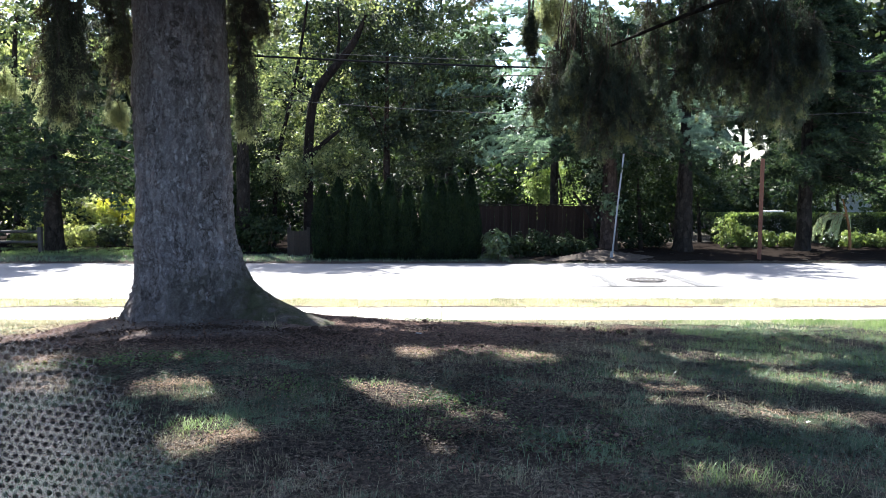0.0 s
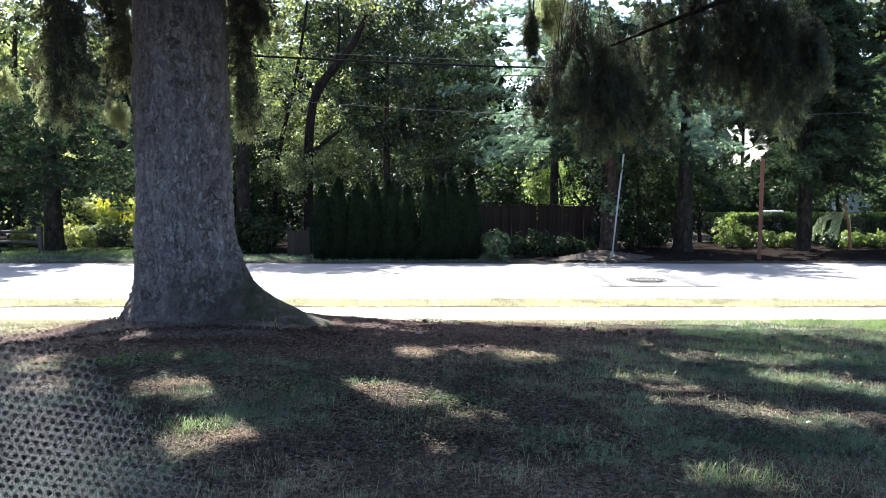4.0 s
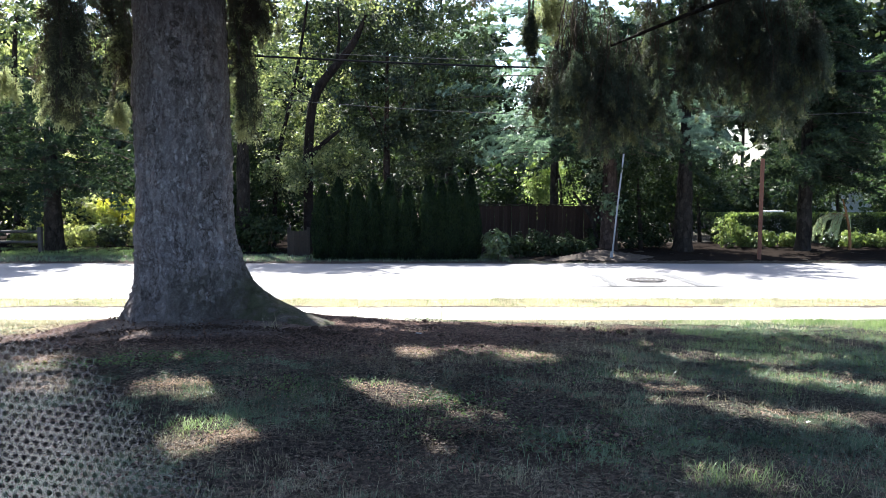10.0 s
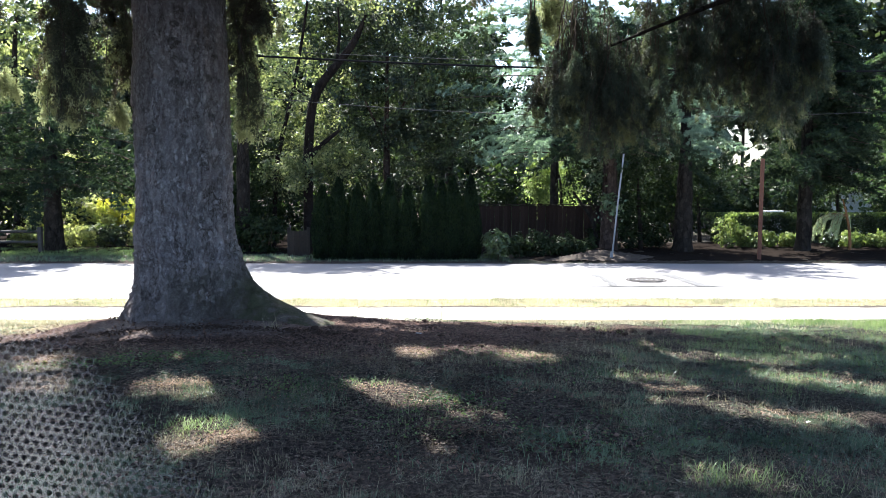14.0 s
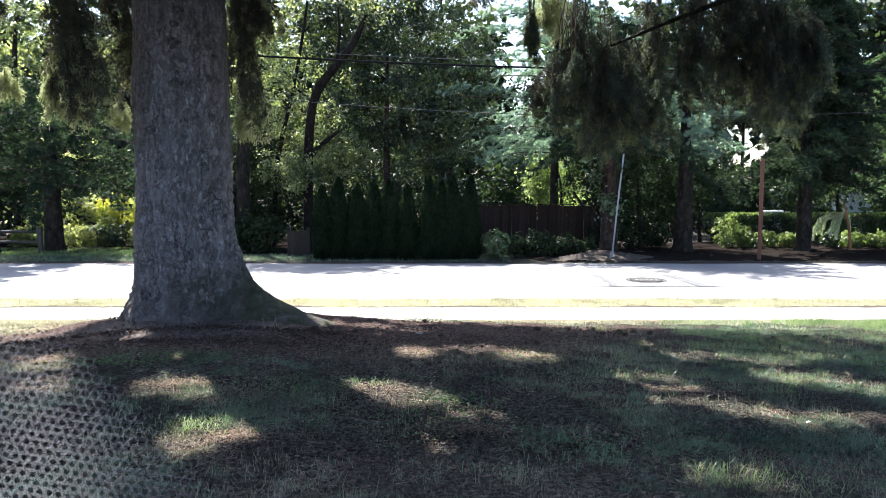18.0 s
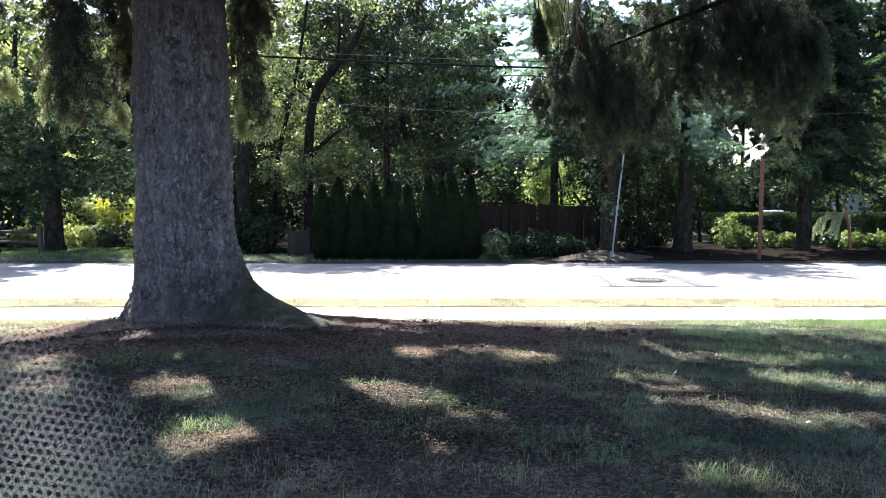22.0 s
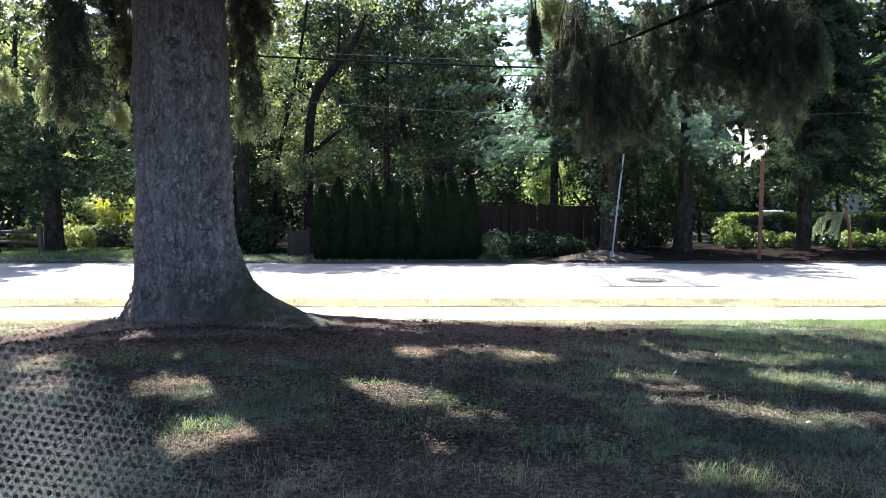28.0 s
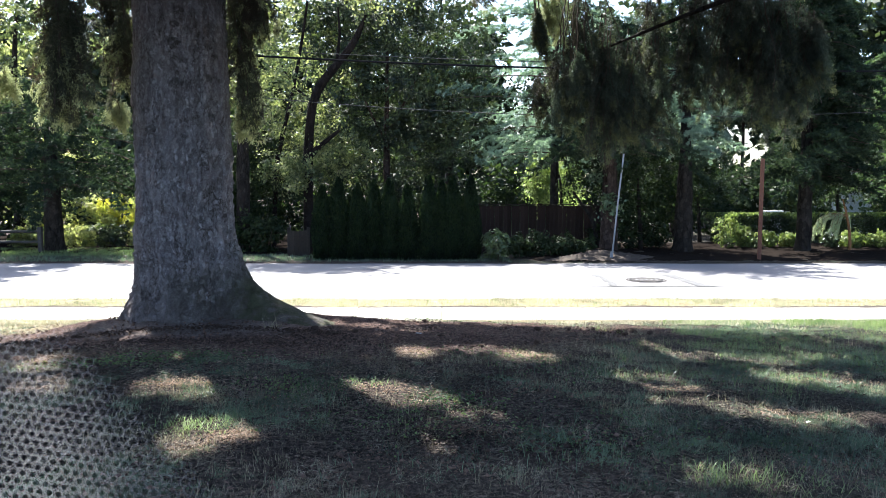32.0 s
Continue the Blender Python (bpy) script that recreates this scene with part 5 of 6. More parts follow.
# ---------------------------------------------------------------- fences, posts, wires, house
def board_fence():
    t = thing("board_fence", None, "red-brown stained wooden board fence, partly hidden by shrubs", "fence", at=(1.2, 27.0, -0.90))
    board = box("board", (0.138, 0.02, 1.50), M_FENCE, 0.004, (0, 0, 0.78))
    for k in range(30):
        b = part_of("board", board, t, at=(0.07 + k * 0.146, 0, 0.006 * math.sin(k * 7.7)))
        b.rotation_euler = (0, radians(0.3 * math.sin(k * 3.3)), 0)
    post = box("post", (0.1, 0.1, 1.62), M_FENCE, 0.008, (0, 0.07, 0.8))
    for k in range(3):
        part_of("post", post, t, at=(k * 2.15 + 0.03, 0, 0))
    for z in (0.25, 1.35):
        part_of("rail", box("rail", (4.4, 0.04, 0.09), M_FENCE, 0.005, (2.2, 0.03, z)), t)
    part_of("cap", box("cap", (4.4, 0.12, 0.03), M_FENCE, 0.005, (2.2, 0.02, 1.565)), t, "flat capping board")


def grey_gate():
    t = thing("wooden_gate", None, "weathered grey board gate beside the hedge", "gate", at=(-4.85, 24.4, -0.94))
    for k in range(4):
        part_of("board", box("board", (0.13, 0.02, 0.86), M_GREYWOOD, 0.004, (0, 0, 0.45)), t, at=(0.13 + k * 0.137, 0, 0.01 * math.sin(k * 5)))
    for x in (0.03, 0.64):
        part_of("post", box("post", (0.09, 0.09, 1.0), M_GREYWOOD, 0.008, (0, 0.03, 0.48)), t, at=(x, 0, 0))


def rail_fence():
    t = thing("rail_fence", None, "weathered two-rail wooden fence behind the verge", "fence", at=(-13.15, 25.5, -0.91))
    for k in range(5):
        part_of("post", box("post", (0.13, 0.13, 1.0), M_RAIL, 0.012, (0, 0, 0.4)), t, at=(-k * 2.4, 0, 0))
        if k < 4:
            for z in (0.42, 0.76):
                part_of("rail", mesh_of("rail", *tube_arrays(bent([(-k * 2.4, 0, z), (-k * 2.4 - 1.2, 0, z - 0.02), (-k * 2.4 - 2.4, 0, z + 0.01)], 8), [0.05, 0.045], 6, 0.08, k), M_RAIL), t)


def sign_post():
    g = float(ground_z(4.94, 22.9))
    t = thing("sign_post", mesh_of("sign_post", *tube_arrays([(0, 0, -0.2), (0.155, 0, 1.54), (0.31, 0, 3.09)], [0.026, 0.026], 10), M_STEEL, True), "leaning bare galvanised steel post at the kerb", "post", at=(4.94, 22.9, g))
    part_of("base_collar", mesh_of("base_collar", *tube_arrays([(-0.005, 0, 0), (0.02, 0, 0.25)], [0.042, 0.04], 10), M_STEEL), t)
    bm = bmesh.new()
    bmesh.ops.create_cone(bm, cap_ends=True, segments=10, radius1=0.033, radius2=0.025, depth=0.02, matrix=Matrix.Translation((0.31, 0, 3.10)))
    part_of("cap", bm_mesh("cap", bm, M_STEEL), t)
    t = thing("wooden_post", box("wooden_post", (0.115, 0.115, 3.17), M_RUST, 0.012, (0, 0, 1.385)), "red-brown square post standing at the roadside", "post", at=(9.31, 22.95, float(ground_z(9.31, 22.95))))
    t.rotation_euler = (0, radians(0.1), radians(-22))


def wires():
    for z0, c, x0, y, r, lab in ((4.86, 0.00158, 11.5, 24.6, 0.03, "thick black overhead cable"), (5.16, 0.0016, 11.5, 25.4, 0.009, "thin black overhead wire"),
                                 (3.47, 0.0037, 7.0, 24.6, 0.011, "thin grey overhead wire")):
        xs = np.linspace(-8.2, 40, 48)
        path = np.stack([xs, np.full(48, y), z0 + c * (xs - x0) ** 2], axis=1)
        thing("overhead_wire", mesh_of("overhead_wire", *tube_arrays(path, [r], 6), M_CABLE if r > 0.02 else M_WIRE, True), lab + " across the trees", "wire", "overhead wires")
    for x in (-8.2, 40):
        t = thing("utility_pole", mesh_of("utility_pole", *tube_arrays([(0, 0, -0.3), (0, 0, 4), (0, 0, 9)], [0.16, 0.12], 12), M_BARK2, True), "dark wooden utility pole by the road", "pole", at=(x, 24.85, -0.83))
        part_of("crossarm", box("crossarm", (0.1, 1.6, 0.1), M_BARK2, 0.01, (0, 0, 7.6)), t)


def house():
    t = thing("house", None, "grey-green sided house glimpsed through the conifers", "house", at=(27.7, 43.0, -1.47))
    part_of("wall", box("wall", (11, 6, 2.9), M_SIDING, 0.02, (0, 3, 1.45)), t)
    for k in range(11):
        part_of("siding_board", box("siding_board", (11.04, 0.03, 0.03), M_SIDING, 0.004, (0, -0.015, 0.25 + k * 0.25)), t)
    bm = bmesh.new()
    vs = [bm.verts.new(c) for c in ((-6, -0.6, 2.8), (6, -0.6, 2.8), (6, 6.6, 2.8), (-6, 6.6, 2.8), (-6, 3, 4.0), (6, 3, 4.0))]
    for q in ((0, 1, 5, 4), (2, 3, 4, 5), (0, 4, 3), (1, 2, 5), (0, 3, 2, 1)):
        bm.faces.new([vs[i] for i in q])
    part_of("roof", bm_mesh("roof", bm, M_ROOF), t, "grey shingle roof")
    for x in (-3.6, 0.2, 3.6):
        w = part_of("window", box("window", (1.3, 0.08, 1.3), M_HOUSE, 0.01, (0, 0, 0)), t, "white-framed window", at=(x, -0.03, 1.5))
        part_of("pane", box("pane", (1.1, 0.02, 1.1), M_PANE, 0, (0, -0.045, 0)), w)


def garden_wall():
    """A short painted wall of which a piece shows between the trunks, above the hedge."""
    g = float(ground_z(15.5, 36.8))
    t = thing("garden_wall", None, "short white-painted garden wall behind the hedge", "wall", at=(15.0, 36.8, g))
    part_of("wall", box("wall", (0.9, 0.2, 0.02 - g), M_HOUSE, 0.01, (0.45, 0, (0.02 - g) / 2)), t)
    part_of("coping", box("coping", (1.0, 0.3, 0.07), M_HOUSE, 0.015, (0.45, 0, 0.05 - g)), t)


def garden_arbour():
    t = thing("garden_arbour", None, "white painted wooden garden arbour behind the hedge", "arbour", at=(16.0, 40.0, -1.45))
    for x in (-0.42, 0.05):
        part_of("post", box("post", (0.09, 0.09, 1.95), M_HOUSE, 0.01, (x, 0, 0.95)), t)
    part_of("beam", box("beam", (0.95, 0.14, 0.12), M_HOUSE, 0.012, (-0.1, 0, 1.96)), t)
    for x in (-0.45, -0.2, 0.05, 0.3):
        part_of("rafter", box("rafter", (0.05, 0.7, 0.07), M_HOUSE, 0.006, (x, 0, 2.05)), t)


garden_arbour()
garden_wall()
board_fence()
grey_gate()
rail_fence()
sign_post()
wires()
house()


def far_bed():
    """The mulch bed under the conifers and the dry soil heap at the leaning post."""
    rng = np.random.default_rng(210)
    xs = np.linspace(2.6, 24, 90)
    ys = np.linspace(22.7, 30.0, 26)
    X, Y = np.meshgrid(xs, ys)
    Z = ground_z(X, Y) + 0.03 + 0.02 * rng.standard_normal(X.shape)
    heap = 0.26 * np.exp(-((X - 4.8) / 1.1) ** 2 - ((Y - 24.0) / 0.7) ** 2)
    Z += heap
    Z -= 0.06 * ((X < 2.7) | (Y < 22.75) | (X > 23.8) | (Y > 29.8))
    n, m = X.shape
    i = np.arange(n - 1)[:, None] * m
    j = np.arange(m - 1)[None, :]
    f = np.stack([i + j, i + j + 1, i + m + j + 1, i + m + j], axis=-1).reshape(-1, 4)
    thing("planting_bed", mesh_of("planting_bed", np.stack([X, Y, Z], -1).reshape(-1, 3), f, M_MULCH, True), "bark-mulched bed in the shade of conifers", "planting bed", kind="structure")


def woodland_floor():
    rng = np.random.default_rng(211)
    X, Y = np.meshgrid(np.linspace(-26, 2.5, 80), np.linspace(24.9, 38, 26))
    Z = ground_z(X, Y) + 0.04 + 0.025 * rng.standard_normal(X.shape)
    Z -= 0.08 * ((X < -25.5) | (Y < 25.2) | (X > 2.2) | (Y > 37.5))
    n, m = X.shape
    i = np.arange(n - 1)[:, None] * m
    j = np.arange(m - 1)[None, :]
    f = np.stack([i + j, i + j + 1, i + m + j + 1, i + m + j], axis=-1).reshape(-1, 4)
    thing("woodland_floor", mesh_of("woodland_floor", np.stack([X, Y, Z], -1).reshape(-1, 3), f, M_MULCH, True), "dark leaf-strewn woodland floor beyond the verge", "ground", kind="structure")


woodland_floor()
far_bed()


def soil_heap():
    """A low heap of dry soil at the foot of the leaning post."""
    rng = np.random.default_rng(212)
    X, Y = np.meshgrid(np.linspace(3.0, 7.2, 84), np.linspace(22.62, 24.6, 36))
    h = 0.21 * np.exp(-((X - 4.75) / 0.75) ** 2 - ((Y - 23.6) / 0.6) ** 2) + 0.07 * np.exp(-((X - 3.9) / 0.6) ** 2 - ((Y - 23.1) / 0.4) ** 2) + 0.08 * np.exp(-((X - 5.8) / 0.6) ** 2 - ((Y - 23.4) / 0.4) ** 2)
    Z = ground_z(X, Y) + h * (1 + 0.12 * rng.standard_normal(X.shape)) + 0.012 * rng.standard_normal(X.shape) - 0.02 + 0.05 * np.minimum(1, 20 * h)
    n, m = X.shape
    i = np.arange(n - 1)[:, None] * m
    j = np.arange(m - 1)[None, :]
    f = np.stack([i + j, i + j + 1, i + m + j + 1, i + m + j], axis=-1).reshape(-1, 4)
    thing("soil_heap", mesh_of("soil_heap", np.stack([X, Y, Z], -1).reshape(-1, 3), f, M_DRYSOIL, True), "low heap of dry tan soil round the leaning post", "soil heap")


soil_heap()


# ---------------------------------------------------------------- window pane and perforated seat back
def window_corner():
    w = thing("window_1", None, "clear window pane in a slim dark metal frame", "window", at=(0, 0.25, 0.95), kind="structure")
    pane = part_of("pane", box("pane", (1.2, 0.004, 1.0), M_GLASS, 0, (0, 0, 0.52)), w, "clear reflecting glass")
    pane.data.materials.append(M_CLEAR)
    for face in pane.data.polygons:
        face.material_index = 0 if face.normal.y < -0.5 else 1
    pane.visible_shadow = False
    for nm, size, c in (("window_frame", (1.28, 0.04, 0.04), (0, 0, 0.0)), ("window_frame", (1.28, 0.04, 0.04), (0, 0, 1.04)),
                        ("window_frame", (0.04, 0.04, 1.0), (-0.62, 0, 0.52)), ("window_frame", (0.04, 0.04, 1.0), (0.62, 0, 0.52))):
        part_of(nm, box(nm, size, M_FRAME, 0.004, c), w)
    thing("wall_front", box("wall_front", (1.4, 0.1, 0.85), M_WALL, 0.005, (0, 0.25, 0.5)), "dark low wall below the window", "wall", kind="structure")
    # unseen wall, added so that the pane reflects only a faint dark veil
    thing("wall_back", box("wall_back", (5.0, 0.12, 2.45), M_WALL, 0.01, (0, -1.6, 1.3)), "plain dark wall added behind the viewer to keep reflections in the pane faint", "wall", kind="structure")
    # unseen roof board, added to keep the sun off that wall
    thing("ceiling", box("ceiling", (5.0, 1.2, 0.06), M_WALL, 0.01, (0, -1.05, 2.56)), "plain dark roof board added to shade the wall behind the viewer", "ceiling", kind="structure")


window_corner()


def perforated_back():
    """A sheet-metal seat back with staggered round holes, standing beside the viewer."""
    t = thing("perforated_seat", None, "pale grey perforated sheet-metal seat back", "seat", at=(-0.30, -0.33, 0.119))
    pitch, r, sides = 0.0103, 0.0031, 8
    verts, faces = [], []
    base = 0
    half = np.array([(1, 0), (1, 1), (0, 1), (-1, 1), (-1, 0), (-1, -1), (0, -1), (1, -1)]) * np.array([pitch / 2, pitch * 0.433])
    cell = half / np.linalg.norm(half, axis=1)[:, None]
    for row in range(-20, 13):
        for col in range(-30, 55):
            cx, cz = (col + 0.5 * (row % 2)) * pitch, row * pitch * 0.866
            # outline cut along the line where the sheet's reflection should fade
            inside = 0.11 - 0.60 * max(0.0, cx + 0.18) ** 1.25 - 0.35 * max(0.0, cx + 0.18) - cz
            if inside < 0:
                continue
            hole = r + 0.0013 * max(0.0, 1 - inside / 0.09)          # wider towards the rim, so that the reflection fades out
            for (hx, hz), (ox, oz) in zip(cell * hole, half):
                verts.append((cx + hx, 0, cz + hz))
                verts.append((cx + ox, 0, cz + oz))
            for k in range(sides):
                a, b = base + 2 * k, base + 2 * ((k + 1) % sides)
                faces.append((a, a + 1, b + 1, b))
            base += 2 * sides
    me = mesh_of("perforated_sheet", verts, np.array(faces), M_PERF)
    s = part_of("perforated_sheet", me, t, at=(0, 0, 1.13))
    s.rotation_euler = (0, radians(9), 0)
    xs = np.linspace(-0.31, 0.56, 40)
    rim = 0.10 - 0.60 * np.maximum(0.0, xs + 0.18) ** 1.25 - 0.35 * np.maximum(0.0, xs + 0.18)
    rows = [(xs, dy, z) for dy in (-0.025, -0.035) for z in (np.minimum(rim, 0.095), np.full(40, -0.20))]
    v = np.concatenate([np.stack([a, np.full(40, dy), np.maximum(z, -0.20)], 1) for a, dy, z in rows])
    k = np.arange(39)
    f = np.concatenate([np.stack([b0 + k, b0 + k + 1, b1 + k + 1, b1 + k], 1) for b0, b1 in ((0, 40), (80, 120), (0, 80), (40, 120))])
    # board added behind the sheet to darken the holes
    back = part_of("backing", mesh_of("backing", v, f, M_WALL), t, "dark board added to keep the holes dark", at=(0, 0, 1.13))
    back.rotation_euler = (0, radians(9), 0)
    for x in (-0.28, 0.10):
        part_of("leg", box("leg", (0.03, 0.03, 1.2), M_FRAME, 0.004, (x, -0.055, 0.58)), t)


perforated_back()


# ---------------------------------------------------------------- grass and litter
def patchy(x, y, scale, seed):
    """Smooth random patches between 0 and 1 over the plan."""
    rng = np.random.default_rng(seed)
    grid = rng.random((64, 64))
    u, v = (x / scale) % 63, (y / scale) % 63
    i, j = np.floor(u).astype(int), np.floor(v).astype(int)
    a, b = u - i, v - j
    a, b = a * a * (3 - 2 * a), b * b * (3 - 2 * b)
    return (grid[i, j] * (1 - a) + grid[i + 1, j] * a) * (1 - b) + (grid[i, j + 1] * (1 - a) + grid[i + 1, j + 1] * a) * b


def lawn_points(rng, n, y0=3.2, y1=9.6):
    y = y0 + (y1 - y0) * rng.random(n) ** 1.25
    x = (rng.random(n) * 2 - 1) * (0.62 * y + 0.3)
    return x, y


def soil_here(x, y):
    return np.maximum(np.exp(-(((x + 1.7) / 2.6) ** 2 + ((y - 7.2) / 1.2) ** 2) ** 1.5), np.exp(-(((x - 0.3) / 1.9) ** 2 + ((y - 7.9) / 0.95) ** 2) ** 1.5))


def dry_here(x, y):
    return np.exp(-(((x - 1.5) / 1.4) ** 2 + ((y - 7.0) / 1.7) ** 2) ** 1.5)


def bare_here(x, y):
    """The trodden middle of the lawn, where dark crumbly soil shows through."""
    return np.maximum(np.exp(-(((x - 0.30) / 0.75) ** 2 + ((y - 4.5) / 1.2) ** 2) ** 1.5), 0.7 * np.exp(-(((x + 0.45) / 0.7) ** 2 + ((y - 3.75) / 0.35) ** 2) ** 1.5))


def arched_blades(rng, x, y, z, length, width, bow=0.8):
    """Long blades that rise and arch over to one side, in three tapering pieces."""
    n = len(x)
    a = rng.random(n) * 2 * np.pi
    out = np.stack([np.cos(a), np.sin(a), np.zeros(n)], axis=1)
    side = np.stack([-np.sin(a), np.cos(a), np.zeros(n)], axis=1)
    b = bow * (0.4 + 0.8 * rng.random(n))
    root = np.stack([x, y, z - 0.01], axis=1)
    rows = []
    for t, w in ((0.0, 0.8), (0.4, 1.0), (0.75, 0.7), (1.0, 0.08)):
        c = root + out * (length * b * t ** 1.8)[:, None] + np.array([0, 0, 1.0]) * (length * (t - 0.38 * b * t ** 2.6))[:, None]
        rows += [c - side * (width * w * 0.5)[:, None], c + side * (width * w * 0.5)[:, None]]
    v = np.stack(rows, axis=1).reshape(-1, 3)
    f = np.array([(2 * k, 2 * k + 1, 2 * k + 3, 2 * k + 2) for k in range(3)])
    return v, (f[None] + 8 * np.arange(n)[:, None, None]).reshape(-1, 4)


def stand_blades(rng, x, y, z, length, width, lean=0.5):
    n = len(x)
    a = rng.random(n) * 2 * np.pi
    l = lean * np.abs(rng.standard_normal(n))
    up = unit(np.stack([np.cos(a) * l, np.sin(a) * l, np.ones(n)], axis=1))
    side = unit(np.stack([-np.sin(a + 0.6), np.cos(a + 0.6), np.zeros(n)], axis=1))
    root = np.stack([x, y, z - 0.01], axis=1)
    bow = np.stack([np.cos(a), np.sin(a), -0.4 * np.ones(n)], axis=1) * (l * 0.35 * length)[:, None]
    tip = root + up * length[:, None] + bow
    w = side * (width * 0.5)[:, None]
    return np.stack([root - w, root + w, tip], axis=1).reshape(-1, 3), np.arange(n * 3).reshape(-1, 3)


def grow():
    rng = np.random.default_rng(300)
    # green blades
    x, y = lawn_points(rng, 760000)
    d = patchy(x, y, 0.55, 1) * 0.5 + patchy(x, y, 0.17, 2) * 0.35 + patchy(x, y, 0.06, 31) * 0.15 + 0.16 * smooth01(0.3, 2.8, x) + 0.03 - 0.62 * soil_here(x, y) - 0.16 * dry_here(x, y) - 0.17 * bare_here(x, y)
    d = d + 0.16 * (patchy(x, y, 0.10, 61) - 0.5)
    keep = d + 0.07 * rng.standard_normal(len(x)) > 0.52
    x, y, d = x[keep], y[keep], d[keep]
    L = (0.012 + 0.026 * rng.random(len(x)) ** 1.5) * (0.7 + 1.3 * np.clip(d - 0.45, 0, 0.5)) * (1 + 0.35 * smooth01(0, 3, x)) * (0.5 + 1.5 * patchy(x, y, 0.07, 41) ** 2)
    thing("lawn_grass", mesh_of("lawn_grass", *stand_blades(rng, x, y, ground_z(x, y), L, 0.0034 + 0.0024 * rng.random(len(x)), 1.25), M_GRASS), "short patchy green grass on the lawn", "grass", kind="stuff")
    # straw
    x, y = lawn_points(rng, 260000)
    d = patchy(x, y, 0.4, 3) * 0.5 + patchy(x, y, 0.11, 4) * 0.5 - 0.5 * soil_here(x, y) - 0.15 * np.exp(-((x - 0.5) / 1.1) ** 2 - ((y - 3.9) / 0.5) ** 2) + 0.22 * dry_here(x, y) - 0.10 * bare_here(x, y)
    keep = d + 0.12 * rng.standard_normal(len(x)) > 0.56
    x, y = x[keep], y[keep]
    L = 0.02 + 0.075 * rng.random(len(x)) ** 3
    thing("dry_grass", mesh_of("dry_grass", *stand_blades(rng, x, y, ground_z(x, y), L, np.full(len(x), 0.003), 1.0), M_STRAW), "dry straw-coloured grass among the green", "grass", kind="stuff")
    # bleached stalks that stand above the turf, in loose groups
    gx, gy = lawn_points(rng, 520)
    idx = rng.integers(0, len(gx), 4200)
    x, y = gx[idx] + 0.07 * rng.standard_normal(4200), gy[idx] + 0.06 * rng.standard_normal(4200)
    keep = soil_here(x, y) < 0.25
    x, y = x[keep], y[keep]
    L = 0.035 + 0.085 * rng.random(len(x)) ** 1.5
    thing("dry_stalks", mesh_of("dry_stalks", *stand_blades(rng, x, y, ground_z(x, y), L, np.full(len(x), 0.0036), 0.45), M_STRAW), "thin bleached grass stalks standing above the turf", "grass", kind="stuff")
    # thatch: dead blades lying criss-cross in the turf
    x, y = lawn_points(rng, 120000)
    d = patchy(x, y, 0.3, 51) * 0.5 + patchy(x, y, 0.09, 52) * 0.5 - 0.3 * soil_here(x, y) + 0.1 * dry_here(x, y) - 0.12 * smooth01(0.8, 2.5, x)
    keep = d + 0.06 * rng.standard_normal(len(x)) > 0.56
    x, y = x[keep], y[keep]
    n = len(x)
    p = np.stack([x, y, ground_z(x, y) + 0.008 + 0.022 * rng.random(n)], axis=1)
    a, b = random_frames(rng, n, 0.72, 0)
    L = 0.014 + 0.040 * rng.random(n) ** 2
    thing("thatch", mesh_of("thatch", *needles(p, a, b, L, 0.0022 + 0.0022 * rng.random(n)), M_THATCH), "grey-tan dead grass lying in the turf", "grass", kind="stuff")
    # longer tufts of arching grass, the lightened ones mostly in sun flecks
    for material, label, spots in (
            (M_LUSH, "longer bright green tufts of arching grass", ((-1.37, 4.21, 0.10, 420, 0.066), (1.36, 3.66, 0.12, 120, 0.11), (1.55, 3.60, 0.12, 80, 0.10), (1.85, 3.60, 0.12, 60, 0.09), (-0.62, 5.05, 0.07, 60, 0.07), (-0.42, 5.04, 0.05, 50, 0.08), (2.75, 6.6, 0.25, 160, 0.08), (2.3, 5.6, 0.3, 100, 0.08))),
            (M_GRASS, "longer dull green tufts of grass", ((-0.72, 4.7, 0.12, 90, 0.08), (2.0, 4.3, 0.14, 90, 0.11), (0.0, 4.95, 0.12, 90, 0.08), (1.0, 4.5, 0.3, 160, 0.09), (0.6, 3.9, 0.3, 140, 0.09), (2.2, 3.9, 0.2, 120, 0.12), (1.8, 5.8, 0.4, 220, 0.10), (0.9, 5.6, 0.35, 180, 0.09), (-0.2, 3.7, 0.3, 120, 0.08)))):
        got = [(cx + sd * rng.standard_normal(m), cy + 0.7 * sd * rng.standard_normal(m), l * (0.45 + 0.75 * rng.random(m))) for cx, cy, sd, m, l in spots]
        x, y, L = (np.concatenate([g[k] for g in got]) for k in range(3))
        thing("grass_tufts", mesh_of("grass_tufts", *arched_blades(rng, x, y, ground_z(x, y), L, 0.0026 + 0.0019 * rng.random(len(x))), material), label, "grass", kind="stuff")
    # fallen needles, leaves and crumbs of soil
    x, y = lawn_points(rng, 26000)
    p = np.stack([x, y, ground_z(x, y) + 0.012 + 0.02 * rng.random(len(x))], axis=1)
    a, b = random_frames(rng, len(x), 0.75, 0)
    L = 0.010 + 0.028 * rng.random(len(x)) ** 3
    thing("needle_litter", mesh_of("needle_litter", *blades(p, a, b, L, L * 0.3), M_LITTER), "brown fallen needles and bits of bark", "litter", kind="stuff")
    x, y = lawn_points(rng, 50000)
    k = patchy(x, y, 0.35, 12) * 0.6 + patchy(x, y, 0.12, 13) * 0.4 - 0.3 * soil_here(x, y) - 0.12 * smooth01(0.5, 3, x) > 0.42
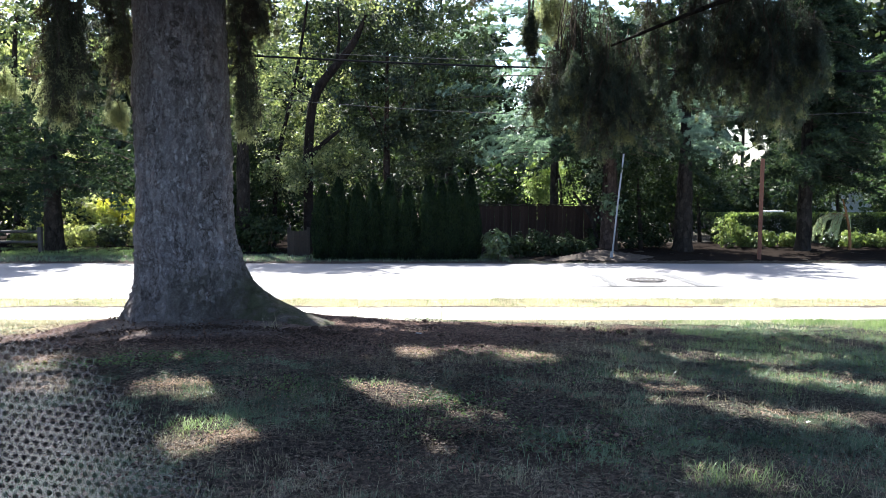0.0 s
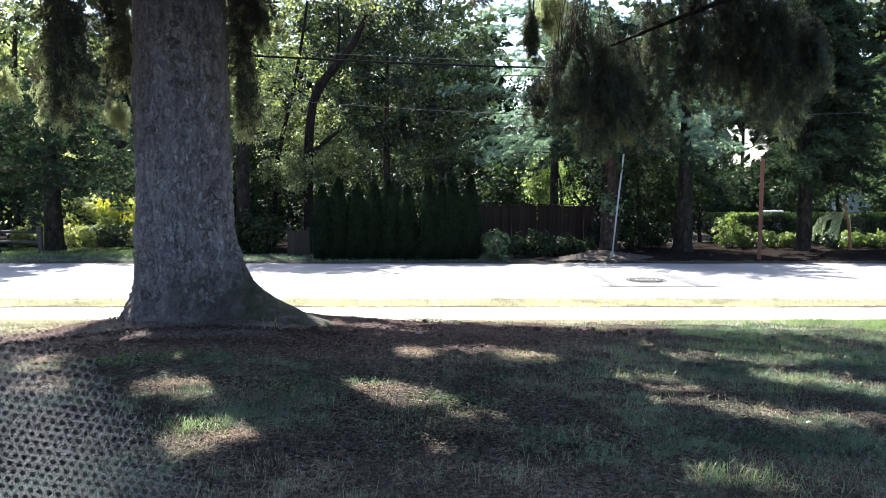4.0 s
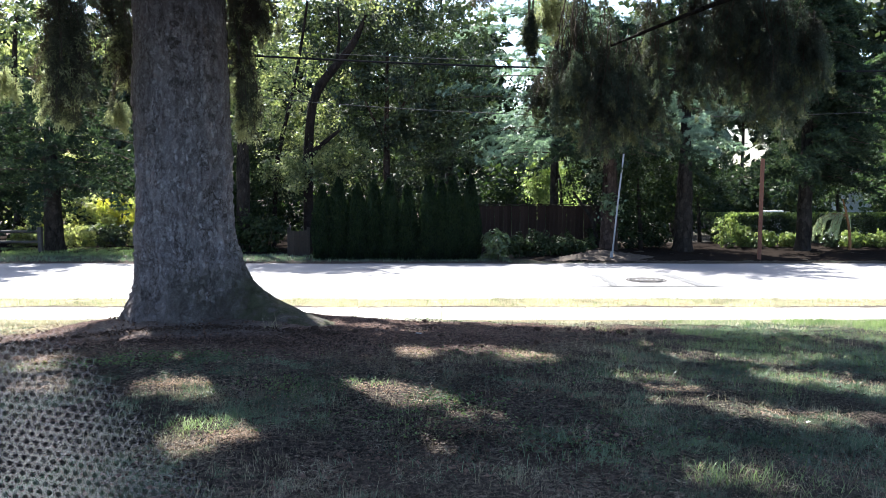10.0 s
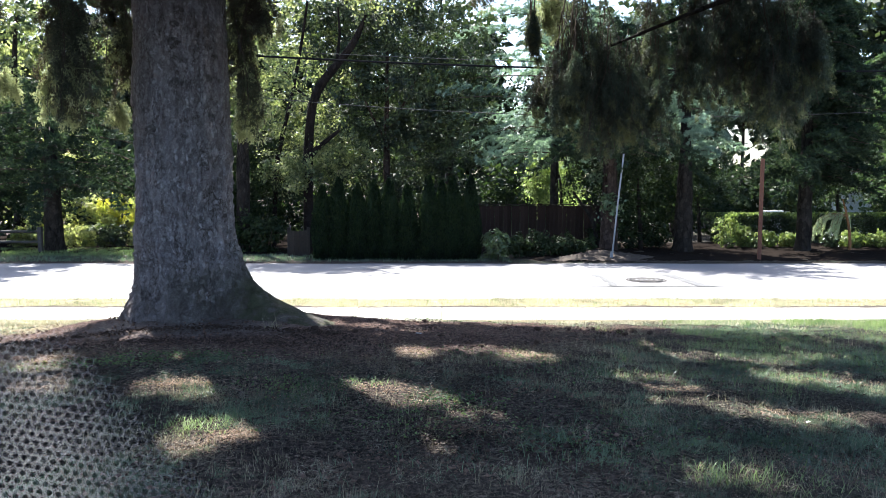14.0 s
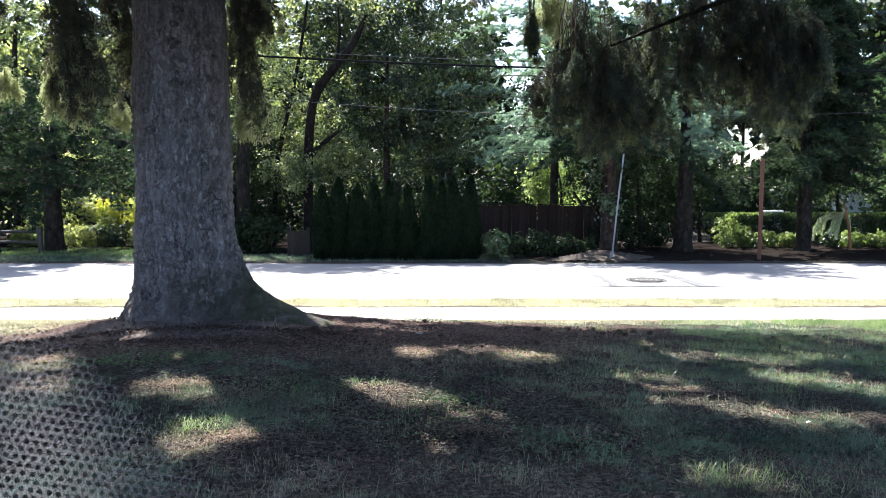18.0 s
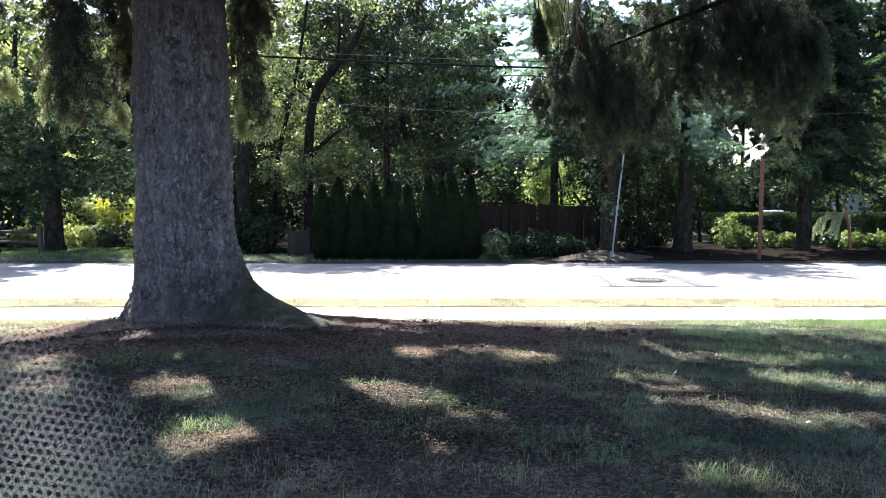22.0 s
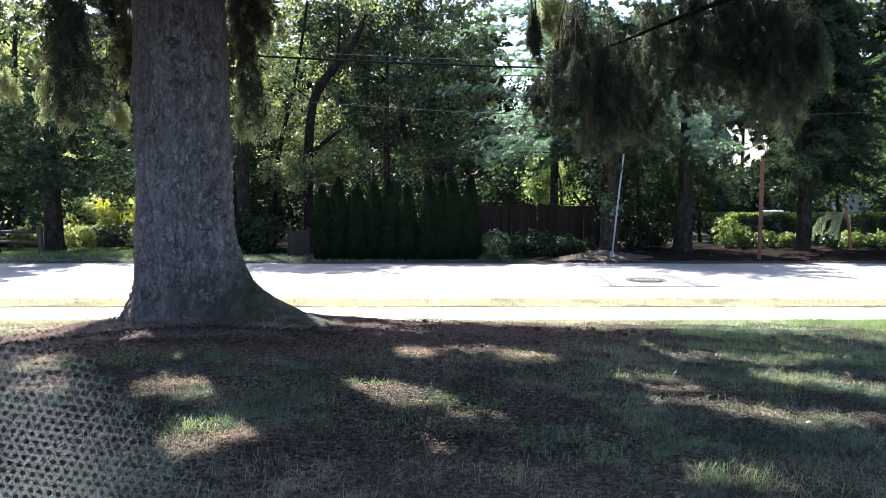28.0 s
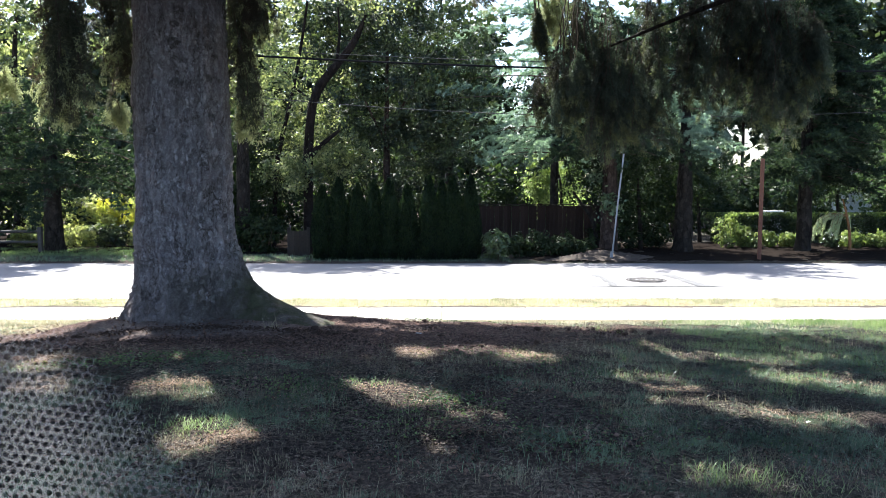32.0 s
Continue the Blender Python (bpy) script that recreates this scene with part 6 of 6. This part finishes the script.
    x, y = x[k], y[k]
    p = np.stack([x, y, ground_z(x, y) + 0.010 + 0.018 * rng.random(len(x))], axis=1)
    a, b = random_frames(rng, len(x), 0.7, 0)
    L = (0.005 + 0.020 * rng.random(len(x)) ** 2.5) * (0.6 + 0.4 * smooth01(3.2, 6, y))
    thing("straw_bits", mesh_of("straw_bits", *blades(p, a, b, L, L * 0.22), M_CHAFF), "pale broken straw and dry leaf bits on the lawn", "litter", kind="stuff")
    # pale broken straw laid where sun flecks fall, to brighten them
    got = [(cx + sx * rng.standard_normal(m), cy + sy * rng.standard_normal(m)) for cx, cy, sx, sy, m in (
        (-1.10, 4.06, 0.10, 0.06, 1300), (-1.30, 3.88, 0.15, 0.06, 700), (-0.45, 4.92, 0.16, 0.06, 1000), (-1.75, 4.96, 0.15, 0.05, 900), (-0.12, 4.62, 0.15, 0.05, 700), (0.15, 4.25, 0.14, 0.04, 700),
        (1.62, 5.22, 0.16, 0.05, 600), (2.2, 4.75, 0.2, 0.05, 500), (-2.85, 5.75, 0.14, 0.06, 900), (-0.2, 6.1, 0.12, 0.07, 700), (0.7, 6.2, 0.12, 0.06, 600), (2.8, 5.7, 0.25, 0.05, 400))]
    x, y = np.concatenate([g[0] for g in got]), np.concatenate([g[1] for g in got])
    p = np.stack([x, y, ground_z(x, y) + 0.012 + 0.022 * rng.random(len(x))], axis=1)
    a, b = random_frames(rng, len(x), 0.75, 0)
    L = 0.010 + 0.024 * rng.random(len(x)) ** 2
    thing("straw_bits", mesh_of("straw_bits", *blades(p, a, b, L, L * 0.2), M_PALESTRAW), "pale pinkish broken straw laid to brighten the sun flecks", "litter", kind="stuff")
    # low clover among the grass
    xs, ys = [], []
    for cx, cy, sx, sy, n in ((-2.35, 5.55, 0.35, 0.10, 900), (-1.9, 5.75, 0.3, 0.08, 600), (-0.92, 4.95, 0.22, 0.12, 700), (0.02, 4.75, 0.16, 0.12, 800), (-0.2, 4.35, 0.3, 0.15, 500),
                              (1.15, 5.6, 0.4, 0.2, 600), (0.5, 6.1, 0.35, 0.15, 500), (-0.1, 8.2, 0.5, 0.1, 500), (0.9, 4.2, 0.6, 0.3, 900)):
        xs.append(cx + sx * rng.standard_normal(n))
        ys.append(cy + sy * rng.standard_normal(n))
    x, y = np.concatenate(xs), np.concatenate(ys)
    p = np.stack([x, y, ground_z(x, y) + 0.012 + 0.025 * rng.random(len(x))], axis=1)
    a, b = random_frames(rng, len(x), 0.6, 0)
    L = 0.009 + 0.012 * rng.random(len(x))
    thing("clover", mesh_of("clover", *blades(p, a, b, L, L * 0.8), M_CLOVER), "low green clover spreading in the worn lawn", "clover", kind="stuff")
    # crumbs of soil
    x, y = lawn_points(rng, 26000)
    k = (soil_here(x, y) + 0.8 * bare_here(x, y) > 0.25 + 0.3 * rng.random(len(x))) | (rng.random(len(x)) < 0.12)
    x, y = x[k], y[k]
    c = np.stack([x, y, ground_z(x, y) + 0.004], axis=1)
    r = (0.004 + 0.014 * rng.random(len(x)) ** 3)[:, None, None]
    octa = np.array([(1, 0, 0), (0, 1, 0), (-1, 0, 0), (0, -1, 0), (0, 0, 0.8), (0, 0, -0.8)])
    v = c[:, None, :] + octa[None] * r * (0.6 + 0.8 * rng.random((len(x), 6, 1)))
    tri = np.array([(0, 1, 4), (1, 2, 4), (2, 3, 4), (3, 0, 4), (1, 0, 5), (2, 1, 5), (3, 2, 5), (0, 3, 5)])
    f = (tri[None] + 6 * np.arange(len(x))[:, None, None]).reshape(-1, 3)
    thing("soil_crumbs", mesh_of("soil_crumbs", v.reshape(-1, 3), f, M_LITTER), "crumbs of dark soil and bark on bare earth", "soil", kind="stuff")
    # dark flat crumbs strewn in two rows before the trunk
    n = 3200
    x = -4.2 + 3.3 * rng.random(n)
    row = rng.random(n) < 0.6
    y = np.where(row, 6.72, 6.28) + 0.06 * np.sin(x * 2.3) + 0.10 * np.abs(x + 2.4) * np.where(row, 1, -0.3) + np.where(row, 0.045, 0.08) * rng.standard_normal(n)
    p = np.stack([x, y, ground_z(x, y) + 0.008 + 0.016 * rng.random(n)], axis=1)
    a, b = random_frames(rng, n, 0.6, 0)
    L = 0.012 + 0.02 * rng.random(n)
    thing("dark_crumbs", mesh_of("dark_crumbs", *blades(p, a, b, L, L * 0.6), M_CLOD), "dark red-brown crumbs in a band before the trunk", "litter", kind="stuff")
    # dry stalks at the foot of the trunk
    n = 26
    x, y = -1.50 + 0.05 * rng.standard_normal(n), 6.88 + 0.04 * rng.standard_normal(n)
    thing("dry_tuft", mesh_of("dry_tuft", *arched_blades(rng, x, y, ground_z(x, y), 0.08 + 0.13 * rng.random(n), np.full(n, 0.0035), 1.2), M_STRAW), "tuft of dry straw stalks at the foot of the trunk", "grass tuft")
    # verges by the pavement and beyond the road
    n = 90000
    x = (rng.random(n) * 2 - 1) * 10
    y = np.where(rng.random(n) < 0.6, 14.26 + 1.05 * rng.random(n), 8.6 + 1.5 * rng.random(n) ** 0.7)
    k = (patchy(x, y, 0.3, 6) > 0.35) & ((y > 11) | (x < -1.2) | (x > 3.6) | (rng.random(n) < 0.12))
    x, y = x[k], y[k]
    thing("verge_grass", mesh_of("verge_grass", *stand_blades(rng, x[::7], y[::7], ground_z(x[::7], y[::7]), 0.04 + 0.08 * rng.random(len(x[::7])), np.full(len(x[::7]), 0.008), 0.6), M_LUSH), "green grass along the pavement", "grass", kind="stuff")
    thing("verge_grass", mesh_of("verge_grass", *stand_blades(rng, x, y, ground_z(x, y), 0.03 + 0.05 * rng.random(len(x)), np.full(len(x), 0.008), 0.6), M_SUNSTRAW), "pale dry grass along the pavement, lightened as if in full sun", "grass", kind="stuff")
    n = 22000
    x = (rng.random(n) * 2 - 1) * 7.0
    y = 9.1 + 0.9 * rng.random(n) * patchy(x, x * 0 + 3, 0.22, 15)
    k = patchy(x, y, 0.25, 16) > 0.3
    for side, m, label in ((x > 3.6, M_LUSH, "green grass growing over the pavement's edge"), ((x <= 3.6) & ((x < -1.2) | (rng.random(n) < 0.3)), M_SUNSTRAW, "pale dry grass growing over the pavement's edge, lightened as if sunlit")):
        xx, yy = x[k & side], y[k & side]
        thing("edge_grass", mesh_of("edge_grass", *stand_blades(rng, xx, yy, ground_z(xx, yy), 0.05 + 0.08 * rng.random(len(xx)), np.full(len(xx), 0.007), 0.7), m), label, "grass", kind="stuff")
    # the lush sunny corner of the lawn
    n = 26000
    x = 1.6 + 6.0 * rng.random(n)
    y = 7.0 + 3.0 * rng.random(n)
    k = (patchy(x, y, 0.5, 8) + 0.18 * (x - 4.5) > 0.42) & (x < 0.62 * y + 0.4)
    x, y = x[k], y[k]
    thing("lush_grass", mesh_of("lush_grass", *stand_blades(rng, x, y, ground_z(x, y), 0.04 + 0.06 * rng.random(len(x)), np.full(len(x), 0.006), 0.6), M_LUSH), "lush green grass at the sunny edge of the lawn", "grass", kind="stuff")
    n = 16000
    x = 1.4 + 3.2 * rng.random(n)
    y = 5.2 + 3.4 * rng.random(n)
    k = (patchy(x, y, 0.45, 21) * 0.6 + patchy(x, y, 0.15, 22) * 0.4 + 0.08 * (x - 2.6) > 0.5) & (x < 0.62 * y + 0.3)
    x, y = x[k], y[k]
    thing("lush_grass", mesh_of("lush_grass", *stand_blades(rng, x, y, ground_z(x, y), 0.03 + 0.05 * rng.random(len(x)), np.full(len(x), 0.0045), 0.7), M_LUSH), "greener tufted grass on the open part of the lawn", "grass", kind="stuff")
    n = 11000
    x = -19 + 12.5 * rng.random(n)
    y = 24.3 + 2.6 * rng.random(n)
    thing("verge_grass", mesh_of("verge_grass", *stand_blades(rng, x, y, ground_z(x, y) + 0.03, 0.05 + 0.06 * rng.random(n), np.full(n, 0.02), 0.6), M_LUSH), "green grass under the trees beyond the road", "grass", kind="stuff")
    n = 12000
    x = -17 + 19 * rng.random(n)
    y = 22.5 + 2.4 * rng.random(n)
    thing("verge_grass", mesh_of("verge_grass", *stand_blades(rng, x, y, ground_z(x, y), 0.05 + 0.07 * rng.random(n), np.full(n, 0.02), 0.6), M_GRASS), "green verge grass beyond the road", "grass", kind="stuff")


grow()


def clods():
    rng = np.random.default_rng(310)
    bm = bmesh.new()
    bmesh.ops.create_icosphere(bm, subdivisions=2, radius=1.0)
    for v in bm.verts:
        v.co *= 1 + 0.5 * noise.noise(v.co * 1.3)
    me = bm_mesh("soil_clod", bm, M_CLOD)
    for k in range(26):
        x, y = (1.55 + 0.9 * rng.standard_normal(), 8.0 + 0.12 * rng.standard_normal()) if k < 16 else (-3.5 + 5 * rng.random(), 5.2 + 2 * rng.random())
        s = 0.014 + 0.022 * rng.random()
        c = thing("soil_clod", me, "dark crumbly clod of soil on the lawn", "clod", "soil clods", at=(x, y, float(ground_z(x, y)) + 0.4 * s), rz=rng.random() * 360)
        c.scale = (s * 1.3, s, s * 0.8)
    me = mesh_of("fallen_twig", *tube_arrays(bent([(0, 0, 0), (0.07, 0.02, 0.012), (0.14, -0.01, 0.006), (0.2, 0.02, 0.0)], 9), [0.004, 0.0015], 5), M_TWIG)
    for k in range(12):
        x, y = -2.6 + 2.6 * rng.random(), 6.2 + 0.9 * rng.random()
        thing("fallen_twig", me, "dry pale twig lying on the soil", "twig", "fallen twigs", at=(x, y, float(ground_z(x, y)) + 0.015), rz=rng.random() * 360)


clods()


def scraps():
    """Two small scraps of paper lying in the grass."""
    for x, y, w, rz, label in ((2.19, 4.59, 0.012, 20, "small white scrap of paper in the grass"), (-0.22, 7.0, 0.028, -30, "crumpled pale blue scrap of paper on the soil")):
        bm = bmesh.new()
        bmesh.ops.create_grid(bm, x_segments=5, y_segments=4, size=w)
        for v in bm.verts:
            v.co.y *= 0.6
            v.co.z = 0.35 * w * noise.noise(v.co * 40)
        bmesh.ops.solidify(bm, geom=bm.faces[:], thickness=0.001)
        thing("paper_scrap", bm_mesh("paper_scrap", bm, M_HOUSE if x > 0 else M_STEEL), label, "litter", "scraps in the grass", at=(x, y, float(ground_z(x, y)) + 0.02), rz=rz)


scraps()


# ---------------------------------------------------------------- what the wind moves
def swing(key, rows):
    """rows: seconds, degrees to the side, degrees away."""
    for b in SWAYING[key]:
        x, y, z = b.location
        walk(b, [(t, pose(x, y, z, f, -s, 0)) for t, s, f in rows])


def motions():
    swing("left_outer", [(0, 0, 0), (3, 0.3, 0), (6, 0.9, 0.2), (8, 0.7, 0), (9, 1.2, 0.3), (10, 1.4, 0), (11, 1.1, 0.3), (12, 1.4, 0), (13, 2.4, 0.4), (14, 3.0, 0.3), (14.5, 3.6, 0), (15.5, 2.8, 0.5), (16.5, 4.8, 0), (17, 3.8, 0.6), (17.5, 4.4, 0), (18, 6.6, 0.4), (18.5, 5.2, 0), (19, 4.4, 0.5), (19.5, 3.6, 0), (20, 0.6, 0.3), (20.5, 0.6, 0), (21, 2.5, 0.6), (21.5, 3.6, 0), (22, 3.2, 0.4), (22.5, 5, 0), (23, 6.6, 0.4), (23.5, 5.6, 0), (24, 3, 0.5), (24.5, 0.6, 0), (25, 0.6, 0.3), (25.5, 1.4, 0), (26.5, 3.4, 0.4), (27.5, 2.6, 0), (28, 2.6, 0.2), (28.5, 2.8, 0), (29, 2.2, 0.3), (29.5, 0.6, 0), (30, -0.7, 0.3), (30.5, -0.2, 0), (31, 1.2, 0.3), (31.5, 1.2, 0), (32, 0.6, 0)])
    swing("left_wisp", [(0, 0, 0), (6, 1, 0), (9, 1.4, 0.5), (12, 1.2, 0), (14.5, 3, 0.5), (16.5, 5, 0), (18, 7, 1), (20, 0.5, 0), (21.5, 4, 0.6), (23, 7, 0), (25, 0.5, 0.5), (26.5, 4, 0), (28, 3, 0.5), (30, -1, 0), (31, 1.5, 0), (32, 0.5, 0)])
    swing("right_wisp", [(0, 0, 0), (9, 1, 0), (14, 2, 0.3), (16.5, 4, 0), (18, 5, 0.5), (20, 3, 0), (22.5, 3, 0.4), (24, 2, 0), (25.5, 0, 0.3), (26.5, 2, 0), (28.5, 4, 0.3), (31, 3, 0), (32, 0, 0)])
    swing("left_inner", [(0, 0, 0), (6, 0, 0), (7, 0.9, 0.3), (8, 0, 0), (10, 1.2, 0.3), (11, 0.6, 0), (12, 1.2, 0.3), (13, 1.5, 0), (14.5, 2.3, 0.4), (16.5, 4, 0), (17, 3.2, 0.5), (18, 5, 0), (19, 4, 0.4), (20, 1.2, 0), (21, 1.6, 0.4), (22, 2.6, 0), (23, 4.6, 0.5), (24, 2.8, 0), (25, 0.6, 0.4), (26.5, 2.4, 0), (28, 1.8, 0.4), (29, 1.8, 0), (30, 0, 0.3), (31, 0.8, 0), (32, 0.4, 0)])
    swing("right_inner", [(0, 0, 0), (1, -0.5, 0), (2, 0, 0), (3, -0.7, 0.2), (3.5, 0, 0), (6, 0, 0), (6.5, 0.7, 0.2), (8, 0.4, 0), (10, 0, 0.2), (11, 0.9, 0), (12, 0.7, 0.3), (12.5, 1.2, 0), (14.5, 0.9, 0.4), (15.5, 2.4, 0), (16.5, 4.6, 0.5), (17, 4.6, 0), (17.5, 1.7, 0.4), (18, 2.2, 0), (18.5, 3.4, 0.5), (19, 3.4, 0), (20, 3.0, 0.5), (21, 2.2, 0), (22, 3.2, 0.5), (23, 2.8, 0), (23.5, 0.7, 0.4), (24, 2.6, 0), (25, 0, 0.3), (25.5, -0.2, 0), (26.5, 2.0, 0.4), (27.5, 1.2, 0), (28, 2.2, 0.3), (28.5, 0.9, 0), (29, 1.7, 0.3), (29.5, 2.4, 0), (30.5, 2.4, 0.4), (31, 0, 0), (31.5, -1.2, 0.3), (32, 0.9, 0)])
    swing("right_outer", [(0, 0, 0), (1, 0.7, 0), (3, 0.4, 0), (6, 0.4, 0.2), (8, 0.7, 0), (9, 1.0, 0.2), (12, 1.0, 0), (14, 1.8, 0.3), (15.5, 1.4, 0), (16.5, 1.8, 0.4), (17.5, 0.8, 0), (18, 3.2, 0.5), (19, 4.0, 0), (20, 3.2, 0.5), (21, 2.6, 0), (21.5, 0.8, 0.3), (22, 1.8, 0), (23, 1.8, 0.6), (24, 2.4, 0), (25, 2.4, 0.4), (25.5, 0, 0), (26.5, 1.6, 0.3), (27.5, 0.8, 0), (28.5, 3.2, 0.4), (31, 3.2, 0), (31.5, 0.8, 0.3), (32, -0.4, 0)])
    swing("middle_tip", [(0, 0, 0), (9, 1, 0), (14.5, 1.5, 0), (16.5, 4, 0), (18, 2, 0), (20, 4, 0), (22.5, 5, 0), (24, 2, 0), (26.5, 3, 0), (28, 1, 0), (30, 2, 0), (32, 4, 0)])
    swing("tassel", [(0, 0, 0), (1, -0.4, 0), (2, 0, 0), (6, 0.7, 0), (7, 0, 0), (8, 0.7, 0), (9, 1.8, 0.3), (10, 0, 0), (11, 0, 0), (12, 1.1, 0.2), (13, 1.1, 0), (13.5, 0, 0), (14, 2.2, 0.4), (14.5, 1.1, 0), (15.5, 3, 0.4), (16.5, 4.4, 0), (17, 7.4, 0.8), (17.5, 5.2, 0), (18, 1.1, 0), (18.5, 5.8, 0.6), (19, 3, 0), (19.5, 4.4, 0.3), (20, 8, 0.8), (20.5, 4, 0), (21, 8.4, 0.8), (21.5, 5.8, 0), (22, 7.4, 0.6), (22.5, 10.5, 1), (23, 3.3, 0), (23.5, 3.3, 0), (24, 4, 0.3), (25, 4, 0), (25.5, 4, 0.3), (26.5, 2.4, 0), (27.5, 3, 0.3), (28, 3, 0), (29, 2.2, 0), (29.5, 5.8, 0.6), (30, 4.4, 0), (30.5, 1.1, 0), (31, 4, 0.3), (31.5, 8.4, 0.8), (32, 7.4, 0.4)])
    swing("curtain_a", [(0, 0, 0), (6, 0.2, 0), (8, 0.3, 0), (9, 0.5, 0.2), (10, 0.9, 0), (11, 0.4, 0), (12, 0.6, 0.2), (14.5, 1.0, 0), (15.5, 1.6, 0.4), (16.5, 2.4, 0), (17, 3.6, 0.6), (17.5, 2.8, 0), (18, 1, 0.2), (18.5, 1.8, 0), (19, 2.4, 0.4), (20, 2.6, 0), (20.5, 2.2, 0.4), (21, 3.6, 0), (21.5, 2.8, 0.4), (22, 3.2, 0), (22.5, 4.0, 0.6), (23, 2.6, 0), (24, 2.4, 0.4), (24.5, 1.6, 0), (25, 2.2, 0.3), (26.5, 1.6, 0), (27.5, 1.1, 0.3), (28, 0.8, 0), (28.5, 0.8, 0), (29, 1.6, 0.3), (29.5, 2.2, 0), (30, 1.8, 0.3), (31, 1.8, 0), (31.5, 3.2, 0.5), (32, 2.8, 0)])
    swing("curtain_b", [(0, 0, 0), (6, 0, 0), (8, 0.1, 0), (8.5, 0.7, 0.2), (10, 0.9, 0), (11, 0.7, 0.2), (12, 0.7, 0), (14.5, 0.8, 0.2), (15.5, 1.2, 0), (16.5, 1.7, 0.3), (17, 2.3, 0), (18, 1.0, 0.3), (19, 1.7, 0), (20, 2.0, 0.3), (21, 2.3, 0), (22.5, 2.6, 0.4), (23.5, 1.6, 0), (25, 1.4, 0.3), (26.5, 1.3, 0), (28, 0.5, 0.2), (29.5, 1.5, 0), (30.5, 1.0, 0.2), (31.5, 2.0, 0), (32, 1.7, 0)])
    swing("curtain_c", [(0, 0, 0), (14, 0.1, 0), (16.5, 0.3, 0.2), (17.5, 0.7, 0), (19, 0.8, 0.2), (19.5, 0.1, 0), (20, 0.8, 0.2), (22, 0.8, 0), (23, 0.4, 0.2), (25, 0.6, 0), (26.5, 0.5, 0.2), (28, 0.1, 0), (30, 0.5, 0.2), (32, 0.7, 0)])
    swing("curtain_d", [(0, 0, 0), (3, 0.5, 0), (6, 0.9, 0.2), (8, 0.8, 0), (10, 0.5, 0.2), (11.5, 0.1, 0), (13, 0.8, 0.2), (14, 0.5, 0), (15.5, 1, 0.3), (16.5, 1.5, 0), (17.5, 2.0, 0.4), (18, 2.0, 0), (18.5, 1, 0.2), (19.5, 2.0, 0), (20, 0.5, 0.2), (21, 1.3, 0), (22, 2.5, 0.4), (22.5, 2.0, 0), (23, 0.5, 0.2), (23.5, 2.0, 0), (24, 0, 0.2), (25, 2.0, 0), (25.5, 0.5, 0.2), (26.5, 1.2, 0), (27.5, 2.0, 0.3), (28, 0, 0), (28.5, 1, 0.2), (29, 0.2, 0), (30, 1.3, 0.2), (30.5, 0.5, 0), (32, 1.8, 0.2)])
    swing("curtain_e", [(0, 0, 0), (3.5, 0.8, 0), (6, 0.8, 0.2), (9, 0.8, 0), (13.5, 1.3, 0.2), (14.5, 0.8, 0), (15.5, 1.4, 0.3), (16.5, 1.4, 0), (17.5, 2.4, 0.3), (18.5, 2.4, 0), (19, 1.2, 0.2), (19.5, 0, 0), (20, 1.3, 0.2), (21, 0.9, 0), (22, 1.2, 0.2), (23, 1.4, 0), (24, 0, 0.2), (25, 1.5, 0), (26.5, 1.4, 0.2), (27.5, 1.2, 0), (28, 0.2, 0.2), (29, 0.2, 0), (29.5, 1.2, 0.2), (30.5, 0.2, 0), (31, 1.9, 0.2), (31.5, 2.4, 0), (32, 1.4, 0)])


motions()
